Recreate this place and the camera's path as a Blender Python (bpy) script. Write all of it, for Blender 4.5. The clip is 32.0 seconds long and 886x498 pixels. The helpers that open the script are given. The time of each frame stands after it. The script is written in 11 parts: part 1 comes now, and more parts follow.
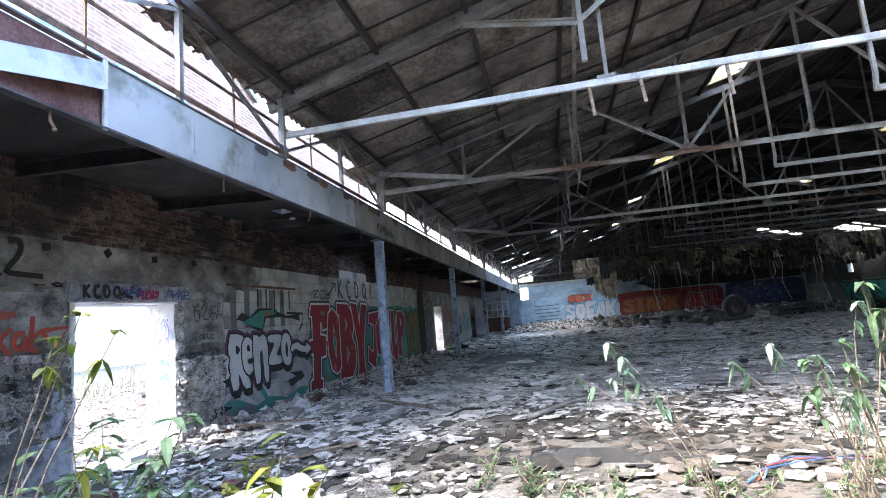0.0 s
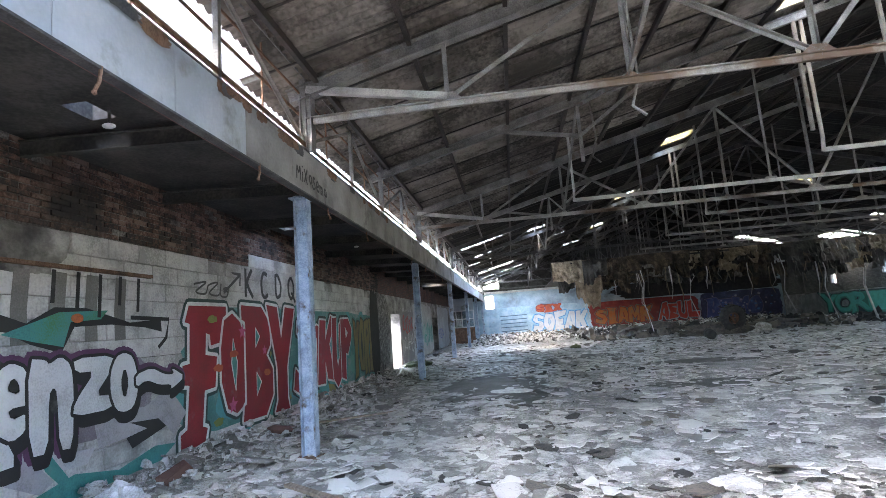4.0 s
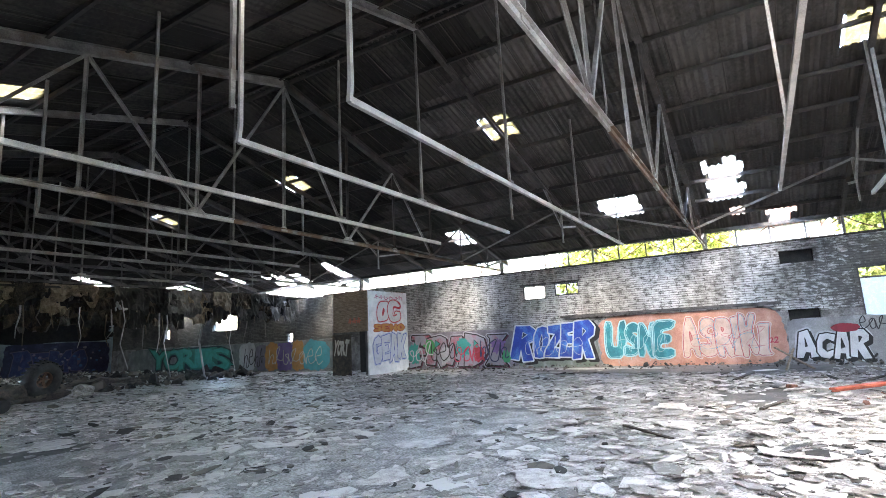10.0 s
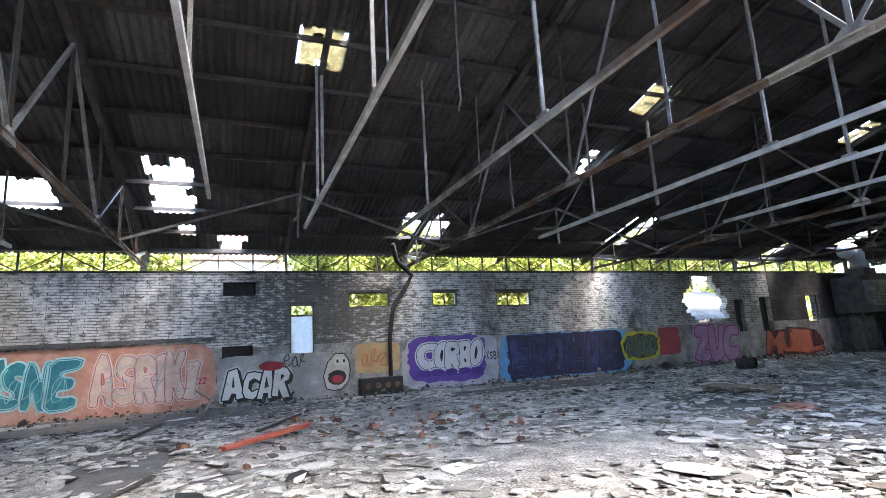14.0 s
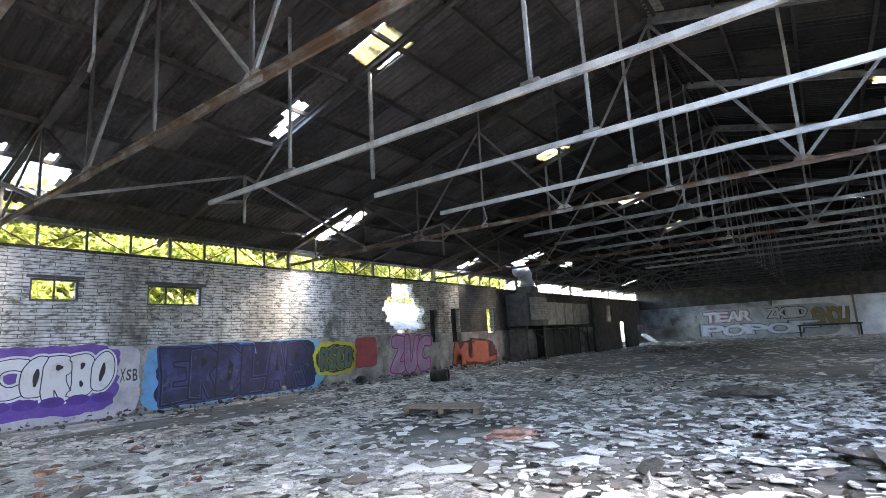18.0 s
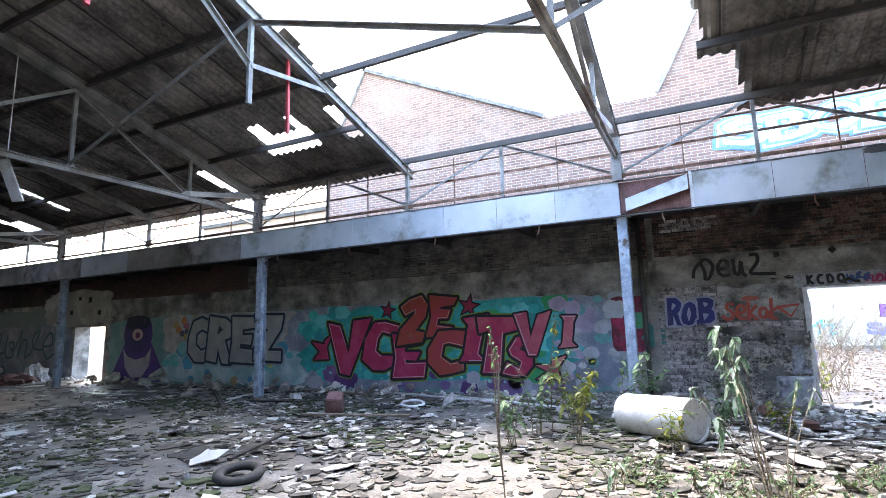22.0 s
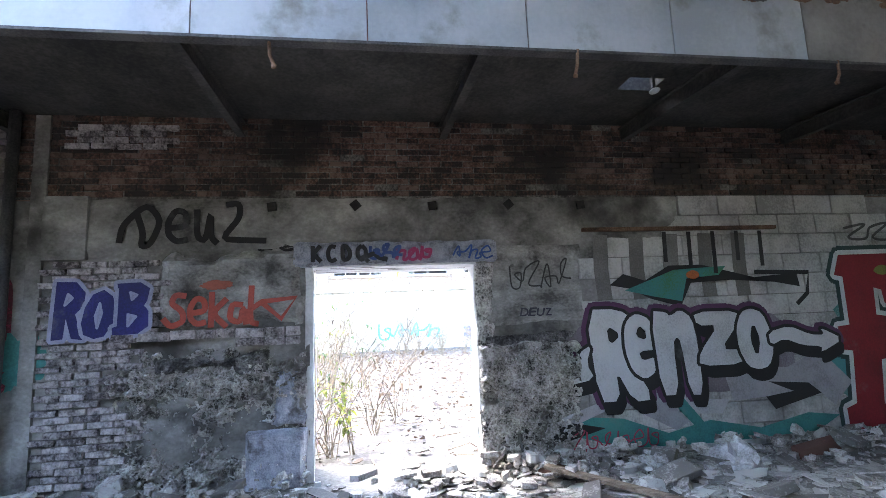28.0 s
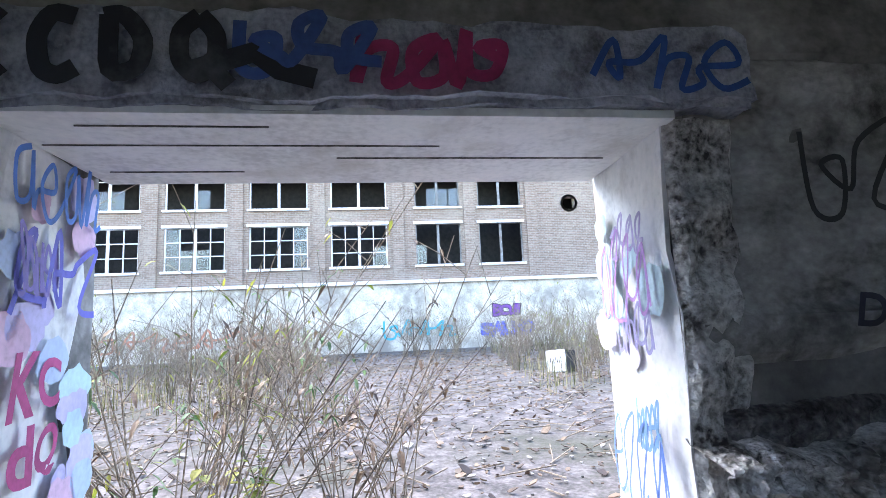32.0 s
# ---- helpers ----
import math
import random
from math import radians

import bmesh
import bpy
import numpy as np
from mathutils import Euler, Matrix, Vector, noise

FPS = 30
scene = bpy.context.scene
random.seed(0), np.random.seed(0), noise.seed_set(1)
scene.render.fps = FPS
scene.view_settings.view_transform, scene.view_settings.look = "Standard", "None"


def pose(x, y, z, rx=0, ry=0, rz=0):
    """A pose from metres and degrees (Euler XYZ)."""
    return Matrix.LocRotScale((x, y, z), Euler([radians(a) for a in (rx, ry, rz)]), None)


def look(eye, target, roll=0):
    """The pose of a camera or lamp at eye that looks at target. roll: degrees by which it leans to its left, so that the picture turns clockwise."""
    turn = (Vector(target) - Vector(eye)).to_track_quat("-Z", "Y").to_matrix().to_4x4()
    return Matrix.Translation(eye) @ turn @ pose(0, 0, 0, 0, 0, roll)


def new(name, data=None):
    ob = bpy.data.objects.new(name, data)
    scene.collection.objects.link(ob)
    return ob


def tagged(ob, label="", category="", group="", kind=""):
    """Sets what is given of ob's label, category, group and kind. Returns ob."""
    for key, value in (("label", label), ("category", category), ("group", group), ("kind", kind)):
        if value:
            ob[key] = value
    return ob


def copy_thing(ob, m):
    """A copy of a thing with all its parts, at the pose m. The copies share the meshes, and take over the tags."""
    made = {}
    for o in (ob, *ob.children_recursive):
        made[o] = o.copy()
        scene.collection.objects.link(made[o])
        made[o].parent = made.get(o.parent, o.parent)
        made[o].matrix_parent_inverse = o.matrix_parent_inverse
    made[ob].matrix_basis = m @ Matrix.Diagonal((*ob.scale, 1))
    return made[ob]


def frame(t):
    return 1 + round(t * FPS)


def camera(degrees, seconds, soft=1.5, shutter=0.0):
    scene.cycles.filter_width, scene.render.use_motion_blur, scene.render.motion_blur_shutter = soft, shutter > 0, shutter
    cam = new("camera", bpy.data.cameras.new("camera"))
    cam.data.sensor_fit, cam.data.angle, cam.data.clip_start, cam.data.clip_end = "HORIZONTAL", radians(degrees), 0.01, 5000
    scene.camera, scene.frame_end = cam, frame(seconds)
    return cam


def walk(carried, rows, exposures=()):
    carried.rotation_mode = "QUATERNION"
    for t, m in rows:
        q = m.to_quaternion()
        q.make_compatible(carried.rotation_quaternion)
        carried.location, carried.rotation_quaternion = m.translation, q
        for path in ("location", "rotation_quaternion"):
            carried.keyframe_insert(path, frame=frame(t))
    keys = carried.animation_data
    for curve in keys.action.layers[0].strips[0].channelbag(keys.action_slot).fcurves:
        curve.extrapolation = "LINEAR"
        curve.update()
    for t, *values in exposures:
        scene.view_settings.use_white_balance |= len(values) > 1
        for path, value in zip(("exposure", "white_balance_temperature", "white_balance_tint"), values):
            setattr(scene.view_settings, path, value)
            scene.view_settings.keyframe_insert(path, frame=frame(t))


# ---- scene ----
cam = camera(81.2, 32.0, soft=0.5)
METRES, EYE, TILT, LEAN, TURN = 31.9, 1.5, 0.0, 0.0, 11.7
ROWS = [
    (0.0, 0.0, 0.0, 0.0, 0.64, 7.59, 4.84),
    (0.5, 0.003, 0.0184, 0.0003, 2.16, 7.75, 4.82),
    (1.0, 0.0025, 0.0361, 0.0002, 2.67, 7.85, 4.79),
    (1.5, 0.0001, 0.0536, 0.0009, 2.91, 7.89, 4.7),
    (2.0, -0.001, 0.0714, 0.0009, 2.71, 7.89, 4.74),
    (2.5, -0.0035, 0.0893, 0.0006, 2.18, 7.98, 4.68),
    (3.0, -0.0041, 0.1071, 0.0, -0.6, 8.3, 4.53),
    (3.5, -0.0044, 0.1231, 0.0005, -2.89, 8.33, 4.43),
    (5.5, 0.0019, 0.1935, 0.0005, -8.93, 8.21, 4.1),
    (6.0, 0.0086, 0.2092, 0.0012, -13.16, 8.23, 3.92),
    (6.5, 0.0121, 0.2239, 0.0016, -17.59, 8.31, 3.51),
    (7.0, 0.0181, 0.2363, 0.0016, -20.41, 8.88, 4.02),
    (7.5, 0.0271, 0.2474, 0.0025, -24.64, 9.68, 4.02),
    (8.0, 0.0366, 0.258, 0.0028, -32.96, 10.18, 3.5),
    (8.5, 0.0485, 0.2656, 0.0022, -42.55, 10.25, 3.3),
    (9.0, 0.0602, 0.2708, 0.0015, -51.05, 10.15, 3.22),
    (9.5, 0.0734, 0.2752, 0.0017, -60.31, 9.82, 2.9),
    (10.0, 0.0871, 0.2752, 0.0012, -70.03, 9.59, 2.99),
    (10.5, 0.1013, 0.2733, 0.001, -76.02, 9.87, 3.22),
    (11.0, 0.1162, 0.2709, 0.0014, -81.93, 10.02, 3.14),
    (11.5, 0.1308, 0.2645, 0.0008, -89.73, 10.01, 3.13),
    (12.0, 0.1444, 0.2576, 0.0005, -96.44, 10.0, 3.07),
    (12.5, 0.1581, 0.25, 0.0018, -105.71, 10.06, 3.01),
    (13.0, 0.1693, 0.2394, 0.0013, -113.92, 10.0, 3.46),
    (13.5, 0.1784, 0.2287, 0.0016, -119.14, 9.95, 3.26),
    (14.0, 0.189, 0.2173, 0.0022, -123.12, 10.3, 3.08),
    (14.5, 0.1988, 0.205, 0.0016, -127.03, 10.41, 3.16),
    (16.5, 0.2442, 0.1599, 0.0002, -134.19, 10.54, 3.04),
    (17.0, 0.2532, 0.1468, 0.0012, -140.66, 10.34, 3.13),
    (17.5, 0.258, 0.1325, 0.0009, -148.31, 10.06, 3.22),
    (18.0, 0.2612, 0.1189, 0.0004, -155.3, 9.79, 3.15),
    (18.5, 0.2606, 0.1059, 0.0004, -165.66, 9.49, 3.09),
    (19.0, 0.2545, 0.0917, 0.0005, -176.62, 9.2, 3.09),
    (19.5, 0.2477, 0.081, 0.0002, -187.39, 9.22, 2.77),
    (20.0, 0.2389, 0.0735, 0.0005, -199.94, 9.14, 2.47),
    (20.5, 0.2267, 0.0687, 0.0009, -212.32, 9.06, 1.98),
    (21.0, 0.2156, 0.0664, 0.0, -225.22, 9.14, 1.36),
    (21.5, 0.2036, 0.066, 0.0, -238.99, 9.06, 1.07),
    (22.0, 0.1904, 0.0708, -0.0006, -255.16, 8.84, 1.43),
    (22.5, 0.1794, 0.0772, -0.0011, -268.27, 8.69, 1.66),
    (23.0, 0.168, 0.086, -0.0012, -279.4, 8.5, 1.66),
    (23.5, 0.1582, 0.0992, -0.0021, -289.08, 8.27, 1.92),
    (24.0, 0.1496, 0.112, -0.002, -294.24, 8.17, 1.94),
    (24.5, 0.1383, 0.1247, -0.0006, -297.61, 8.05, 1.77),
    (26.5, 0.0782, 0.157, -0.0012, -294.83, 8.09, 2.01),
    (27.0, 0.0603, 0.1626, -0.0013, -292.11, 8.23, 2.24),
    (27.5, 0.0438, 0.1691, -0.0014, -291.36, 8.22, 2.34),
    (28.0, 0.0271, 0.1744, -0.0017, -290.4, 8.21, 2.41),
    (28.5, 0.0103, 0.179, -0.001, -289.45, 8.08, 2.37),
    (29.0, -0.0062, 0.1843, -0.0011, -288.82, 7.96, 2.35),
    (29.5, -0.0229, 0.1884, -0.0013, -287.9, 7.83, 2.4),
    (30.0, -0.038, 0.1933, -0.0005, -288.07, 7.72, 2.36),
    (30.5, -0.0516, 0.1983, 0.0003, -288.26, 7.73, 2.57),
    (31.0, -0.0671, 0.2024, 0.0001, -288.48, 7.83, 2.55),
    (31.5, -0.0804, 0.2062, -0.0001, -288.95, 7.89, 2.46),
    (32.0, -0.0948, 0.2116, 0.0016, -289.36, 7.75, 2.49),
]
walk(cam, [(t, pose(0, 0, EYE, TILT, LEAN, TURN) @ pose(METRES * x, METRES * y, METRES * z, 90 + pitch, roll, yaw)) for t, x, y, z, yaw, pitch, roll in ROWS],
     exposures=[(0, 4.85, 6950, 11), (1, 4.9, 7000, 11), (2, 5.2, 7250, 11), (3, 5.62, 7400, 11), (6, 6.2, 7700, 11), (7.5, 6.25, 7700, 11), (10, 5.85, 7300, 11), (12, 5.1, 6850, 11), (13, 4.85, 6900, 11), (14.2, 5.0, 6950, 11), (16.5, 5.4, 7150, 11), (18, 5.68, 7600, 11), (20, 6.15, 7550, 11), (21, 5.65, 7150, 11), (22, 4.65, 7450, 11), (23, 4.3, 7550, 11), (24, 4.05, 7650, 11), (26, 4.7, 7450, 11), (28, 5.05, 7400, 11), (30, 5.15, 7350, 11), (31, 4.4, 7150, 11), (32, 3.68, 6850, 11)])

# ---------- world and light ----------
world = bpy.data.worlds.new("sky")
scene.world = world
world.use_nodes = True
wn = world.node_tree
sky = wn.nodes.new("ShaderNodeTexSky")
sky.sky_type, sky.sun_disc = "NISHITA", False
sky.sun_elevation, sky.sun_rotation = radians(55), radians(225)
sky.air_density, sky.dust_density, sky.ozone_density = 1.0, 1.2, 1.0
wn.nodes["Background"].inputs[1].default_value = 0.15
wn.links.new(sky.outputs[0], wn.nodes["Background"].inputs[0])
sun = new("sun", bpy.data.lights.new("sun", "SUN"))
sun.data.energy, sun.data.angle, sun.data.color = 0.5, radians(40), (1.0, 0.95, 0.88)
sun.matrix_world = look((-14, -14, 28.3), (0, 0, 0))

# ---------- plan, in metres ----------
WEST, EAST, NORTH, SOUTH = -5.6, 22.2, 52.4, -47.7      # inner faces
RIDGE_X, RIDGE_Z, SLOPE = 9.65, 8.45, 0.266
BAY, COL0 = 8.33, 2.35                                   # truss spacing, one column
FASCIA_X, FASCIA_B, FASCIA_T = -3.5, 3.3, 3.9
CHORD = 4.33


def roof_z(x):
    return RIDGE_Z - SLOPE * abs(x - RIDGE_X)


# ---------- materials ----------
def surf(name, cols, scale=4.0, rough=(0.7, 0.95), bump=0.3, fine=60.0, metal=0.0, stain=None, stain_scale=0.6, stain_lo=0.5, stain_hi=0.62,
         island=0.0, single=0.0, bump_scale=None, stretch=None, dist=0.02, grit=0.42):
    """Node material: colours spread by two scales of noise, with an optional stain colour, relief and per-piece variation."""
    m = bpy.data.materials.new(name)
    m.use_nodes = True
    nt = m.node_tree
    N, Lk = nt.nodes, nt.links
    b = N["Principled BSDF"]
    geo = N.new("ShaderNodeNewGeometry")
    src = geo.outputs["Position"]
    if stretch:
        mp = N.new("ShaderNodeMapping")
        mp.inputs["Scale"].default_value = stretch
        Lk.new(src, mp.inputs[0])
        src = mp.outputs[0]
    n1 = N.new("ShaderNodeTexNoise")
    n1.inputs["Scale"].default_value, n1.inputs["Detail"].default_value, n1.inputs["Roughness"].default_value = scale, 6, 0.62
    n2 = N.new("ShaderNodeTexNoise")
    n2.inputs["Scale"].default_value, n2.inputs["Detail"].default_value = fine, 3
    Lk.new(src, n1.inputs["Vector"]), Lk.new(src, n2.inputs["Vector"])
    mix = N.new("ShaderNodeMath")
    mix.operation = "MULTIPLY_ADD"
    mix.inputs[1].default_value = grit
    Lk.new(n2.outputs[0], mix.inputs[0])
    sc = N.new("ShaderNodeMath")
    sc.operation = "MULTIPLY_ADD"
    sc.inputs[1].default_value, sc.inputs[2].default_value = 0.75, 0.125 - grit / 2
    Lk.new(n1.outputs[0], sc.inputs[0])
    Lk.new(sc.outputs[0], mix.inputs[2])
    fac = mix.outputs[0]
    if island or single:
        rnd = N.new("ShaderNodeObjectInfo").outputs["Random"] if single else geo.outputs["Random Per Island"]
        ad = N.new("ShaderNodeMath")
        ad.operation = "MULTIPLY_ADD"
        ad.inputs[1].default_value = island or single
        Lk.new(rnd, ad.inputs[0])
        off = N.new("ShaderNodeMath")
        off.inputs[1].default_value = -0.5 * (island or single)
        Lk.new(fac, off.inputs[0])
        Lk.new(off.outputs[0], ad.inputs[2])
        fac = ad.outputs[0]
    ramp = N.new("ShaderNodeValToRGB")
    el = ramp.color_ramp.elements
    k = len(cols)
    for i, c in enumerate(cols):
        e = el[i] if i < 2 else el.new(1.0)
        e.color = (*c, 1)
    for i in range(k):
        el[i].position = 0.36 + 0.28 * i / max(1, k - 1)
    Lk.new(fac, ramp.inputs[0])
    colour = ramp.outputs[0]
    if stain:
        n3 = N.new("ShaderNodeTexNoise")
        n3.inputs["Scale"].default_value, n3.inputs["Detail"].default_value, n3.inputs["Roughness"].default_value = stain_scale, 8, 0.65
        Lk.new(geo.outputs["Position"], n3.inputs["Vector"])
        mr = N.new("ShaderNodeMapRange")
        mr.inputs[1].default_value, mr.inputs[2].default_value = stain_lo, stain_hi
        Lk.new(n3.outputs[0], mr.inputs[0])
        mx = N.new("ShaderNodeMix")
        mx.data_type = "RGBA"
        mx.inputs["B"].default_value = (*stain, 1)
        Lk.new(mr.outputs[0], mx.inputs["Factor"])
        Lk.new(colour, mx.inputs["A"])
        colour = mx.outputs["Result"]
    Lk.new(colour, b.inputs["Base Color"])
    rr = N.new("ShaderNodeMapRange")
    rr.inputs[3].default_value, rr.inputs[4].default_value = rough
    Lk.new(n1.outputs[0], rr.inputs[0])
    Lk.new(rr.outputs[0], b.inputs["Roughness"])
    b.inputs["Metallic"].default_value = metal
    if bump:
        bp = N.new("ShaderNodeBump")
        bp.inputs["Strength"].default_value, bp.inputs["Distance"].default_value = bump, dist
        nb = n1
        if bump_scale:
            nb = N.new("ShaderNodeTexNoise")
            nb.inputs["Scale"].default_value, nb.inputs["Detail"].default_value = bump_scale, 6
            Lk.new(src, nb.inputs["Vector"])
        Lk.new(nb.outputs[0], bp.inputs["Height"])
        Lk.new(bp.outputs[0], b.inputs["Normal"])
    return m


def brick_surf(name, c1, c2, mortar, axis="x", stain=None, w=0.235, h=0.064, stain_scale=0.5, lo=0.5, hi=0.65, paint=None, paint_lo=0.45, paint_hi=0.6, streak=1.0, extra=None, worn=False, burn=None):
    """Coursed brickwork for walls that stay far off; axis is the wall's normal."""
    m = bpy.data.materials.new(name)
    m.use_nodes = True
    nt = m.node_tree
    N, Lk = nt.nodes, nt.links
    b = N["Principled BSDF"]
    geo = N.new("ShaderNodeNewGeometry")
    sep, com = N.new("ShaderNodeSeparateXYZ"), N.new("ShaderNodeCombineXYZ")
    Lk.new(geo.outputs["Position"], sep.inputs[0])
    Lk.new(sep.outputs["Y" if axis == "x" else "X"], com.inputs[0])
    Lk.new(sep.outputs["Z"], com.inputs[1])
    br = N.new("ShaderNodeTexBrick")
    br.inputs["Color1"].default_value, br.inputs["Color2"].default_value, br.inputs["Mortar"].default_value = (*c1, 1), (*c2, 1), (*mortar, 1)
    br.inputs["Scale"].default_value, br.inputs["Brick Width"].default_value, br.inputs["Row Height"].default_value = 1.0, w, h
    br.inputs["Mortar Size"].default_value, br.inputs["Mortar Smooth"].default_value = 0.008 if h < 0.09 else 0.013, 0.2
    Lk.new(com.outputs[0], br.inputs["Vector"])
    colour = br.outputs["Color"]
    for col, sc, a, z in ((paint, 0.42, paint_lo, paint_hi), (extra, 0.27, 0.58, 0.68), (stain, stain_scale, lo, hi)):
        if not col:
            continue
        n3 = N.new("ShaderNodeTexNoise")
        n3.inputs["Scale"].default_value, n3.inputs["Detail"].default_value, n3.inputs["Roughness"].default_value = sc, 8, 0.7
        mp = N.new("ShaderNodeMapping")
        mp.inputs["Scale"].default_value = (1, 1, streak)
        Lk.new(geo.outputs["Position"], mp.inputs[0])
        Lk.new(mp.outputs[0], n3.inputs["Vector"])
        mr = N.new("ShaderNodeMapRange")
        mr.inputs[1].default_value, mr.inputs[2].default_value = a, z
        mr.inputs[4].default_value = 0.85
        Lk.new(n3.outputs[0], mr.inputs[0])
        mx = N.new("ShaderNodeMix")
        mx.data_type = "RGBA"
        mx.inputs["B"].default_value = (*col, 1)
        Lk.new(mr.outputs[0], mx.inputs["Factor"])
        Lk.new(colour, mx.inputs["A"])
        colour = mx.outputs["Result"]
    if worn:  # paint lost from the faces of single bricks, joints left dark, and a burn mark with its own outline
        n5 = N.new("ShaderNodeTexNoise")
        n5.inputs["Scale"].default_value, n5.inputs["Detail"].default_value, n5.inputs["Roughness"].default_value = 3.2, 6, 0.75
        mp = N.new("ShaderNodeMapping")
        mp.inputs["Scale"].default_value = (1, 1, 2.6)
        Lk.new(geo.outputs["Position"], mp.inputs[0]), Lk.new(mp.outputs[0], n5.inputs["Vector"])
        mask = n5.outputs[0]
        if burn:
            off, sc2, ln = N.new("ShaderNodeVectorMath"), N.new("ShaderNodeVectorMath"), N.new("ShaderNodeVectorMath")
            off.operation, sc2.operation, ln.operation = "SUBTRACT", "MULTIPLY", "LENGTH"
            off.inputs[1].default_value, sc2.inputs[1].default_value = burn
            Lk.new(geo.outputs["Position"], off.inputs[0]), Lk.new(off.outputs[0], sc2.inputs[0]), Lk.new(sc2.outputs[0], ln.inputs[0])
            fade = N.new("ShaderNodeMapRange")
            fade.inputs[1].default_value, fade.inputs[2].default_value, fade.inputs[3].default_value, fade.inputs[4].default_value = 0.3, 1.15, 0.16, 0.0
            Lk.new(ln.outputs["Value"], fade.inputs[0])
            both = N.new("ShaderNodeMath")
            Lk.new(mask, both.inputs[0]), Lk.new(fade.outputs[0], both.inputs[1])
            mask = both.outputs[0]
        lost = N.new("ShaderNodeMapRange")
        lost.inputs[1].default_value, lost.inputs[2].default_value, lost.inputs[4].default_value = 0.5, 0.6, 0.85
        Lk.new(mask, lost.inputs[0])
        for fac, col in ((lost.outputs[0], (0.06, 0.058, 0.054)), (br.outputs["Fac"], mortar)):
            mx = N.new("ShaderNodeMix")
            mx.data_type = "RGBA"
            mx.inputs["B"].default_value = (*col, 1)
            Lk.new(fac, mx.inputs["Factor"]), Lk.new(colour, mx.inputs["A"])
            colour = mx.outputs["Result"]
    n4 = N.new("ShaderNodeTexNoise")
    n4.inputs["Scale"].default_value, n4.inputs["Detail"].default_value = 9.0, 5
    Lk.new(geo.outputs["Position"], n4.inputs["Vector"])
    mr = N.new("ShaderNodeMapRange")
    mr.inputs[3].default_value, mr.inputs[4].default_value = 0.55, 1.35
    Lk.new(n4.outputs[0], mr.inputs[0])
    mul = N.new("ShaderNodeVectorMath")
    mul.operation = "SCALE"
    Lk.new(colour, mul.inputs[0]), Lk.new(mr.outputs[0], mul.inputs["Scale"])
    Lk.new(mul.outputs[0], b.inputs["Base Color"])
    b.inputs["Roughness"].default_value = 0.9
    bp = N.new("ShaderNodeBump")
    bp.inputs["Strength"].default_value, bp.inputs["Distance"].default_value = 0.7, 0.012
    inv = N.new("ShaderNodeMath")
    inv.operation = "MULTIPLY_ADD"
    inv.inputs[1].default_value = -1.0
    Lk.new(br.outputs["Fac"], inv.inputs[0]), Lk.new(n4.outputs[0], inv.inputs[2])
    Lk.new(inv.outputs[0], bp.inputs["Height"])
    Lk.new(bp.outputs[0], b.inputs["Normal"])
    return m


M = {}
M["floor"] = surf("burnt_concrete", [(0.035, 0.032, 0.03), (0.10, 0.095, 0.085), (0.17, 0.16, 0.145), (0.26, 0.25, 0.23)], 1.1, (0.45, 0.95), 0.5, 26,
                  stain=(0.025, 0.024, 0.024), stain_scale=0.22, stain_lo=0.52, stain_hi=0.66, bump_scale=14)
M["floor_dusty"] = surf("dusty_screed", [(0.07, 0.067, 0.062), (0.2, 0.193, 0.18), (0.36, 0.35, 0.33), (0.52, 0.51, 0.49)], 2.2, (0.3, 0.7), 0.7, 30, grit=0.7,
                        stain=(0.05, 0.047, 0.044), stain_scale=0.3, stain_lo=0.55, stain_hi=0.66, bump_scale=16)
M["shard_pale"] = surf("dusty_floor_covering", [(0.17, 0.163, 0.15), (0.33, 0.318, 0.295), (0.46, 0.445, 0.415), (0.62, 0.603, 0.57)], 7, (0.3, 0.65), 0.5, 60, island=0.42, grit=0.45)
M["steel_mixed"] = surf("pale_steel_with_rust", [(0.2, 0.197, 0.19), (0.33, 0.322, 0.305), (0.45, 0.44, 0.415)], 3, (0.5, 0.8), 0.25, 60,
                        stain=(0.12, 0.075, 0.05), stain_scale=0.45, stain_lo=0.46, stain_hi=0.6)
M["shard"] = surf("old_floor_covering", [(0.035, 0.033, 0.029), (0.15, 0.143, 0.13), (0.32, 0.31, 0.288), (0.54, 0.525, 0.495)], 7, (0.4, 0.7), 0.5, 60, island=0.55, grit=0.55)
M["shard_dark"] = surf("charred_sheet", [(0.02, 0.02, 0.02), (0.06, 0.056, 0.05), (0.14, 0.12, 0.1)], 6, (0.5, 0.95), 0.4, 50, island=0.5)
M["rubble"] = surf("broken_mortar", [(0.16, 0.15, 0.14), (0.36, 0.34, 0.32), (0.56, 0.55, 0.53)], 7, (0.8, 1), 0.6, 50, island=0.35, grit=0.6)
M["rubble_brick"] = surf("broken_brick", [(0.12, 0.06, 0.045), (0.28, 0.13, 0.09), (0.36, 0.22, 0.17)], 7, (0.8, 1), 0.6, 50, island=0.5)
M["plaster"] = surf("stained_plaster", [(0.09, 0.087, 0.083), (0.21, 0.203, 0.194), (0.32, 0.311, 0.299), (0.48, 0.469, 0.452)], 2.2, (0.8, 1), 0.35, 34, grit=0.17, stretch=(1, 0.85, 1.15),
                    stain=(0.055, 0.052, 0.05), stain_scale=0.9, stain_lo=0.5, stain_hi=0.66, bump_scale=18, dist=0.018)
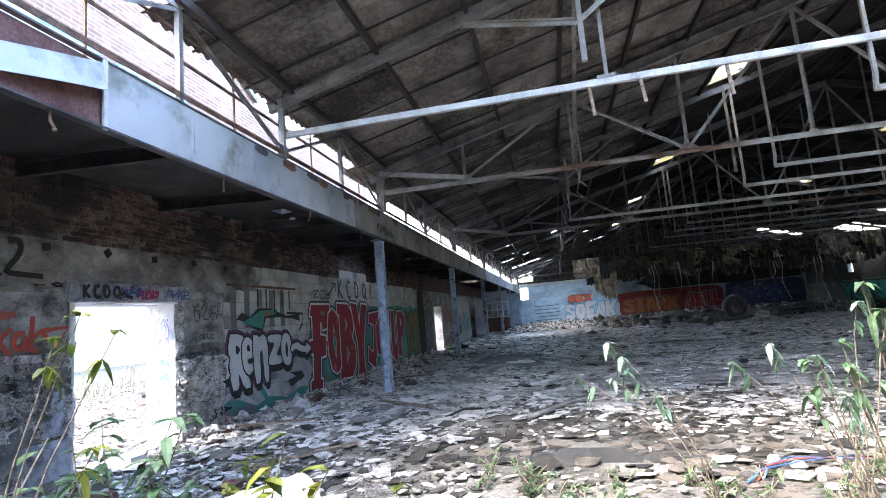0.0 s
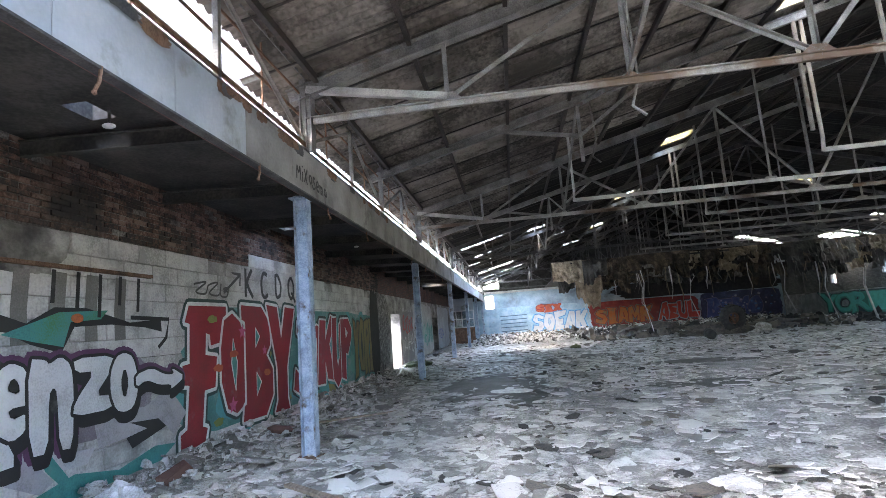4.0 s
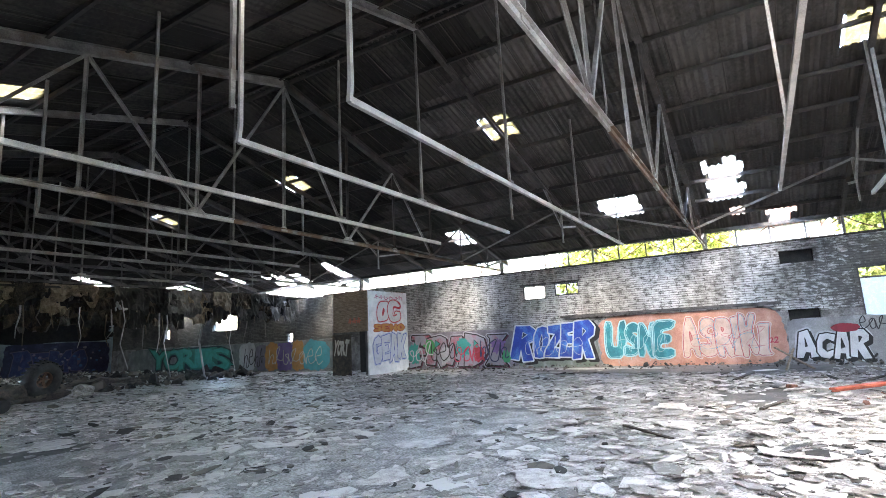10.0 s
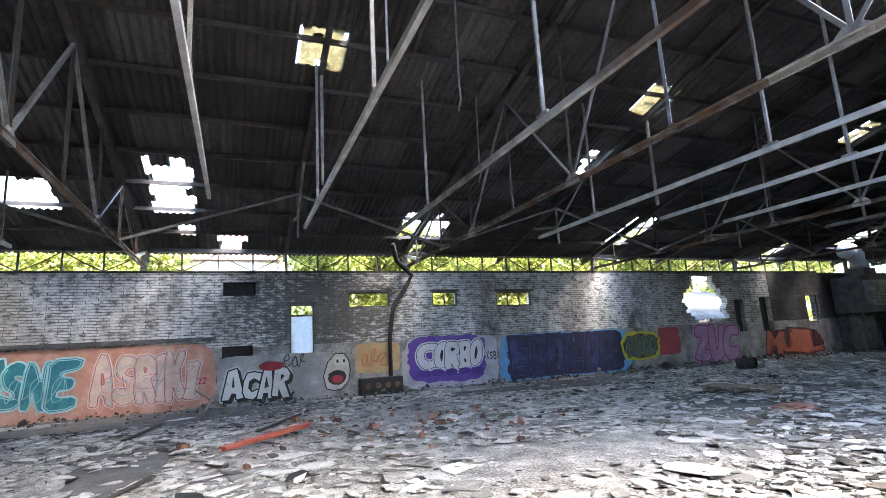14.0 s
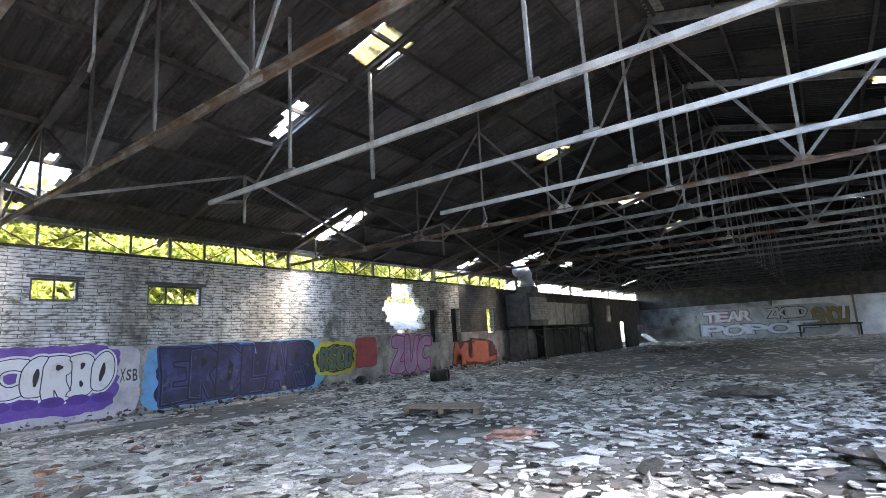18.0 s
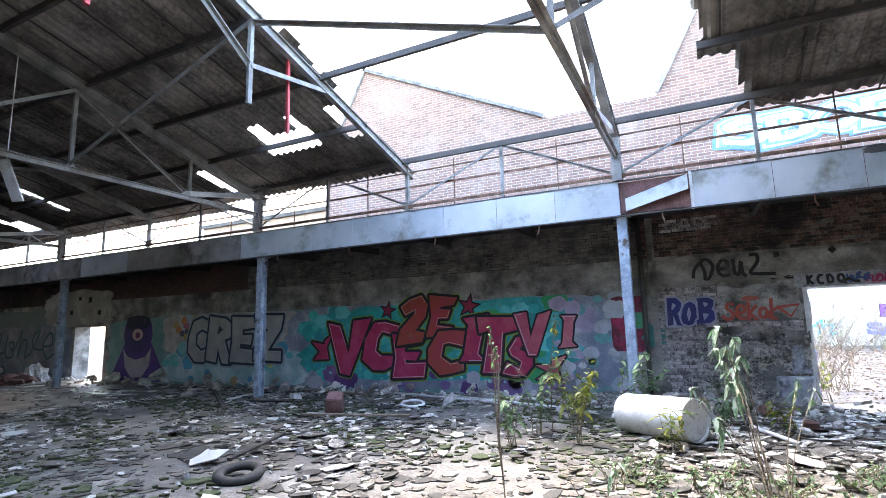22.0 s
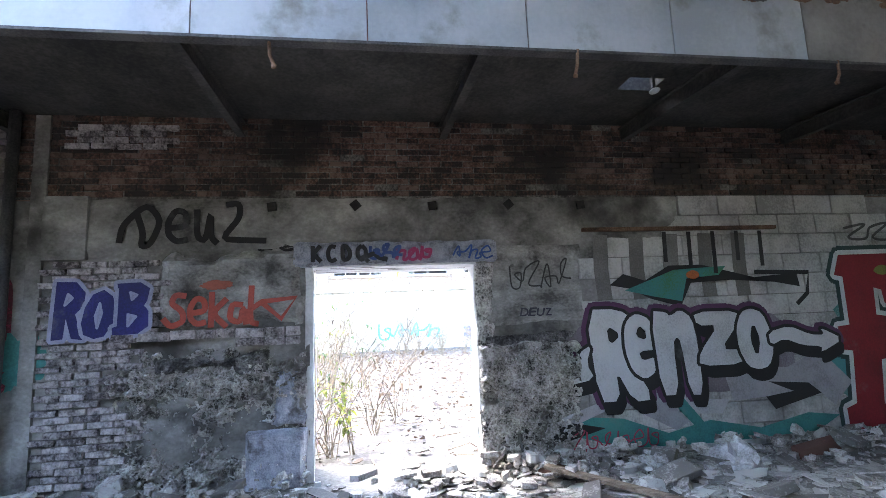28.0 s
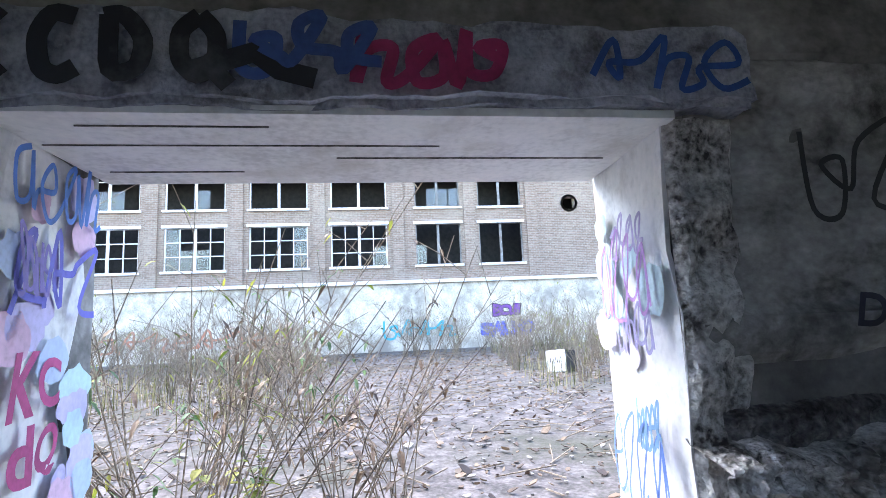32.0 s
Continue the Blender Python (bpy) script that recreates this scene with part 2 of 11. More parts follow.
M["plaster_rough"] = surf("broken_render", [(0.07, 0.066, 0.064), (0.4, 0.382, 0.365), (0.62, 0.6, 0.575), (0.8, 0.78, 0.755)], 6.5, (0.85, 1), 1.0, 48, grit=0.5,
                          stain=(0.19, 0.178, 0.165), stain_scale=2.2, stain_lo=0.56, stain_hi=0.66, bump_scale=34, dist=0.05)
M["plaster_dark"] = surf("bare_dark_mortar", [(0.03, 0.029, 0.03), (0.15, 0.143, 0.145), (0.36, 0.346, 0.338)], 9, (0.85, 1), 1.0, 55, grit=0.4, bump_scale=40, dist=0.05)
M["smooth_render"] = surf("smooth_stained_render", [(0.09, 0.087, 0.083), (0.25, 0.244, 0.233), (0.38, 0.37, 0.355), (0.54, 0.527, 0.508)], 3.2, (0.8, 1), 0.5, 40, grit=0.24, stretch=(1, 0.8, 1.25),
                          stain=(0.06, 0.057, 0.054), stain_scale=1.6, stain_lo=0.53, stain_hi=0.64, bump_scale=35)
M["brick_bare"] = surf("bare_greyed_brick", [(0.08, 0.072, 0.077), (0.27, 0.243, 0.252), (0.45, 0.41, 0.42), (0.62, 0.576, 0.585)], 12, (0.85, 1), 0.9, 50, single=0.18, grit=0.4, bump_scale=30)
M["white_block"] = surf("white_painted_block", [(0.3, 0.295, 0.29), (0.5, 0.49, 0.48), (0.62, 0.61, 0.6)], 2.2, (0.75, 0.95), 0.25, 40, single=0.12,
                        stain=(0.12, 0.115, 0.11), stain_scale=0.8, stain_lo=0.52, stain_hi=0.72)
M["white_paint"] = surf("chalky_white_paint", [(0.55, 0.56, 0.57), (0.72, 0.73, 0.74), (0.8, 0.8, 0.8)], 3, (0.6, 0.85), 0.25, 40,
                        stain=(0.4, 0.38, 0.35), stain_scale=1.8, stain_lo=0.56, stain_hi=0.75)
M["lintel"] = surf("painted_concrete_lintel", [(0.2, 0.21, 0.26), (0.38, 0.4, 0.47), (0.52, 0.54, 0.6)], 8, (0.75, 0.95), 0.9, 70,
                   stain=(0.12, 0.12, 0.13), stain_scale=5, stain_lo=0.54, stain_hi=0.66, bump_scale=30)
M["brick"] = surf("sooty_red_brick", [(0.028, 0.024, 0.023), (0.075, 0.046, 0.04), (0.13, 0.07, 0.055), (0.19, 0.13, 0.11)], 5, (0.85, 1), 0.6, 40, single=0.3, grit=0.5,
                  stain=(0.022, 0.02, 0.02), stain_scale=0.75, stain_lo=0.5, stain_hi=0.66)
M["brick_rest"] = surf("sooty_red_brick_far", [(0.028, 0.024, 0.023), (0.075, 0.046, 0.04), (0.13, 0.07, 0.055), (0.19, 0.13, 0.11)], 5, (0.85, 1), 0.6, 40, island=0.3, grit=0.5,
                       stain=(0.022, 0.02, 0.02), stain_scale=0.75, stain_lo=0.5, stain_hi=0.66)
M["brick_dull"] = surf("grey_brown_brick", [(0.07, 0.064, 0.06), (0.14, 0.126, 0.117), (0.2, 0.182, 0.17), (0.27, 0.25, 0.235)], 2.5, (0.85, 1), 0.4, 40, island=0.12, grit=0.25, stain=(0.05, 0.046, 0.044), stain_scale=0.6, stain_lo=0.52, stain_hi=0.7)
M["brick_grey"] = surf("grey_painted_brick", [(0.1, 0.1, 0.1), (0.2, 0.195, 0.19), (0.32, 0.31, 0.3)], 4, (0.85, 1), 0.5, 40, island=0.35)
M["mortar"] = surf("old_mortar", [(0.05, 0.047, 0.044), (0.14, 0.132, 0.124), (0.26, 0.248, 0.233)], 5, (0.9, 1), 0.5, 40, stain=(0.022, 0.02, 0.02), stain_scale=0.75, stain_lo=0.5, stain_hi=0.66)
M["wall_west_brick"] = brick_surf("west_brick", (0.14, 0.066, 0.05), (0.08, 0.04, 0.033), (0.09, 0.085, 0.08), "x", (0.025, 0.022, 0.022))
M["gable_brick"] = brick_surf("gable_brick", (0.29, 0.165, 0.13), (0.2, 0.115, 0.092), (0.35, 0.32, 0.29), "x", (0.32, 0.26, 0.23), stain_scale=0.7, lo=0.5, hi=0.7)
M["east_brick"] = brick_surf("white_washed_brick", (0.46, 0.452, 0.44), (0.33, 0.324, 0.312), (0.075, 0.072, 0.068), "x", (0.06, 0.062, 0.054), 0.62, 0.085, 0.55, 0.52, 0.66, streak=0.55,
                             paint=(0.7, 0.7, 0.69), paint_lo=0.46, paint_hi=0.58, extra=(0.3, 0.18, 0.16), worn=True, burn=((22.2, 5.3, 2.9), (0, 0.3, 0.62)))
M["east_dark"] = brick_surf("near_black_brick", (0.11, 0.1, 0.095), (0.07, 0.066, 0.062), (0.04, 0.038, 0.036), "x", (0.02, 0.02, 0.02), 0.28, 0.1, 0.4, 0.45, 0.6)
M["east_grey"] = brick_surf("smoke_greyed_brick", (0.17, 0.172, 0.16), (0.1, 0.102, 0.095), (0.05, 0.05, 0.046), "x", (0.03, 0.032, 0.027), 0.3, 0.085, 0.4, 0.5, 0.66)
M["east_low"] = surf("east_rendered_base", [(0.12, 0.12, 0.115), (0.26, 0.255, 0.25), (0.42, 0.41, 0.4)], 1.4, (0.8, 1), 0.3, 25,
                     stain=(0.05, 0.045, 0.045), stain_scale=0.6, stain_lo=0.5, stain_hi=0.7)
M["north_wall"] = surf("pale_blue_wall_paint", [(0.2, 0.29, 0.36), (0.32, 0.43, 0.51), (0.42, 0.52, 0.58)], 0.9, (0.7, 0.9), 0.2, 20,
                       stain=(0.09, 0.1, 0.11), stain_scale=0.35, stain_lo=0.5, stain_hi=0.7)
M["south_wall"] = surf("pale_wall_paint", [(0.38, 0.4, 0.43), (0.58, 0.61, 0.65), (0.74, 0.76, 0.79)], 0.9, (0.7, 0.9), 0.2, 20,
                       stain=(0.12, 0.12, 0.12), stain_scale=0.3, stain_lo=0.56, stain_hi=0.72)
# Darker copy of the pale wall paint, with the shade put into the colour.
M["south_dim"] = surf("dim_wall_paint", [(0.14, 0.145, 0.155), (0.26, 0.27, 0.285), (0.4, 0.41, 0.43)], 0.9, (0.7, 0.9), 0.2, 20, stain=(0.08, 0.08, 0.085), stain_scale=0.6, stain_lo=0.5, stain_hi=0.66)
M["steel_blue"] = surf("flaking_blue_paint", [(0.17, 0.215, 0.29), (0.31, 0.385, 0.49), (0.46, 0.53, 0.61)], 5, (0.5, 0.8), 0.25, 60,
                       stain=(0.1, 0.07, 0.05), stain_scale=3.5, stain_lo=0.56, stain_hi=0.66)
M["steel_rusty"] = surf("rusting_chord", [(0.1, 0.092, 0.085), (0.19, 0.18, 0.17), (0.3, 0.29, 0.275)], 3, (0.55, 0.9), 0.4, 60,
                        stain=(0.12, 0.07, 0.042), stain_scale=1.6, stain_lo=0.38, stain_hi=0.52)
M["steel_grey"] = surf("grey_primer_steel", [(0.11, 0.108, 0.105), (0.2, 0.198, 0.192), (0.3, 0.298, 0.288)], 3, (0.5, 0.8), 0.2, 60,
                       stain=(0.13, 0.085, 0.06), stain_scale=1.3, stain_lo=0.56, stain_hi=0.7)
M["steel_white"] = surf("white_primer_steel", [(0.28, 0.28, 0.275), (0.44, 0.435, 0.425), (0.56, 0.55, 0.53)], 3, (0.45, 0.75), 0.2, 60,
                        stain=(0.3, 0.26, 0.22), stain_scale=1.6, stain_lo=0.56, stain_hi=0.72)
M["steel_dark"] = surf("dark_toned_steel", [(0.03, 0.03, 0.032), (0.07, 0.07, 0.072), (0.12, 0.115, 0.11)], 3, (0.55, 0.85), 0.2, 60)
# Darker copy of the grey steel, shade painted in for the east side.
M["steel_dim"] = surf("dim_side_steel", [(0.03, 0.028, 0.027), (0.06, 0.056, 0.053), (0.1, 0.094, 0.088)], 3, (0.5, 0.8), 0.2, 60,
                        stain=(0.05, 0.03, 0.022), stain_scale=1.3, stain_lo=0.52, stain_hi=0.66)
M["rust"] = surf("rusted_steel", [(0.06, 0.035, 0.025), (0.15, 0.08, 0.05), (0.24, 0.15, 0.1)], 5, (0.7, 0.95), 0.4, 70)
M["purlin"] = surf("dark_purlin_steel", [(0.022, 0.02, 0.02), (0.042, 0.037, 0.035), (0.075, 0.058, 0.052)], 2.5, (0.6, 0.9), 0.2, 50)
M["sheet_metal"] = surf("pale_blue_sheet_metal", [(0.33, 0.37, 0.41), (0.42, 0.46, 0.5), (0.5, 0.535, 0.565)], 1.2, (0.4, 0.7), 0.06, 30, single=0.12, grit=0.16,
                        stain=(0.17, 0.175, 0.14), stain_scale=1.4, stain_lo=0.53, stain_hi=0.7)
M["sheet_old"] = surf("weathered_fascia", [(0.15, 0.146, 0.14), (0.25, 0.243, 0.235), (0.35, 0.342, 0.332)], 1.4, (0.6, 0.9), 0.15, 30, single=0.12, grit=0.12,
                      stain=(0.07, 0.06, 0.055), stain_scale=1.3, stain_lo=0.53, stain_hi=0.66)
M["lean_sheet"] = surf("dull_corrugated_metal", [(0.07, 0.072, 0.075), (0.12, 0.123, 0.127), (0.19, 0.193, 0.197)], 1.6, (0.5, 0.8), 0.1, 30)
M["fascia_red"] = surf("dark_red_backing", [(0.09, 0.045, 0.04), (0.17, 0.08, 0.075), (0.24, 0.14, 0.13)], 3, (0.7, 0.95), 0.3, 40)
# The two slopes are toned to their brightness, the east one darker.
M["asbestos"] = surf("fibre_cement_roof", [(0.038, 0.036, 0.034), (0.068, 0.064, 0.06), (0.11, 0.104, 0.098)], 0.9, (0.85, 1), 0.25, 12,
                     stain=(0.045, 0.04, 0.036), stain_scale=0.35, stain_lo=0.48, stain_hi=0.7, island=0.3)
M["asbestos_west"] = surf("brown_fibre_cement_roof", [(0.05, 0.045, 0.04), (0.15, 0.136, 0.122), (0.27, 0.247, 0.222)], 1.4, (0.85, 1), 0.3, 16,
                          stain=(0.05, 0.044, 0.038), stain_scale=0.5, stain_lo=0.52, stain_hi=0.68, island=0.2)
# Near black: soot of the burnt end, plus dimness put into the colour.
M["soot_dim_roof"] = surf("soot_dimmed_roof", [(0.012, 0.011, 0.01), (0.025, 0.023, 0.021), (0.05, 0.045, 0.041)], 0.9, (0.85, 1), 0.25, 12, island=0.3)
M["deck"] = surf("dark_deck", [(0.02, 0.02, 0.02), (0.045, 0.043, 0.04), (0.08, 0.075, 0.07)], 2, (0.8, 1), 0.3, 30)
M["wood"] = surf("weathered_wood", [(0.1, 0.075, 0.055), (0.21, 0.16, 0.12), (0.32, 0.26, 0.2)], 3, (0.75, 0.95), 0.4, 40, stretch=(8, 1.5, 8))
M["wood_char"] = surf("charred_wood", [(0.015, 0.014, 0.013), (0.04, 0.036, 0.03), (0.1, 0.08, 0.06)], 6, (0.7, 0.95), 0.6, 60)
# Black for sooty things and for sheets that stand in for darkness.
M["black"] = surf("soot_shade_black", [(0.008, 0.008, 0.008), (0.02, 0.02, 0.02), (0.035, 0.033, 0.03)], 4, (0.7, 0.95), 0.3, 40)
M["rubber"] = surf("old_rubber", [(0.012, 0.012, 0.012), (0.025, 0.025, 0.025), (0.05, 0.048, 0.045)], 8, (0.6, 0.9), 0.3, 60)
M["insulation"] = surf("burnt_insulation", [(0.012, 0.011, 0.01), (0.05, 0.04, 0.03), (0.14, 0.11, 0.08)], 2.5, (0.9, 1), 0.8, 30)
M["white_plastic"] = surf("dirty_white_plastic", [(0.45, 0.46, 0.46), (0.62, 0.63, 0.63), (0.72, 0.73, 0.73)], 4, (0.4, 0.7), 0.15, 40,
                          stain=(0.25, 0.22, 0.17), stain_scale=4, stain_lo=0.55, stain_hi=0.7)
M["cloth"] = surf("dirty_white_cloth", [(0.3, 0.3, 0.3), (0.5, 0.5, 0.51), (0.68, 0.68, 0.69)], 8, (0.85, 1), 0.5, 60)
M["earth"] = surf("leaf_strewn_ground", [(0.03, 0.027, 0.027), (0.075, 0.068, 0.068), (0.15, 0.138, 0.141)], 4, (0.9, 1), 0.6, 22,
                  stain=(0.04, 0.043, 0.028), stain_scale=0.4, stain_lo=0.5, stain_hi=0.7, bump_scale=12)
M["moss"] = surf("moss", [(0.025, 0.032, 0.015), (0.05, 0.065, 0.027), (0.085, 0.1, 0.045)], 12, (0.9, 1), 0.6, 60)
M["facade"] = brick_surf("yard_brick", (0.31, 0.22, 0.17), (0.21, 0.145, 0.11), (0.32, 0.28, 0.23), "x", (0.36, 0.3, 0.24), 0.3, 0.1, 0.3, 0.5, 0.7)
M["facade_white"] = surf("peeling_white_render", [(0.37, 0.32, 0.25), (0.58, 0.53, 0.44), (0.72, 0.67, 0.58)], 1.6, (0.8, 1), 0.2, 14,
                         stain=(0.3, 0.27, 0.23), stain_scale=0.5, stain_lo=0.5, stain_hi=0.65)
M["stem"] = surf("dry_stem", [(0.09, 0.07, 0.05), (0.2, 0.16, 0.12), (0.3, 0.26, 0.2)], 20, (0.8, 1), 0.2, 80)
M["bark"] = surf("bark", [(0.05, 0.04, 0.03), (0.1, 0.085, 0.07), (0.16, 0.14, 0.12)], 10, (0.9, 1), 0.6, 50)


def leaf_surf(name, cols, light=0.35):
    m = surf(name, cols, 9, (0.45, 0.7), 0, 60, island=0.6)
    nt = m.node_tree
    b = nt.nodes["Principled BSDF"]
    tr, ms = nt.nodes.new("ShaderNodeBsdfTranslucent"), nt.nodes.new("ShaderNodeMixShader")
    nt.links.new(b.inputs["Base Color"].links[0].from_socket, tr.inputs[0])
    ms.inputs[0].default_value = light
    nt.links.new(b.outputs[0], ms.inputs[1]), nt.links.new(tr.outputs[0], ms.inputs[2])
    nt.links.new(ms.outputs[0], nt.nodes["Material Output"].inputs[0])
    return m


M["leaf"] = leaf_surf("fresh_leaf", [(0.04, 0.085, 0.035), (0.09, 0.17, 0.075), (0.17, 0.26, 0.13)], 0.4)
M["leaf_wilted"] = leaf_surf("pale_wilting_leaf", [(0.06, 0.12, 0.07), (0.17, 0.28, 0.18), (0.42, 0.5, 0.42)], 0.35)
M["yard_scrap"] = surf("dull_scrap", [(0.06, 0.056, 0.052), (0.14, 0.132, 0.122), (0.27, 0.26, 0.245)], 7, (0.6, 0.9), 0.4, 60, island=0.4)
M["leaf_yellow"] = leaf_surf("yellowing_leaf", [(0.06, 0.09, 0.015), (0.14, 0.18, 0.03), (0.26, 0.27, 0.05)], 0.5)
M["leaf_dead"] = leaf_surf("dead_leaf", [(0.05, 0.03, 0.02), (0.11, 0.07, 0.045), (0.17, 0.12, 0.08)], 0.2)
M["grass_dry"] = leaf_surf("dry_olive_grass", [(0.07, 0.075, 0.025), (0.17, 0.165, 0.07), (0.32, 0.29, 0.16)], 0.4)
M["wire_blue"] = surf("blue_cable", [(0.03, 0.08, 0.2), (0.05, 0.12, 0.28), (0.1, 0.18, 0.34)], 9, (0.4, 0.6), 0.1, 60)
M["wire_red"] = surf("red_cable", [(0.2, 0.02, 0.02), (0.32, 0.04, 0.03), (0.4, 0.1, 0.08)], 9, (0.4, 0.6), 0.1, 60)
M["tree_leaf"] = leaf_surf("sunlit_tree_leaf", [(0.14, 0.17, 0.03), (0.32, 0.35, 0.08), (0.52, 0.5, 0.14)], 0.5)
M["skylight"] = leaf_surf("yellowed_fibreglass", [(0.06, 0.047, 0.02), (0.1, 0.08, 0.038), (0.15, 0.125, 0.07)], 0.85)
M["fibreglass"] = leaf_surf("white_fibreglass", [(0.62, 0.66, 0.7), (0.74, 0.78, 0.8), (0.8, 0.82, 0.84)], 0.85)

M["floor_damp"] = surf("damp_dark_concrete", [(0.05, 0.049, 0.047), (0.1, 0.097, 0.092), (0.17, 0.165, 0.158)], 2.2, (0.55, 0.9), 0.4, 30)
M["puddle"] = surf("shallow_puddle", [(0.05, 0.05, 0.05), (0.08, 0.08, 0.078), (0.11, 0.11, 0.105)], 2, (0.04, 0.12), 0.02, 20)

glass = bpy.data.materials.new("dusty_glass")
glass.use_nodes = True
gb = glass.node_tree.nodes["Principled BSDF"]
gb.inputs["Base Color"].default_value, gb.inputs["Roughness"].default_value = (0.75, 0.82, 0.82, 1), 0.12
gb.inputs["Transmission Weight"].default_value = 1.0
M["glass"] = glass

PAINTS = {}


def paint(c, c2=None):
    """Spray paint: one colour, or two that drift into one another, dulled by dust and chips."""
    key = (c, c2)
    if key not in PAINTS:
        lo = tuple(v * 0.72 for v in c)
        PAINTS[key] = surf("spray_paint", [lo, c, c2 or tuple(min(1, v * 1.15) for v in c)], 1.7 if c2 else 2.6, (0.45, 0.75), 0.12, 55,
                           stain=tuple(0.35 * v + 0.12 for v in c), stain_scale=2.6, stain_lo=0.6, stain_hi=0.78)
    return PAINTS[key]


BLACK, WHITE, RED, TEAL, BLUE = (0.012, 0.012, 0.014), (0.62, 0.62, 0.63), (0.27, 0.012, 0.022), (0.04, 0.24, 0.22), (0.02, 0.05, 0.32)
PINK, PURPLE, ORANGE, YELLOW, SKYBLUE, GREEN = (0.5, 0.03, 0.12), (0.09, 0.03, 0.2), (0.5, 0.12, 0.03), (0.5, 0.42, 0.04), (0.1, 0.3, 0.55), (0.05, 0.24, 0.09)
SALMON, NAVY, GREYP, MAROON, CYAN = (0.55, 0.27, 0.19), (0.012, 0.016, 0.06), (0.24, 0.24, 0.26), (0.12, 0.015, 0.03), (0.05, 0.33, 0.38)


# ---------- mesh helpers ----------
def to_mesh(name, bm, smooth=False):
    me = bpy.data.meshes.new(name)
    bm.normal_update()
    bm.to_mesh(me)
    bm.free()
    if smooth:
        me.polygons.foreach_set("use_smooth", [True] * len(me.polygons))
    return me


def part(name, bm, material, parent=None, label="", smooth=False):
    me = to_mesh(name, bm, smooth) if isinstance(bm, bmesh.types.BMesh) else bm
    if material and not me.materials:
        me.materials.append(material)
    ob = new(name, me)
    if parent:
        ob.parent = parent
    if label:
        tagged(ob, label)
    return ob


def thing(name, label, category, group="", kind="", at=None):
    ob = new(name)
    if at is not None:
        ob.matrix_basis = at
    return tagged(ob, label, category, group, kind)


def bm_new():
    return bmesh.new()


def box(bm, x0, y0, z0, x1, y1, z1, m=None):
    vs = [bm.verts.new(m @ Vector(p) if m else p) for p in ((x0, y0, z0), (x1, y0, z0), (x1, y1, z0), (x0, y1, z0), (x0, y0, z1), (x1, y0, z1), (x1, y1, z1), (x0, y1, z1))]
    for f in ((0, 3, 2, 1), (4, 5, 6, 7), (0, 1, 5, 4), (1, 2, 6, 5), (2, 3, 7, 6), (3, 0, 4, 7)):
        bm.faces.new([vs[i] for i in f])
    return vs


def bar(bm, p, q, w, h=None, up=(0, 0, 1)):
    """A rectangular bar from p to q, w wide and h deep."""
    h = h or w
    p, q = Vector(p), Vector(q)
    d = (q - p).normalized()
    u = Vector(up)
    if abs(d.dot(u)) > 0.95:
        u = Vector((0, 1, 0)) if abs(d.y) < 0.9 else Vector((1, 0, 0))
    s = d.cross(u).normalized() * (w / 2)
    t = s.cross(d).normalized() * (h / 2)
    vs = [bm.verts.new(c + a * s + b * t) for c in (p, q) for a, b in ((-1, -1), (1, -1), (1, 1), (-1, 1))]
    for f in ((0, 1, 2, 3), (7, 6, 5, 4), (0, 4, 5, 1), (1, 5, 6, 2), (2, 6, 7, 3), (3, 7, 4, 0)):
        bm.faces.new([vs[i] for i in f])


def profile(bm, p, q, shape, up=(0, 0, 1)):
    """A closed section, as (side, depth) pairs, drawn out from p to q."""
    p, q = Vector(p), Vector(q)
    d = (q - p).normalized()
    u = Vector(up)
    if abs(d.dot(u)) > 0.95:
        u = Vector((1, 0, 0)) if abs(d.x) < 0.9 else Vector((0, 1, 0))
    s = d.cross(u).normalized()
    n = s.cross(d).normalized()
    a, b = [[bm.verts.new(c + s * x + n * y) for x, y in shape] for c in (p, q)]
    k = len(shape)
    bm.faces.new(a), bm.faces.new(b[::-1])
    for i in range(k):
        bm.faces.new((a[i], b[i], b[(i + 1) % k], a[(i + 1) % k]))
    bmesh.ops.recalc_face_normals(bm, faces=bm.faces[:])


def angle_bar(bm, p, q, w, t=0.012, up=(0, 0, 1)):
    """A rolled angle."""
    profile(bm, p, q, [(-w / 2, w / 2), (w / 2, w / 2), (w / 2, -w / 2), (w / 2 - t, -w / 2), (w / 2 - t, w / 2 - t), (-w / 2, w / 2 - t)], up)


def tube(bm, pts, r, sides=6, r1=None):
    """A round tube along a line of points, tapering to r1."""
    pts = [Vector(p) for p in pts]
    r1 = r if r1 is None else r1
    rings = []
    for i, p in enumerate(pts):
        d = (pts[min(i + 1, len(pts) - 1)] - pts[max(i - 1, 0)]).normalized()
        u = Vector((0, 0, 1)) if abs(d.z) < 0.9 else Vector((1, 0, 0))
        s = d.cross(u).normalized()
        t = s.cross(d)
        rad = r + (r1 - r) * i / max(1, len(pts) - 1)
        rings.append([bm.verts.new(p + rad * (math.cos(a) * s + math.sin(a) * t)) for a in (2 * math.pi * k / sides for k in range(sides))])
    for a, b in zip(rings, rings[1:]):
        for k in range(sides):
            bm.faces.new((a[k], a[(k + 1) % sides], b[(k + 1) % sides], b[k]))
    bm.faces.new(rings[0][::-1]), bm.faces.new(rings[-1])


def h_beam(bm, p, q, w, d, t=0.014, up=(0, 0, 1)):
    """A rolled I section."""
    a, b, c = w / 2, d / 2, t / 2
    profile(bm, p, q, [(-a, -b), (a, -b), (a, t - b), (c, t - b), (c, b - t), (a, b - t), (a, b), (-a, b), (-a, b - t), (-c, b - t), (-c, t - b), (-a, t - b)], up)


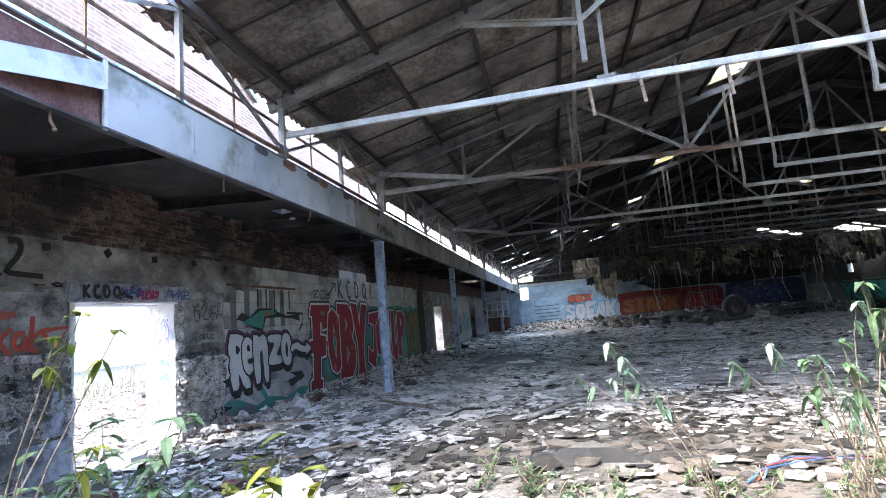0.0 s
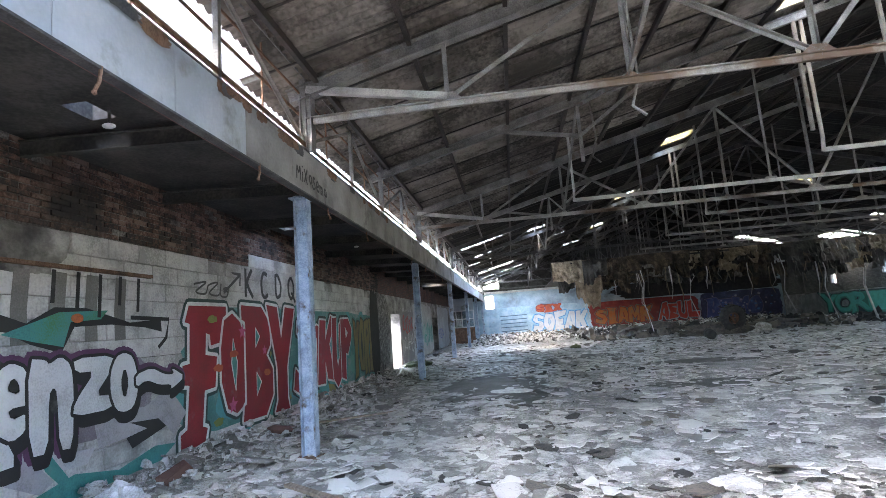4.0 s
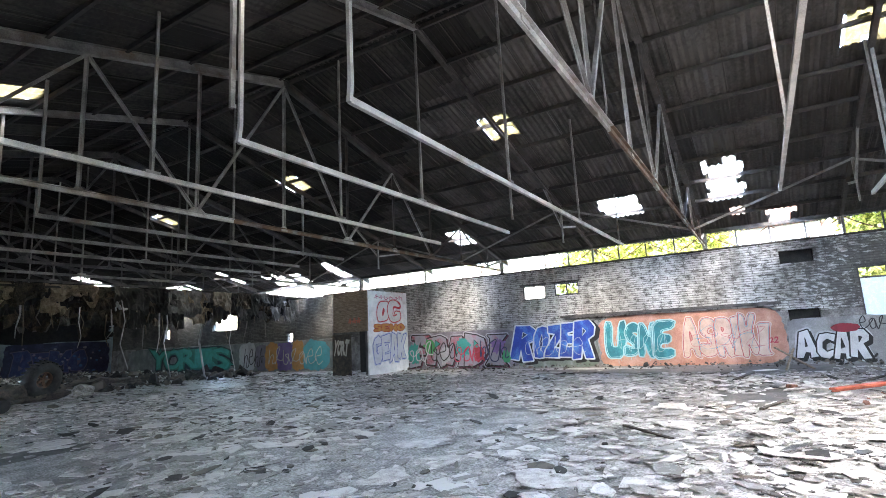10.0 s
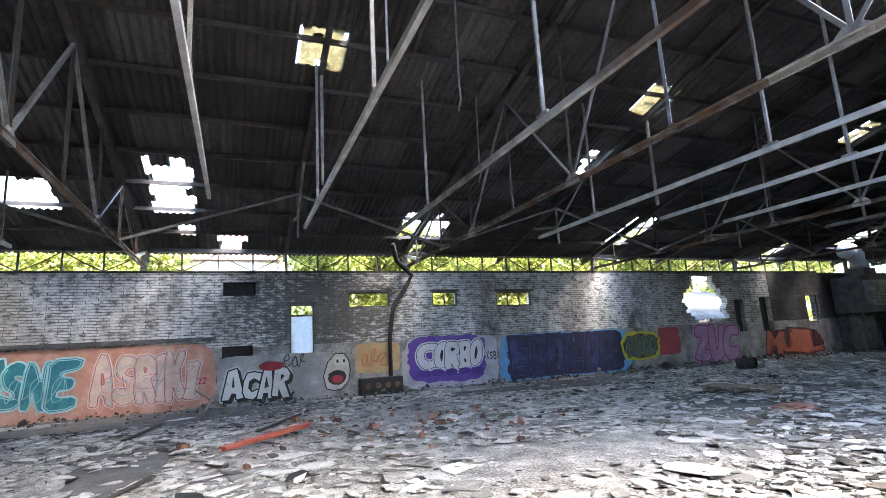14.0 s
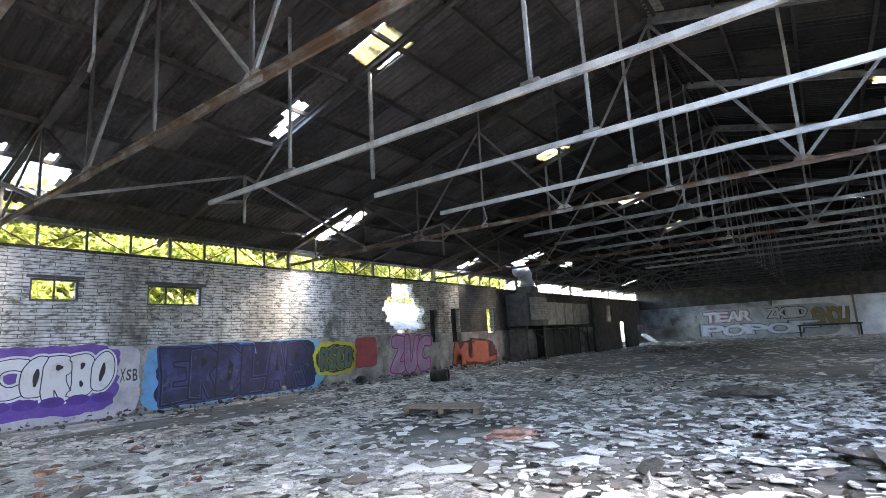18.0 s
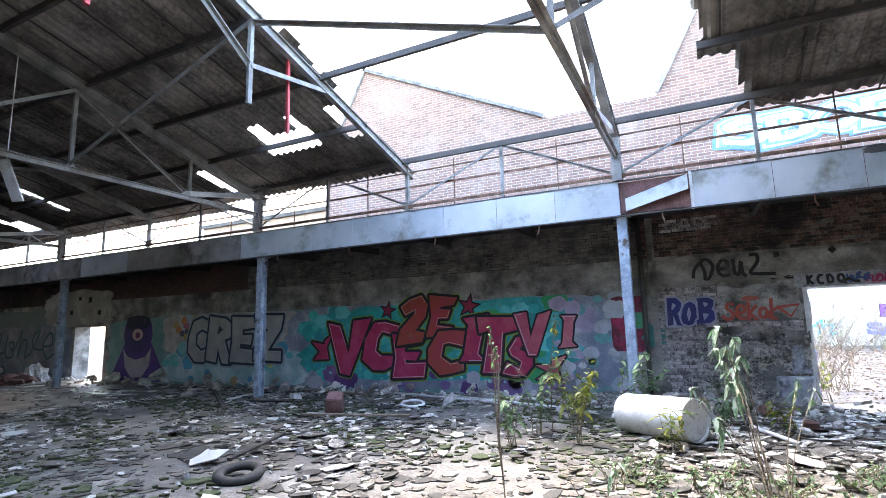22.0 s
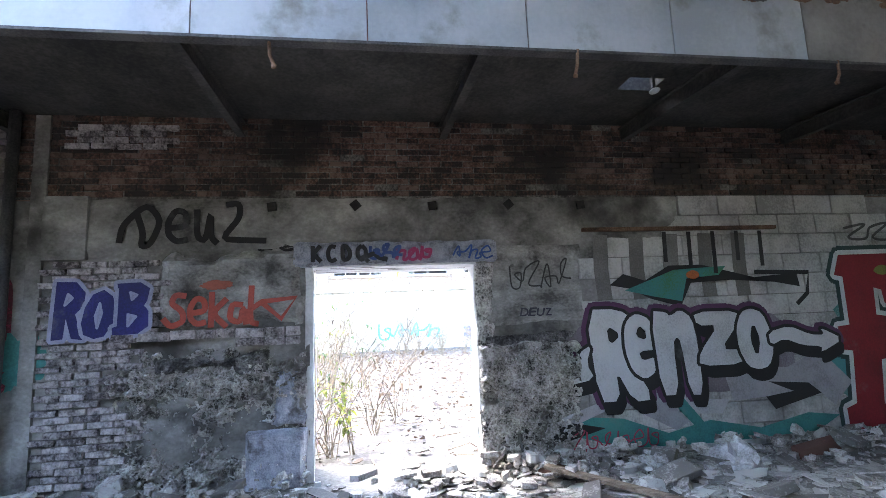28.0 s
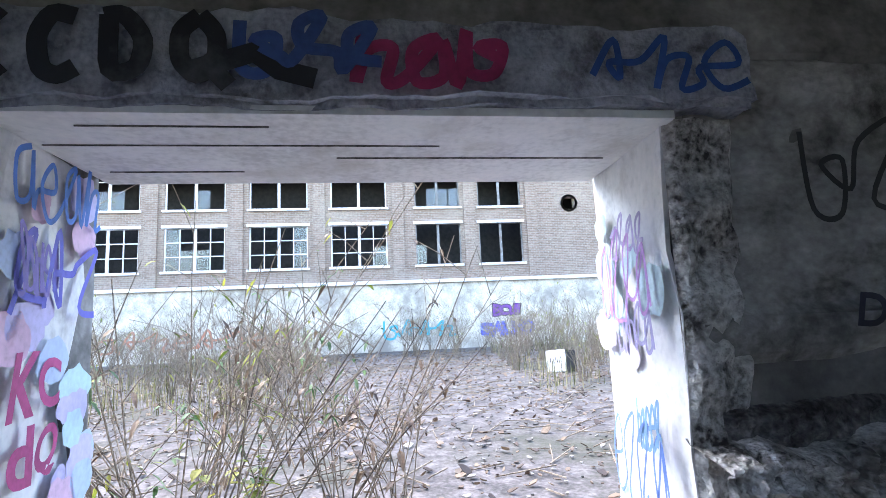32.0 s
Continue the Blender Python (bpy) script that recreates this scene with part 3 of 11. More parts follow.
def wall_grid(u0, v0, u1, v1, holes, thick, place, splits=()):
    """A wall with true openings: place(u, v, depth) gives the point; holes are (u0, v0, u1, v1)."""
    us = sorted({u0, u1, *[h[0] for h in holes], *[h[2] for h in holes]})
    vs = sorted({v0, v1, *splits, *[h[1] for h in holes], *[h[3] for h in holes]})
    us, vs = [u for u in us if u0 <= u <= u1], [v for v in vs if v0 <= v <= v1]
    full = {(i, j): not any(h[0] < (us[i] + us[i + 1]) / 2 < h[2] and h[1] < (vs[j] + vs[j + 1]) / 2 < h[3] for h in holes)
            for i in range(len(us) - 1) for j in range(len(vs) - 1)}
    bm = bm_new()
    cache = {}

    def vert(i, j, d):
        if (i, j, d) not in cache:
            cache[i, j, d] = bm.verts.new(place(us[i], vs[j], d * thick))
        return cache[i, j, d]
    for (i, j), f in full.items():
        if not f:
            continue
        a, b, c, e = (i, j), (i + 1, j), (i + 1, j + 1), (i, j + 1)
        bm.faces.new([vert(*p, 0) for p in (a, b, c, e)])
        bm.faces.new([vert(*p, 1) for p in (e, c, b, a)])
        for near, (p, q) in (((i, j - 1), (a, b)), ((i + 1, j), (b, c)), ((i, j + 1), (c, e)), ((i - 1, j), (e, a))):
            if not full.get(near):
                bm.faces.new((vert(*q, 0), vert(*p, 0), vert(*p, 1), vert(*q, 1)))
    bmesh.ops.recalc_face_normals(bm, faces=bm.faces)
    return bm


def west(u, v, d=0.0):
    return (WEST - d, u, v)


def east(u, v, d=0.0):
    return (EAST + d, -u, v)


def north(u, v, d=0.0):
    return (u, NORTH + d, v)


def south(u, v, d=0.0):
    return (-u, SOUTH - d, v)


def scatter(name, pts, sizes, thick, material, seed, flat=True, sides=6, tilt=0.09, label="", category="", jag=0.35, aspect=0.55, layer=0.03, high=0.9):
    """Very many loose pieces in one mesh of kind stuff: thin sheets (flat) or lumps."""
    rng = np.random.default_rng(seed)
    n = len(pts)
    ang = (np.arange(sides)[None, :] + rng.uniform(-0.32, 0.32, (n, sides))) * 2 * np.pi / sides + rng.uniform(0, 6.28, (n, 1))
    rad = sizes[:, None] * rng.uniform(1 - jag, 1 + jag * 0.6, (n, sides))
    asp = rng.uniform(aspect, 1.0, (n, 1))
    lx, ly = rad * np.cos(ang), rad * np.sin(ang) * asp
    rot = rng.uniform(0, 6.28, (n, 1))
    x, y = lx * np.cos(rot) - ly * np.sin(rot), lx * np.sin(rot) + ly * np.cos(rot)
    sx, sy = rng.normal(0, tilt, (n, 1)), rng.normal(0, tilt, (n, 1))
    th = thick * rng.uniform(0.5, 1.6, (n, 1)) * (1 if flat else sizes[:, None] / thick * high)
    slope = sx * x + sy * y
    base = slope - slope.min(axis=1, keepdims=True) + pts[:, 2:3] + rng.uniform(0, layer, (n, 1)) ** 1.0
    shrink = 1.0 if flat else rng.uniform(0.55, 0.85, (n, 1))
    low = np.stack([pts[:, 0:1] + x, pts[:, 1:2] + y, base - 0.004], -1)
    top = np.stack([pts[:, 0:1] + x * shrink, pts[:, 1:2] + y * shrink, base + th + (0 if flat else rng.uniform(-0.15, 0.15, (n, sides)) * sizes[:, None])], -1)
    verts = np.concatenate([low, top], 1).reshape(-1, 3)
    k = np.arange(n)[:, None] * 2 * sides
    i = np.arange(sides)
    quads = np.stack([k + i, k + (i + 1) % sides, k + sides + (i + 1) % sides, k + sides + i], -1).reshape(-1, 4)
    tops = k + sides + i
    bots = k + i[::-1]
    me = bpy.data.meshes.new(name)
    caps = (tops.tolist() + bots.tolist()) if not flat else tops.tolist()
    me.from_pydata(verts.tolist(), [], quads.tolist() + caps)
    me.materials.append(material)
    return tagged(new(name, me), label, category, "", "stuff")


def lump(bm, r, seed, sub=2, squash=(1, 1, 1), rough=0.35, at=(0, 0, 0), keep_flat=True):
    """An uneven lump: an icosphere pushed about by noise, flattened at its foot."""
    got = bmesh.ops.create_icosphere(bm, subdivisions=sub, radius=1.0)["verts"]
    for v in got:
        k = 1 + rough * noise.noise(v.co * 1.7 + Vector((seed * 3.1, seed, 0))) + 0.4 * rough * noise.noise(v.co * 4.3 + Vector((0, seed, seed)))
        c = v.co * k * r
        v.co = Vector((c.x * squash[0] + at[0], c.y * squash[1] + at[1], max(c.z * squash[2], -0.25 * r * squash[2] if keep_flat else -9) + at[2]))


# ---------- ground and floor ----------
bm = bm_new()
box(bm, -2500, -2500, -0.6, 2500, 2500, -0.06)
tagged(part("ground", bm, M["earth"]), "leaf-strewn bare earth around the hall", "ground", "", "structure")
bm = bm_new()
box(bm, WEST - 0.5, SOUTH - 0.3, -0.4, EAST + 0.3, NORTH + 0.3, 0.0)
tagged(part("floor", bm, M["floor"]), "sooty cracked concrete floor of the hall", "floor", "", "structure")
# the dusty screed that covers all but the damp south-west part, with a ragged border
bm = bm_new()
edge = []
for i in range(60):
    f = i / 59
    x = -5.5 + 9.5 * min(1, f * 1.4) + 18.0 * max(0, f - 0.714) / 0.286 * 0.99
    y = 8.6 - 6.0 * max(0, (x - 0.5)) / 6.5 if x < 7 else 2.6 - (x - 7) * 0.5
    edge.append((min(22.1, x), y + 1.2 * noise.noise(Vector((x * 0.9, 3, 0))) + 0.5 * noise.noise(Vector((x * 3.1, 1, 0)))))
edge = [edge[0]] + [b for a, b in zip(edge, edge[1:]) if b[0] > a[0] + 0.01]
near_side = [bm.verts.new((x, y, 0.006)) for x, y in edge]
far_side = [bm.verts.new((x, NORTH, 0.006)) for x, y in edge]
for i in range(len(edge) - 1):
    bm.faces.new((near_side[i], near_side[i + 1], far_side[i + 1], far_side[i]))
tagged(part("floor_screed", bm, M["floor_dusty"]), "pale dusty screed over the concrete floor", "floor", "", "structure")

# ---------- west wall, its doorway and the gables above ----------
DOOR = (5.1, -0.4, 6.87, 2.07)
west_holes = [DOOR, (23.75, -0.4, 25.3, 2.07), (-17.1, -0.4, -15.3, 1.88), (-24.9, 2.3, -24.0, 2.9), (34.1, -0.4, 36.0, 1.95)]
bm = wall_grid(-46.0, -0.4, NORTH + 0.3, 2.76, west_holes, 0.55, west)
tagged(part("wall_west", bm, M["plaster"]), "stained grey rendered wall of the aisle", "wall", "", "structure")


def sawtooth(y):
    k = (y - 3.0) % 8.6
    return 6.18 + (2.4 * k / 1.3 if k < 1.3 else max(0.0, 2.4 * (1 - (k - 1.3) / 4.9)))


bm = bm_new()
ys = [-5.61, -4.31, 0.59, 2.99, 3.0, 4.3, 9.2, 11.59, 11.6, 12.9, 15.6]
rows_ = [[bm.verts.new((x, y, z)) for x, z in ((WEST - 0.004, 2.765), (WEST - 0.004, sawtooth(y)), (WEST - 0.5, sawtooth(y)), (WEST - 0.5, 2.765))] for y in ys]
for a, b in zip(rows_, rows_[1:]):
    for i in range(4):
        bm.faces.new((a[i], b[i], b[(i + 1) % 4], a[(i + 1) % 4]))
bm.faces.new(rows_[0]), bm.faces.new(rows_[-1][::-1])
bmesh.ops.recalc_face_normals(bm, faces=bm.faces)
gable = tagged(part("wall_gable", bm, M["gable_brick"]), "red brick sawtooth gable wall above the aisle", "wall", "", "structure")
# coping tiles along the sawtooth
for k in range(-1, 2):
    s = 3.0 + 8.6 * k
    bm = bm_new()
    for a, b in (((s + 1.25, sawtooth(s + 1.3)), (min(15.6, s + 6.2), sawtooth(min(15.6, s + 6.19)))), ((s, 6.18), (s + 1.3, sawtooth(s + 1.3)))):
        bar(bm, (WEST - 0.25, a[0], a[1] + 0.05), (WEST - 0.25, b[0], b[1] + 0.05), 0.66, 0.09)
    part("coping", bm, M["brick_grey"], gable, "grey tiled coping")

# sooted brick facing between render and deck
bm = bm_new()
box(bm, WEST - 0.4, SOUTH, 2.77, WEST, -8.5, 3.95)
box(bm, WEST - 0.4, -8.5, 2.77, WEST - 0.04, -5.62, 3.95)
box(bm, WEST - 0.4, 15.62, 2.77, WEST - 0.04, 22.0, 3.95)
box(bm, WEST - 0.4, 22.0, 2.77, WEST, NORTH, 3.95)
tagged(part("wall_upper_brick", bm, M["wall_west_brick"]), "soot-blackened brick course above the render", "wall", "", "structure")
bm = bm_new()
box(bm, WEST - 0.03, -8.5, 2.77, WEST - 0.001, 22.0, 3.62)
upper = tagged(part("wall_upper_mortar", bm, M["mortar"]), "sooty brickwork above the rendered wall", "wall", "", "structure")


def brick_mesh(w, h, d, seed):
    """One brick, worn at its edges, its face towards +x."""
    r = random.Random(seed)
    bm = bm_new()
    vs = box(bm, 0, -w / 2, -h / 2, d, w / 2, h / 2)
    for v in vs:
        v.co += Vector((r.uniform(-0.004, 0.003) if v.co.x > 0 else 0, r.uniform(-0.004, 0.004), r.uniform(-0.003, 0.003)))
    bmesh.ops.bevel(bm, geom=[e for e in bm.edges if all(v.co.x > d / 2 for v in e.verts)], offset=0.005, segments=1, affect="EDGES")
    return to_mesh("brick", bm)


def brick_run(y0, y1, z0, z1, skip=0.0, seed=1):
    """Places of bricks in running bond."""
    r = random.Random(seed)
    out = []
    j = 0
    z = z0 + 0.032
    while z < z1:
        y = y0 + (0.115 if j % 2 else 0.0)
        while y < y1:
            if r.random() > skip:
                out.append((y + 0.115 + r.uniform(-0.004, 0.004), z + r.uniform(-0.003, 0.003), r.uniform(-0.006, 0.008)))
            y += 0.235
        z += 0.064
        j += 1
    return out


def joined_bricks(name, places, material, x, seed, parent, label, w=0.222, h=0.053, d=0.02):
    r = random.Random(seed)
    bm = bm_new()
    for y, z, o in places:
        jx = [r.uniform(-0.004, 0.004) for _ in range(4)]
        box(bm, x - 0.01, y - w / 2 + jx[0], z - h / 2 + jx[1] / 2, x + d * 0.6 + o, y + w / 2 + jx[2], z + h / 2 + jx[3] / 2)
    ob = part(name, bm, material, parent, label)
    tagged(ob, kind="stuff")
    return ob


brick_kinds = []
for i in range(6):
    me = brick_mesh(0.222, 0.053, 0.022, i)
    me.materials.append(M["brick"])
    brick_kinds.append(me)

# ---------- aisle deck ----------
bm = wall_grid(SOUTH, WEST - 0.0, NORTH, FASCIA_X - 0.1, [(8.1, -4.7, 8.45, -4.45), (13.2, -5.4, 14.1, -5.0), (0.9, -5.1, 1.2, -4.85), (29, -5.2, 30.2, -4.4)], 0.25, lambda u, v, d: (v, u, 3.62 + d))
tagged(part("ceiling_aisle", bm, M["deck"]), "dark deck over the aisle", "ceiling", "", "structure")
bm = bm_new()
h_beam(bm, (WEST, 0, 3.5), (FASCIA_X - 0.12, 0, 3.42), 0.075, 0.16)
first = tagged(part("aisle_beam", bm, M["deck"]), "dark steel beam under the aisle deck", "beam", "aisle beams")
first.matrix_basis = pose(0, COL0, 0)
for k in range(-24, 25):
    if k:
        copy_thing(first, pose(0, COL0 + k * BAY / 4, 0, 0.0, 0, 0))

# ---------- columns along the aisle ----------
col = thing("steel_column", "steel column in flaking pale blue paint", "column", "aisle columns", "", pose(-3.68, COL0, 0))
bm = bm_new()
h_beam(bm, (0, 0, 0), (0, 0, FASCIA_B + 0.1), 0.16, 0.18, 0.014)
part("shaft", bm, M["steel_blue"], col)
bm = bm_new()
box(bm, -0.15, -0.15, 0.0, 0.15, 0.15, 0.02)
part("base_plate", bm, M["rust"], col, "rusted base plate")
bm = bm_new()
box(bm, -0.13, -0.14, FASCIA_B - 0.0, 0.13, 0.14, FASCIA_B + 0.02)
part("cap_plate", bm, M["steel_blue"], col)
for k in range(-6, 7):
    if k:
        copy_thing(col, pose(-3.68, COL0 + k * BAY + (0.14 if k == 1 else 0), 0))

# ---------- fascia with its sheet panels ----------
bm = bm_new()
box(bm, FASCIA_X - 0.14, SOUTH, FASCIA_B + 0.03, FASCIA_X - 0.03, NORTH, FASCIA_T - 0.03)
fascia = tagged(part("fascia_beam", bm, M["fascia_red"]), "long dark red beam along the aisle edge", "beam", "", "structure")
bm = bm_new()
for z, o in ((FASCIA_B - 0.005, 0.045), (FASCIA_T, 0.03)):
    bar(bm, (FASCIA_X - 0.02, SOUTH, z), (FASCIA_X - 0.02, NORTH, z), o * 2, 0.02)
part("edge_strip", bm, M["steel_dark"], fascia, "thin dark edge strips")
r = random.Random(4)
w = 1.11
y = 2.36 - 45 * w
while y < NORTH:
    if not 2.3 < y + w / 2 < 3.46:
        bm = bm_new()
        y1 = min(y + w, NORTH)
        z0, z1 = FASCIA_B + r.uniform(-0.006, 0.006), FASCIA_T - r.uniform(0, 0.015)
        n = 4
        g = [[bm.verts.new((FASCIA_X + 0.008 * noise.noise(Vector((y + i * 0.4, j, 3))), y + 0.004 + (y1 - y - 0.008) * i / n, z0 + (z1 - z0) * j / 2)) for j in range(3)] for i in range(n + 1)]
        for i in range(n):
            for j in range(2):
                bm.faces.new((g[i][j], g[i + 1][j], g[i + 1][j + 1], g[i][j + 1]))
        got = bmesh.ops.extrude_face_region(bm, geom=bm.faces[:])
        for v in [e for e in got["geom"] if isinstance(e, bmesh.types.BMVert)]:
            v.co.x -= 0.012
        bmesh.ops.recalc_face_normals(bm, faces=bm.faces)
        pale = -7.0 < y < 8.3 or 27.5 < y < 45 or -14 < y < -12
        part("panel", bm, M["sheet_metal"] if pale else M["sheet_old"], fascia, "pale blue metal sheet" if pale else "grey streaked sheet")
    y += w
# the sagging panel by the second column
bm = bm_new()
vs = [bm.verts.new(p) for p in ((FASCIA_X + 0.03, 2.45, 3.36), (FASCIA_X + 0.08, 3.42, 3.60), (FASCIA_X + 0.02, 3.42, 3.86), (FASCIA_X, 2.45, 3.58))]
bm.faces.new(vs)
bmesh.ops.subdivide_edges(bm, edges=bm.edges[:], cuts=3, use_grid_fill=True)
for v in bm.verts:
    v.co.x += 0.02 * noise.noise(v.co * 3)
got = bmesh.ops.extrude_face_region(bm, geom=bm.faces[:])
for v in [e for e in got["geom"] if isinstance(e, bmesh.types.BMVert)]:
    v.co.x -= 0.01
part("loose_panel", bm, M["sheet_metal"], fascia, "bent panel hanging loose")
bm = bm_new()
box(bm, FASCIA_X, 3.44, FASCIA_B - 0.02, FASCIA_X + 0.02, 3.485, FASCIA_T)
part("cover_strip", bm, M["white_plastic"], fascia, "white cover strip")

# ---------- clerestory lattice over the fascia ----------
lat = thing("clerestory_lattice", "rusty steel lattice girder with glazing bars", "girder", "clerestory lattices", "", pose(-3.55, COL0, 0))
H = BAY / 4
for name, p, q, w in (("top_rail", (0, -H * 2, 4.97), (0, H * 2, 4.97), 0.07), ("lower_rail", (0, -H * 2, 4.0), (0, H * 2, 4.0), 0.06),
                      ("glazing_rail", (-0.05, -H * 2, 4.42), (-0.05, H * 2, 4.42), 0.04), ("glazing_rail", (-0.05, -H * 2, 4.74), (-0.05, H * 2, 4.74), 0.03)):
    bm = bm_new()
    angle_bar(bm, p, q, w)
    part(name, bm, M["rust"] if name != "top_rail" else M["steel_grey"], lat)
for s in (-2, -1, 0, 1):
    bm = bm_new()
    bar(bm, (0, s * H, 3.9), (0, s * H, 4.97), 0.06 if s % 2 else 0.085, 0.06)
    part("post", bm, M["steel_grey"], lat)
for s in (-2, 0):
    for e in (-1, 1):
        if s == -2 and e == -1:
            continue
        bm = bm_new()
        angle_bar(bm, (0, s * H, 4.03), (0, (s + e) * H, 4.95), 0.045)
        part("brace", bm, M["steel_grey"], lat)
bm = bm_new()
angle_bar(bm, (0, 2 * H, 4.03), (0, H, 4.95), 0.045)
part("brace", bm, M["steel_grey"], lat)
for s in range(-8, 8, 2):
    if s % 4:
        bm = bm_new()
        bar(bm, (-0.07, s * H / 4, 3.9), (-0.07, s * H / 4, 4.9), 0.02)
        part("glazing_bar", bm, M["rust"], lat)
for s in (-2, 0):
    bm = bm_new()
    box(bm, -0.02, s * H - 0.12, 3.96, 0.02, s * H + 0.12, 4.12)
    part("gusset", bm, M["steel_grey"], lat)
for k in range(-5, 7):
    if k:
        copy_thing(lat, pose(-3.55, COL0 + k * BAY, 0))

# ---------- roof trusses ----------
NODES = [-1.6, 0.7, 2.87, 5.08, 7.3, 9.65, 12.0, 14.22, 16.43, 18.6, 20.9]
truss = thing("roof_truss", "grey and rust-stained steel lattice roof truss", "roof truss", "roof trusses", "", pose(0, COL0, 0))
bm = bm_new()
profile(bm, (-3.5, 0, CHORD), (8.2, 0, CHORD), [(-0.065, 0.045), (-0.065, 0.03), (-0.018, 0.03), (-0.018, -0.045), (0.018, -0.045), (0.018, 0.03), (0.065, 0.03), (0.065, 0.045)])
part("bottom_chord", bm, M["steel_mixed"], truss, "pale rust-streaked bottom chord")
bm = bm_new()
profile(bm, (8.2, 0, CHORD), (22.3, 0, CHORD), [(-0.065, 0.045), (-0.065, 0.03), (-0.018, 0.03), (-0.018, -0.045), (0.018, -0.045), (0.018, 0.03), (0.065, 0.03), (0.065, 0.045)])
part("bottom_chord", bm, M["steel_rusty"], truss, "rusting brown bottom chord")
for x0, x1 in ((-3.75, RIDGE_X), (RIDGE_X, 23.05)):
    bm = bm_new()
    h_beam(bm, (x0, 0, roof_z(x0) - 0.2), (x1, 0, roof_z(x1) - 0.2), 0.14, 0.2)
    part("rafter", bm, M["steel_grey"] if x0 < 0 else M["steel_dim"], truss)
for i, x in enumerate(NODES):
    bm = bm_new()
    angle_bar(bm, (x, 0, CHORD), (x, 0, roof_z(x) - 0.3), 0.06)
    part("vertical", bm, M["steel_grey"] if x < 12 else M["steel_dim"], truss)
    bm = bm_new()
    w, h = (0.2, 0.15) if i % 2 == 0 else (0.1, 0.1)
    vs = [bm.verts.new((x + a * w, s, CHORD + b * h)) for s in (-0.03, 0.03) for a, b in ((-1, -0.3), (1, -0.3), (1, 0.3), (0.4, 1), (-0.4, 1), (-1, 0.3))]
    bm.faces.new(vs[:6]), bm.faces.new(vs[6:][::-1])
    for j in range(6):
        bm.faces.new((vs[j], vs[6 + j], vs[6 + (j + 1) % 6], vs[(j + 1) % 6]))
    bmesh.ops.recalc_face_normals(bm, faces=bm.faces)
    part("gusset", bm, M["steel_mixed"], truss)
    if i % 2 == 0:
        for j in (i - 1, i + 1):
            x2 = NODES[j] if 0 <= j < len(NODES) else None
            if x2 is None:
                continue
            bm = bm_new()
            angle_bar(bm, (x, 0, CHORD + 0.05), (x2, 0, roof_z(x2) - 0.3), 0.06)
            part("diagonal", bm, M["steel_grey"] if x2 < 15 else M["steel_dim"], truss)
for a, b, c in ((-3.5, -1.6, 1), (22.3, 20.9, -1)):
    bm = bm_new()
    bar(bm, (a, 0, 4.78), (b, 0, CHORD + 0.1), 0.07, 0.1)
    part("haunch", bm, M["steel_white"], truss)
    bm = bm_new()
    h_beam(bm, (a, 0, FASCIA_T if c > 0 else 4.13), (a, 0, roof_z(a) - 0.28), 0.16, 0.16)
    part("end_post", bm, M["steel_grey"], truss)
dim_meshes = {}


def dimmed(ob, label):
    """Gives a copied frame near-black steel, the dimness of the hall's far ends put into the colour."""
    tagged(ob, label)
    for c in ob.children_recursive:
        if c.data.name not in dim_meshes:
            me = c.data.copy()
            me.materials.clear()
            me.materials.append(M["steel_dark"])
            dim_meshes[c.data.name] = dim_meshes[me.name] = me
        c.data = dim_meshes[c.data.name]
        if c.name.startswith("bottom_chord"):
            tagged(c, "bottom chord toned near black")


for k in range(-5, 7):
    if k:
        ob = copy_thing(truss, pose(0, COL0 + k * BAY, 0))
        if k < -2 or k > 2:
            dimmed(ob, "steel lattice roof truss toned near black for the dim end")

# knee braces and mid-bay rafters
mid = thing("mid_rafter", "steel rafter with hanging struts between two trusses", "rafter", "mid-bay rafters", "", pose(0, COL0 + BAY / 2, 0))
for x0, x1 in ((-3.75, RIDGE_X), (RIDGE_X, 23.05)):
    bm = bm_new()
    h_beam(bm, (x0, 0, roof_z(x0) - 0.18), (x1, 0, roof_z(x1) - 0.18), 0.1, 0.16)
    part("rafter", bm, M["steel_grey"] if x0 < 0 else M["steel_dim"], mid)
for x in (0.7, 5.08, 14.22, 18.6):
    hub = 5.12 + 0.1 * (roof_z(x) - 6.0)
    bm = bm_new()
    bar(bm, (x, 0, hub), (x, 0, roof_z(x) - 0.25), 0.06)
    bar(bm, (x, 0, hub - 0.55), (x, 0, hub), 0.07, 0.045)
    part("hanger", bm, M["steel_grey"], mid)
    for s in (-1, 1):
        if 2 < x < 17:
            break
        bm = bm_new()
        angle_bar(bm, (x, 0, hub), (x + s * 1.55, 0, roof_z(x + s * 1.55) - 0.25), 0.07)
        part("strut", bm, M["steel_grey"], mid)
        bm = bm_new()
        angle_bar(bm, (x, s * BAY / 2, CHORD + 0.08), (x, 0.03 * s, roof_z(x) - 0.3), 0.065)
        part("knee_brace", bm, M["steel_grey"], mid)
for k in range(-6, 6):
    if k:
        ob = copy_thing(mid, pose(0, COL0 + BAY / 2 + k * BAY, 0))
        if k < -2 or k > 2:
            dimmed(ob, "rafter with hanging struts, toned near black for the dim end")


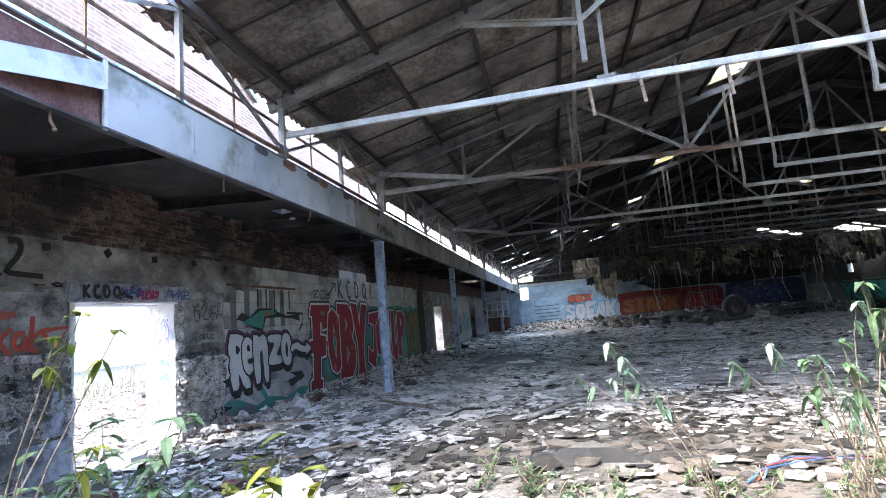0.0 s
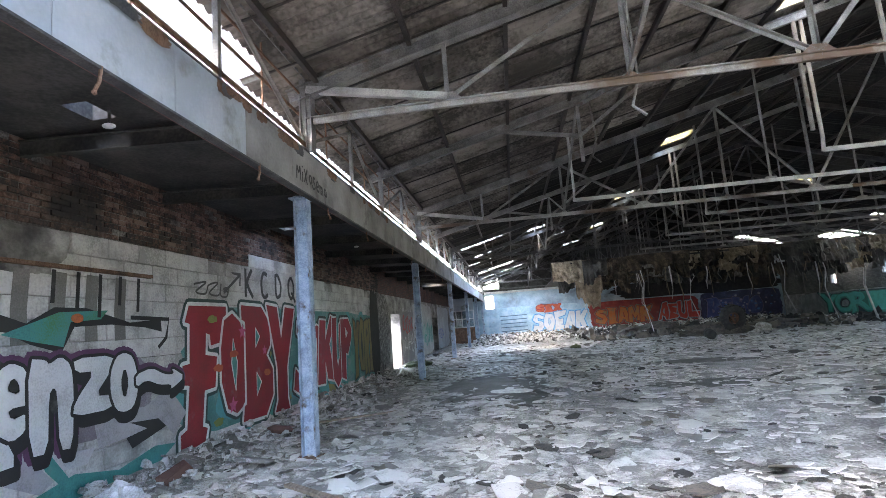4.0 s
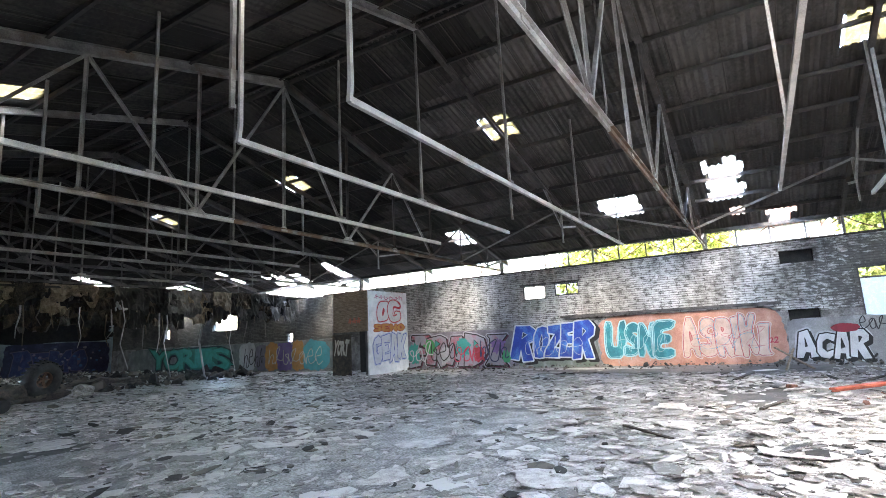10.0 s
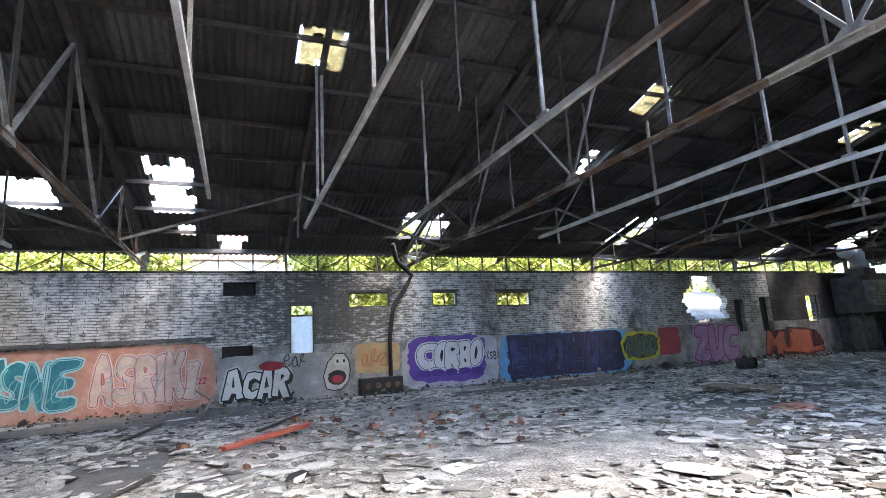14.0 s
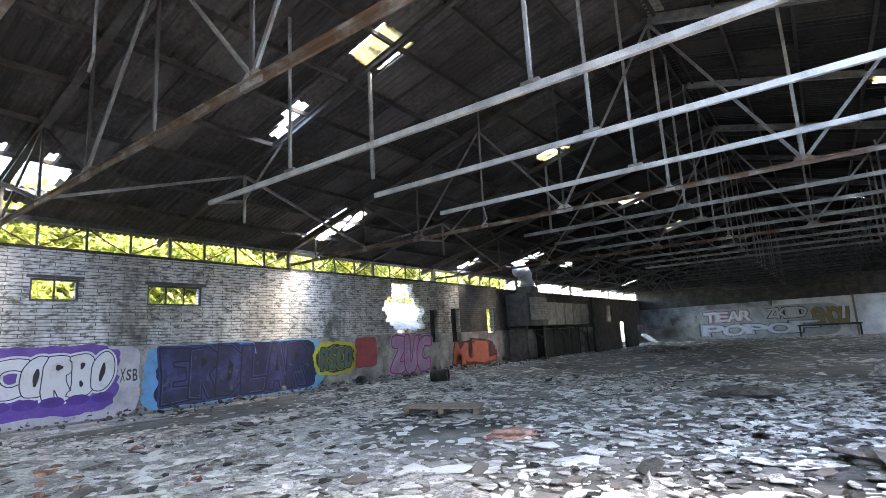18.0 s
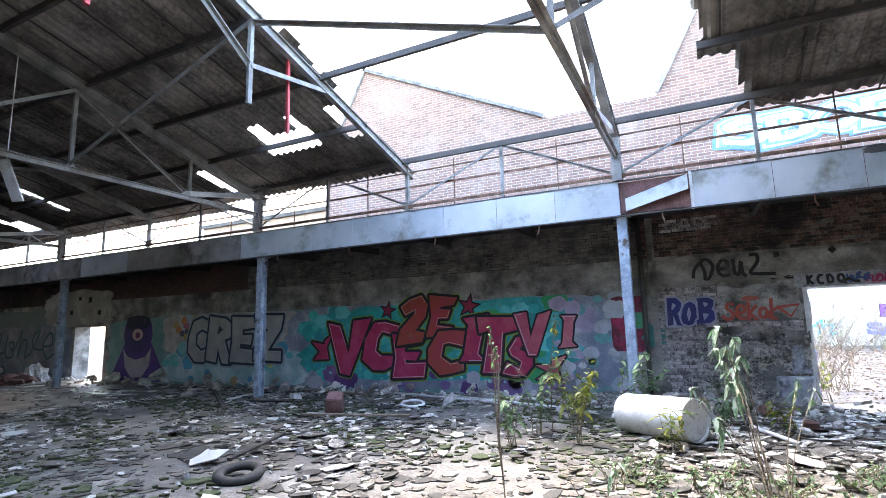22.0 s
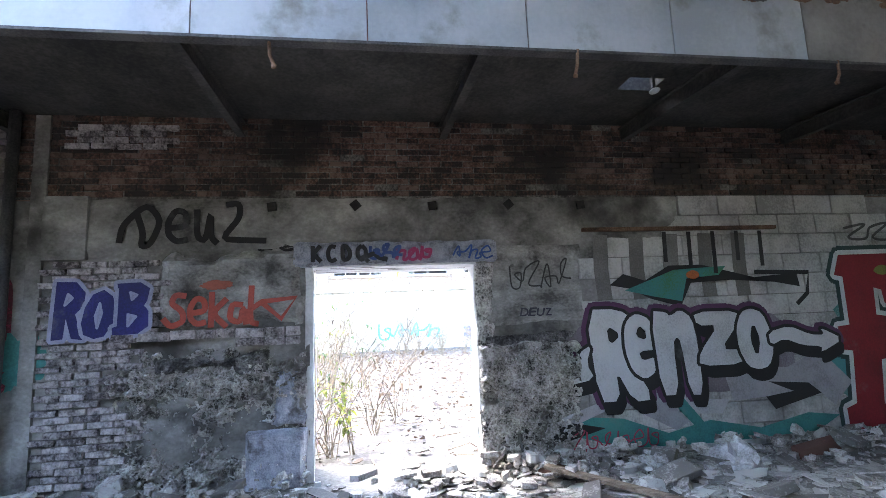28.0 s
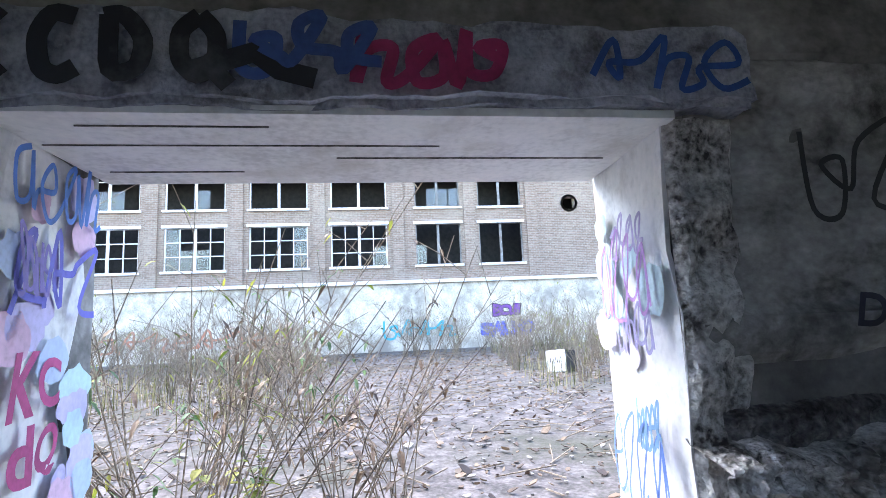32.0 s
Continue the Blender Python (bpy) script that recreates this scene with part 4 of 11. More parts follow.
# hung ceiling beams below the trusses
def hung_beam(y, x0, x1, ends=(True, False), material="steel_white", drop=0.9):
    ob = thing("hung_beam", "darker-toned steel ceiling beam hung below the roof" if material != "steel_white" else "pale steel ceiling beam hung below the roof", "beam", "hung ceiling beams", "", pose(0, y, 0))
    z = CHORD - 0.02
    bm = bm_new()
    bar(bm, (x0, 0, z), (x1, 0, z), 0.06, 0.085)
    part("beam", bm, M[material], ob)
    for x, on in ((x0, ends[0]), (x1, ends[1])):
        if on:
            bm = bm_new()
            bar(bm, (x, 0, z - 0.03), (x + 0.03, 0, z + 0.25), 0.05, 0.06)
            bar(bm, (x + 0.03, 0, z + 0.22), (x + 0.02, 0, roof_z(x) - 0.1), 0.055, 0.05)
            part("end_hanger", bm, M[material], ob)
    x = math.ceil((x0 + 0.6) / 4.4) * 4.4 + 0.95
    while x < x1 - 0.4:
        bm = bm_new()
        bar(bm, (x, 0, z), (x, 0, roof_z(x) - 0.1), 0.045)
        bar(bm, (x - 0.12, 0, z + 0.06), (x + 0.12, 0, z + 0.06), 0.07, 0.05)
        part("hanger", bm, M["steel_grey"], ob)
        x += 4.4
    return ob


for k in range(-6, 7):
    y0 = COL0 + BAY * k
    for o in (2.1, 4.25, 6.35):
        y = round(y0 + o, 2)
        if not SOUTH + 1 < y < NORTH - 3:
            continue
        if k == 0:
            if o == 4.25:
                hung_beam(6.62, -3.6, 16.2, (False, False))
            elif o == 6.35:
                hung_beam(8.5, 4.95, 14.1)
            else:
                hung_beam(4.4, 6.6, 16.4, (False, False), "steel_mixed")
            continue
        if k == 1 and o == 2.1:
            hung_beam(12.93, 5.25, 19.1)
        elif k == 1 and o == 6.35:
            hung_beam(17.2, 0.75, 14.1)
        elif k == -1 and o == 6.35:
            hung_beam(0.22, 5.3, 16.6, (False, False))
        else:
            # Beams darken in steps towards the ends, painting in the falling light.
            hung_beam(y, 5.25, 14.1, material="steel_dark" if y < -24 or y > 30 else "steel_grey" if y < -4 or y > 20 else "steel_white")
# timber battens left hanging from the first beam
for i, x in enumerate((0.72, 1.35, 2.35, 4.9)):
    bm = bm_new()
    bar(bm, (x, 6.62, CHORD - 0.05), (x + 0.03, 6.62, CHORD - 0.45 + 0.08 * (i % 2)), 0.04, 0.02)
    tagged(part("hanging_batten", bm, M["wood"]), "short raw timber batten hanging from a beam", "batten", "hanging battens")

# ---------- roof ----------
E_HOLES = [(18.9, 12.35, 20.35, 13.6), (18.0, 9.15, 20.4, 10.1), (21.0, 9.2, 21.7, 9.6), (21.8, 7.8, 22.8, 8.5), (20.1, 1.3, 21.45, 2.9), (22.2, 1.6, 22.7, 2.3), (19.6, -7.1, 21.7, -6.05), (16.0, -1.8, 17.0, -1.45),
           (19.4, 19.2, 20.95, 20.15), (20.6, 27.9, 22.6, 28.8), (21.0, 31.0, 22.6, 33.6), (19.5, 35.5, 21.4, 36.6), (20.2, 40.0, 22.8, 43.0), (17, 46, 20, 47.2), (19.7, -21.0, 21.2, -20.1), (20.5, -41.5, 21.9, -40.2),
           (21.4, -17.2, 22.4, -16.5), (20, -26.0, 20.3, -25), (13.3, -19.5, 14.0, -19.2)]
# The first gap, by the ridge, is unseen and added to light the floor.
W_HOLES = [(7.9, 4.2, 9.7, 7.4), (-4.2, -1.85, 5.75, 3.7), (-2.45, -4.4, -1.7, -3.1), (-3.5, -6.85, -2.4, -6.25), (-3.9, 3.6, -2.3, 4.25), (-2.6, -2.4, -1.6, -1.8),
           (-3.4, 28.2, -0.9, 29.5), (0.1, 30.7, 0.9, 31.3), (-2.6, 33.2, -1.2, 33.7), (-3.6, 36.4, -1.0, 37.9), (-3.2, 41.9, -0.6, 43.2), (-3.6, 45.8, 0.2, 47.6), (2.2, 36.2, 3.0, 37.1), (3.4, 44.0, 4.6, 44.4),
           (-3.9, -39.5, -2.8, -38.5), (-3.6, -47.2, 0.4, -46.2), (-3.9, -43.0, -2.4, -42.0), (-2.8, -12.9, -1.6, -12.6), (-3.6, -16.2, -2.6, -15.2), (5.0, -19.2, 5.8, -19.0), (5.0, -27.5, 5.8, -27.3), (5.0, -36, 5.8, -35.7)]
LIGHTS = [(1, 13.3, 14.35, 6.5 + BAY * k) for k in range(-4, 4)] + [(-1, 4.5, 5.7, 14.1 + BAY * k) for k in (-3, -2, 0, 1, 2, 3)]
ROWS_OUT = [1.3 * i for i in range(11)] + [13.5]
SHEET = BAY / 8


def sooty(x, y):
    """Where the roof turns near black: soot at the burnt end, dimness painted in along the ridge."""
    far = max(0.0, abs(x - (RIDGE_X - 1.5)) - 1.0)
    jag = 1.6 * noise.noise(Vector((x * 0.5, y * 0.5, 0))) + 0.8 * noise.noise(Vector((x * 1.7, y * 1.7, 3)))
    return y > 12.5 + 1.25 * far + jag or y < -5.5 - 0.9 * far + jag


def roof_side(side, holes, name, label):
    verts, faces = [], []
    n_y = int((NORTH - SOUTH + 1) / SHEET)
    rng = random.Random(9 + side)
    for i in range(len(ROWS_OUT) - 1):
        a, b = ROWS_OUT[i], ROWS_OUT[i + 1] + (0.2 if i < 10 else 0)
        for s in range(n_y):
            ya = SOUTH - 0.4 + s * SHEET
            if side < 0 and i == len(ROWS_OUT) - 2:
                b = ROWS_OUT[-1] + (0.36 if ya > 9.5 or ya < -8 else 0)
            sag = rng.uniform(-0.009, 0.009)
            start = len(verts)
            steps, cuts = 24, 4
            for q in range(steps + 1):
                y = ya + SHEET * 1.06 * q / steps
                wave = 0.026 * math.cos(2 * math.pi * y / 0.1735)
                for c in range(cuts + 1):
                    d = a + (b - a) * c / cuts
                    x = RIDGE_X + side * d
                    verts.append((x, y, roof_z(x) + wave + sag + 0.03 * (c / cuts) + (0.006 if s % 2 else 0)))
            for q in range(steps):
                y = ya + SHEET * (q + 0.5) / steps
                for c in range(cuts):
                    x = RIDGE_X + side * (a + (b - a) * (c + 0.5) / cuts)
                    jx, jy = 0.22 * noise.noise(Vector((x * 2, y * 2.0, 1))), 0.22 * noise.noise(Vector((x * 2, y * 2.0, 7)))
                    if any(h[0] < x + jx < h[2] and h[1] < y + jy < h[3] for h in holes):
                        continue
                    if any(L[0] == side and L[1] < x < L[2] and abs(y - L[3]) < 0.45 for L in LIGHTS):
                        continue
                    v = start + q * (cuts + 1) + c
                    faces.append((v, v + 1, v + cuts + 2, v + cuts + 1))
    me = bpy.data.meshes.new(name)
    me.from_pydata(verts, [], faces)
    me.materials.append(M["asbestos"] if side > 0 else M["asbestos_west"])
    me.materials.append(M["soot_dim_roof"])
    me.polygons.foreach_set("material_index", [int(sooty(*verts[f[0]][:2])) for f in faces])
    return tagged(new(name, me), label, "roof", "", "structure")


roof_w = roof_side(-1, W_HOLES, "roof_west", "grey corrugated fibre-cement roof slope with a large gap")
roof_e = roof_side(1, E_HOLES, "roof_east", "grey corrugated fibre-cement roof slope with broken sheets")
bm = bm_new()
for s in (-1, 1):
    bar(bm, (RIDGE_X + s * 0.16, SOUTH - 0.4, RIDGE_Z + 0.0), (RIDGE_X + s * 0.16, NORTH + 0.4, RIDGE_Z + 0.0), 0.36, 0.03)
part("ridge_cap", bm, M["asbestos"], roof_e)
r = random.Random(3)
for s, x0, x1, y in LIGHTS:
    ob = thing("skylight", "yellowed broken fibreglass skylight sheet", "skylight", "roof skylights")
    cells = [(i, j) for i in range(6) for j in range(5)]
    drop, grid = set(r.sample(cells, 4)), {}
    bm = bm_new()
    for i, j in cells:
        if (i, j) in drop and r.random() < 0.75:
            continue
        for px, py in ((i, j), (i + 1, j), (i + 1, j + 1), (i, j + 1)):
            if (px, py) not in grid:
                gx, gy = x0 + (x1 - x0) * py / 5, y - 0.45 + 0.15 * px
                grid[px, py] = bm.verts.new((gx, gy, roof_z(gx) + 0.03 * math.cos(gy * 36)))
        bm.faces.new([grid[q] for q in ((i, j), (i + 1, j), (i + 1, j + 1), (i, j + 1))])
    part("sheet", bm, M["skylight"], ob)
    bm = bm_new()
    for i in range(5):
        px, py = r.uniform(x0, x1), y + r.uniform(-0.4, 0.4)
        lump(bm, r.uniform(0.03, 0.09), i, 1, (1, 1.6, 0.25), at=(px, py, roof_z(px) + 0.035))
    part("leaf_litter", bm, M["black"], ob, "dark clumps of leaves")

# dark bars added for the seam shadows where neighbouring roof sheets overlap
for side, ob, holes in ((-1, roof_w, W_HOLES), (1, roof_e, E_HOLES)):
    bm = bm_new()
    for k in range(int((NORTH - SOUTH + 1) / SHEET)):
        y = SOUTH - 0.4 + k * SHEET + 0.03
        if not -30 < y < 40:
            continue
        for i in range(len(ROWS_OUT) - 1):
            xa, xb = RIDGE_X + side * ROWS_OUT[i], RIDGE_X + side * ROWS_OUT[i + 1]
            m_ = (xa + xb) / 2
            if any(h[0] - 0.7 < m_ < h[2] + 0.7 and h[1] - 0.2 < y < h[3] + 0.2 for h in holes):
                continue
            bar(bm, (xa, y, roof_z(xa) - 0.03), (xb, y, roof_z(xb) - 0.01), 0.022 + 0.012 * noise.noise(Vector((k, i, side))), 0.02)
    tagged(part("sheet_lap", bm, M["purlin"], ob, "dark bars for the seam shadows between roof sheets"), kind="stuff")

# purlins
for s in (-1, 1):
    for i in range(11):
        d = 1.3 * i + (0.15 if i == 0 else 0)
        x = RIDGE_X + s * d
        spans = [(SOUTH, NORTH)]
        if s < 0 and 5 <= i:
            spans = [(SOUTH, -1.8), (3.7, NORTH)]
            if i in (8, 10):
                spans = [(SOUTH, NORTH)]
        bm = bm_new()
        for a, b in spans:
            bar(bm, (x, a, roof_z(x) - 0.085), (x, b, roof_z(x) - 0.085), 0.06, 0.1)
        tagged(part("purlin", bm, M["purlin"]), "dark steel purlin under the roof sheets", "purlin", "purlins", "structure")

# ---------- east wall ----------
def poly_rows(poly, step):
    """Steps a polygon (u, v) into rows of brick height, as openings."""
    out = []
    v = min(p[1] for p in poly)
    top = max(p[1] for p in poly)
    r = random.Random(5)
    while v < top - 1e-6:
        c = v + step / 2
        cuts = sorted(a[0] + (c - a[1]) / (b[1] - a[1]) * (b[0] - a[0]) for a, b in zip(poly, poly[1:] + poly[:1]) if (a[1] - c) * (b[1] - c) < 0)
        if len(cuts) >= 2:
            out.append((round(cuts[0] + r.uniform(-0.1, 0.1), 3), round(v, 3), round(cuts[-1] + r.uniform(-0.1, 0.1), 3), round(v + step, 3)))
        v += step
    return out


# windows and doors by y; u = -y on this wall
EW = [("win", 18.05, 2.9, 17.0, 3.5), ("win", 16.6, 2.98, 15.55, 3.5), ("dark", 8.44, 3.4, 7.47, 3.83), ("door", 6.4, 1.05, 5.62, 3.08), ("open", 4.48, 2.92, 3.0, 3.46), ("win", 1.4, 2.9, 0.4, 3.44),
      ("win3", -1.22, 2.84, -2.76, 3.4), ("dark", 8.43, 1.2, 7.54, 1.82)]
FAR_E = [("far", 33.0, 1.6, 32.5, 2.2), ("far", 40, 2.6, 37.5, 4.0), ("dark", -13.75, 1.35, -14.35, 2.85), ("dark", -15.45, 1.3, -16.15, 2.95), ("far", -18.8, 1.6, -19.6, 3.0), ("far", 45.5, 2.3, 44.8, 3.0), ("far", -40.6, 0.3, -43.4, 3.2)]
e_holes = [(-a, b, -c, d) for _, a, b, c, d in EW + FAR_E]
HOLE = [(10.55, 2.85), (10.95, 2.2), (11.5, 1.84), (12.6, 1.9), (13.3, 2.0), (13.1, 2.5), (13.5, 2.75), (12.9, 3.3), (12.5, 3.95), (11.3, 3.95), (11.0, 3.4)]
hole_rows = poly_rows(HOLE, 0.154)
bm = wall_grid(16.2, 1.76, -SOUTH + 0.3, 4.13, e_holes, 0.32, east)
tagged(part("wall_east_sooty", bm, M["east_dark"]), "dark brick wall behind the plant", "wall", "", "structure")
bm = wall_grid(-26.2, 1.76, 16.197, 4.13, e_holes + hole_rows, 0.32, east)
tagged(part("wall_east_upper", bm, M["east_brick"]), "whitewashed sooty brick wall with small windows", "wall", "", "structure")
bm = wall_grid(-NORTH - 0.3, 1.76, -26.203, 4.13, e_holes, 0.32, east)
tagged(part("wall_east_north", bm, M["east_grey"]), "dull grey-green brick wall behind the burnt ceiling", "wall", "", "structure")
bm = wall_grid(-NORTH - 0.3, -0.4, -SOUTH + 0.3, 1.757, e_holes, 0.345, lambda u, v, d: (EAST - 0.025 + d, -u, v))
tagged(part("wall_east_base", bm, M["east_low"]), "rendered lower wall painted with graffiti", "wall", "", "structure")
bm = bm_new()
box(bm, EAST - 0.12, 8.6, 2.02, EAST + 0.02, 16.4, 2.12)
tagged(part("wall_ledge", bm, M["steel_dark"]), "dark steel rail fixed along the wall", "rail", "", "structure")
bm = bm_new()
box(bm, EAST - 0.02, -20.0, 4.13, EAST + 0.3, 30, 4.2)
tagged(part("wall_plate", bm, M["wood_char"]), "charred timber plate on top of the wall", "wall plate", "", "structure")
n_win = 0
for kind, a, z0, c, z1 in EW + FAR_E:
    n_win += 1
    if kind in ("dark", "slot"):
        # Black sheet in the opening stands for the dark behind it.
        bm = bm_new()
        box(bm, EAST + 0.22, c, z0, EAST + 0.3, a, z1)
        tagged(part("window_%d" % n_win, bm, M["black"]), "dark wall opening backed by a black sheet", "opening", "", "structure")
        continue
    ob = tagged(new("window_%d" % n_win), "small steel-framed window without glass", "window", "", "structure")
    bm = bm_new()
    w = 0.05
    for p in ((a - w, z0, a, z1), (c, z0, c + w, z1), (c + w, z0, a - w, z0 + w), (c + w, z1 - w, a - w, z1)):
        box(bm, EAST + 0.05, p[0], p[1], EAST + 0.11, p[2], p[3])
    part("window_frame", bm, M["steel_dark"], ob)
    bars = {"win": [0.5], "win3": [0.33, 0.66]}.get(kind, [])
    for f in bars:
        bm = bm_new()
        box(bm, EAST + 0.06, c + (a - c) * f - 0.02, z0 + w, EAST + 0.1, c + (a - c) * f + 0.02, z1 - w)
        part("mullion", bm, M["steel_dark"], ob)
    if kind == "door":
        bm = bm_new()
        box(bm, EAST + 0.06, c + w, 2.68, EAST + 0.1, a - w, 2.74)
        part("transom", bm, M["steel_dark"], ob)
        bm = bm_new()
        box(bm, EAST + 0.075, c + w, 1.1, EAST + 0.083, a - w, 2.68)
        pane = part("pane", bm, M["fibreglass"], ob, "milky translucent pane")
    bm = bm_new()
    box(bm, EAST - 0.06, c - 0.08, z1, EAST + 0.0, a + 0.08, z1 + 0.07)
    part("lintel", bm, M["steel_dark"], ob)

# posts and bracing in the gap under the eaves
gap = thing("eaves_lattice", "sooty steel lattice in the open gap under the eaves", "girder", "eaves lattices", "", pose(EAST + 0.1, COL0, 0))
bm = bm_new()
bar(bm, (0, 0, 4.86), (0, BAY, 4.86), 0.1, 0.12)
part("top_rail", bm, M["steel_dark"], gap)
for i in range(8):
    bm = bm_new()
    bar(bm, (0, i * BAY / 8, 4.13), (0, i * BAY / 8, 4.86), 0.08 if i % 4 == 0 else 0.05)
    part("post", bm, M["steel_grey"] if i % 4 == 0 else M["steel_dark"], gap)
for i in range(8):
    bm = bm_new()
    y0, y1 = i * BAY / 8, (i + 1) * BAY / 8
    a, b = (4.2, 4.8) if i % 2 else (4.8, 4.2)
    tube(bm, [(0.03, y0, a), (0.03, (y0 + y1) / 2, (a + b) / 2 - 0.04), (0.03, y1, b)], 0.02, 5)
    part("brace", bm, M["rust"], gap)
for k in range(-6, 6):
    if k:
        copy_thing(gap, pose(EAST + 0.1, COL0 + k * BAY, 0))

# ---------- north and south walls ----------
bm = wall_grid(WEST - 0.5, -0.4, EAST + 0.3, 3.95, [(-3.35, 2.05, -2.6, 3.75)], 0.3, north)
tagged(part("wall_north", bm, M["north_wall"]), "pale blue painted end wall", "wall", "", "structure")
bm = bm_new()
for x0, z0, x1, z1 in ((WEST - 0.5, 3.95, EAST + 0.3, 4.3),):
    box(bm, x0, NORTH + 0.02, z0, x1, NORTH + 0.28, z1)
vs = [bm.verts.new(p) for p in ((-2.0, NORTH + 0.1, 4.3), (EAST + 0.3, NORTH + 0.1, 4.3), (EAST + 0.3, NORTH + 0.1, 5.13), (RIDGE_X, NORTH + 0.1, RIDGE_Z + 0.08), (-2.0, NORTH + 0.1, 5.45))]
got = bmesh.ops.extrude_face_region(bm, geom=[bm.faces.new(vs)])
for v in [e for e in got["geom"] if isinstance(e, bmesh.types.BMVert)]:
    v.co.y += 0.15
bmesh.ops.recalc_face_normals(bm, faces=bm.faces)
tagged(part("wall_north_gable", bm, M["deck"]), "dark boarded gable over the end wall", "wall", "", "structure")
# This part of the wall is pale too; its shade is painted in.
bm = wall_grid(-EAST - 0.3, -0.4, -11.0, 3.15, [], 0.3, south)
tagged(part("wall_south_sooty", bm, M["south_dim"]), "pale end wall painted darker where it lies in shade", "wall", "", "structure")
bm = wall_grid(-10.997, -0.4, 2.1, 3.15, [(-0.45, -0.4, 0.77, 2.0)], 0.3, south)
tagged(part("wall_south", bm, M["south_wall"]), "pale painted end wall with a dark doorway", "wall", "", "structure")
bm = bm_new()
for a in ((-2.2, 3.24, 1.7, 3.27), (-0.6, 3.15, -0.5, 3.4), (0.7, 3.15, 0.8, 3.4)):
    box(bm, a[0], SOUTH - 0.2, a[1], a[2], SOUTH - 0.1, a[3])
vs = [bm.verts.new(p) for p in ((EAST + 0.3, SOUTH - 0.1, 3.153), (1.7, SOUTH - 0.1, 3.153), (1.7, SOUTH - 0.1, 3.36), (-4.5, SOUTH - 0.1, 3.36), (-4.5, SOUTH - 0.1, 5.13), (RIDGE_X, SOUTH - 0.1, RIDGE_Z + 0.08), (EAST + 0.3, SOUTH - 0.1, 5.13))]
got = bmesh.ops.extrude_face_region(bm, geom=[bm.faces.new(vs)])
for v in [e for e in got["geom"] if isinstance(e, bmesh.types.BMVert)]:
    v.co.y -= 0.15
bmesh.ops.recalc_face_normals(bm, faces=bm.faces)
tagged(part("wall_south_gable", bm, M["deck"]), "dark boarded gable over the end wall", "wall", "", "structure")
bm = bm_new()
box(bm, -3.9, -46.4, -0.4, -2.1, -46.2, 3.15)
box(bm, -2.3, -47.7, -0.4, -2.1, -46.4, 3.15)
tagged(part("wall_south_return", bm, M["south_wall"]), "pale blue return of the end wall", "wall", "", "structure")
# Black box added behind the doorway to paint in an unlit room.
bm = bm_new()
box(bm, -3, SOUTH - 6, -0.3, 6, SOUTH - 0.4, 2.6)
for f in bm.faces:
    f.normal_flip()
tagged(part("wall_back_room", bm, M["black"]), "black box for the unlit room behind the end wall", "wall", "", "structure")

# ---------- graffiti ----------
GLYPHS = {}


def glyph(ch, fat):
    """Outline of a character of the built-in font, thickened, as 2D points and faces."""
    if (ch, fat) not in GLYPHS:
        cu = bpy.data.curves.new("glyph", "FONT")
        cu.body, cu.size, cu.offset, cu.resolution_u, cu.fill_mode = ch, 1.0, fat, 4, "FRONT"
        ob = bpy.data.objects.new("glyph", cu)
        me = bpy.data.meshes.new_from_object(ob)
        GLYPHS[ch, fat] = ([(v.co.x, v.co.y) for v in me.vertices], [tuple(f.vertices) for f in me.polygons])
        bpy.data.objects.remove(ob), bpy.data.curves.remove(cu), bpy.data.meshes.remove(me)
    return GLYPHS[ch, fat]


def glyph_bm(ch, fat, place, n, cell, turn=0.0, shear=0.0, push=(0, 0), wob=0.0, seed=0):
    """A character stretched over a cell (u0, v0, u1, v1) of a wall, n metres proud of it."""
    base = glyph(ch, 0.03)[0]
    x0, x1, y0, y1 = min(p[0] for p in base), max(p[0] for p in base), min(p[1] for p in base), max(p[1] for p in base)
    pts, faces = glyph(ch, fat)
    u0, v0, u1, v1 = cell
    cu, cv = (u0 + u1) / 2, (v0 + v1) / 2
    c, s = math.cos(turn), math.sin(turn)
    bm = bm_new()
    vs = []
    for x, y in pts:
        a = (x - x0) / max(1e-3, x1 - x0) * (u1 - u0) + u0 - cu
        b = (y - y0) / max(1e-3, y1 - y0) * (v1 - v0) + v0 - cv
        a += shear * b
        if wob:
            a += wob * noise.noise(Vector((a * 2.2, b * 2.2, seed)))
            b += wob * noise.noise(Vector((a * 2.2, b * 2.2, seed + 9)))
        vs.append(bm.verts.new(place(cu + a * c - b * s + push[0], cv + a * s + b * c + push[1], -n)))
    for f in faces:
        try:
            bm.faces.new([vs[i] for i in f])
        except ValueError:
            pass
    return bm


def blob_bm(place, n, u0, v0, u1, v1, seed, rough=0.12, count=56, square=3.0, clip=0.02):
    """An uneven painted patch that fills about the given box."""
    bm = bm_new()
    cu, cv, a, b = (u0 + u1) / 2, (v0 + v1) / 2, (u1 - u0) / 2, (v1 - v0) / 2
    vs = []
    for i in range(count):
        t = 2 * math.pi * i / count
        c, s = math.cos(t), math.sin(t)
        k = (abs(c) ** square + abs(s) ** square) ** (-1 / square)
        k *= 1 + rough * noise.noise(Vector((c * 3, s * 3, seed * 1.7))) + rough * 0.6 * noise.noise(Vector((c * 9, s * 9, seed * 2.3)))
        vs.append(bm.verts.new(place(cu + a * k * c, max(clip, cv + b * k * s), -n)))
    bm.faces.new(vs)
    bm.normal_update()
    bmesh.ops.triangulate(bm, faces=bm.faces[:])
    return bm


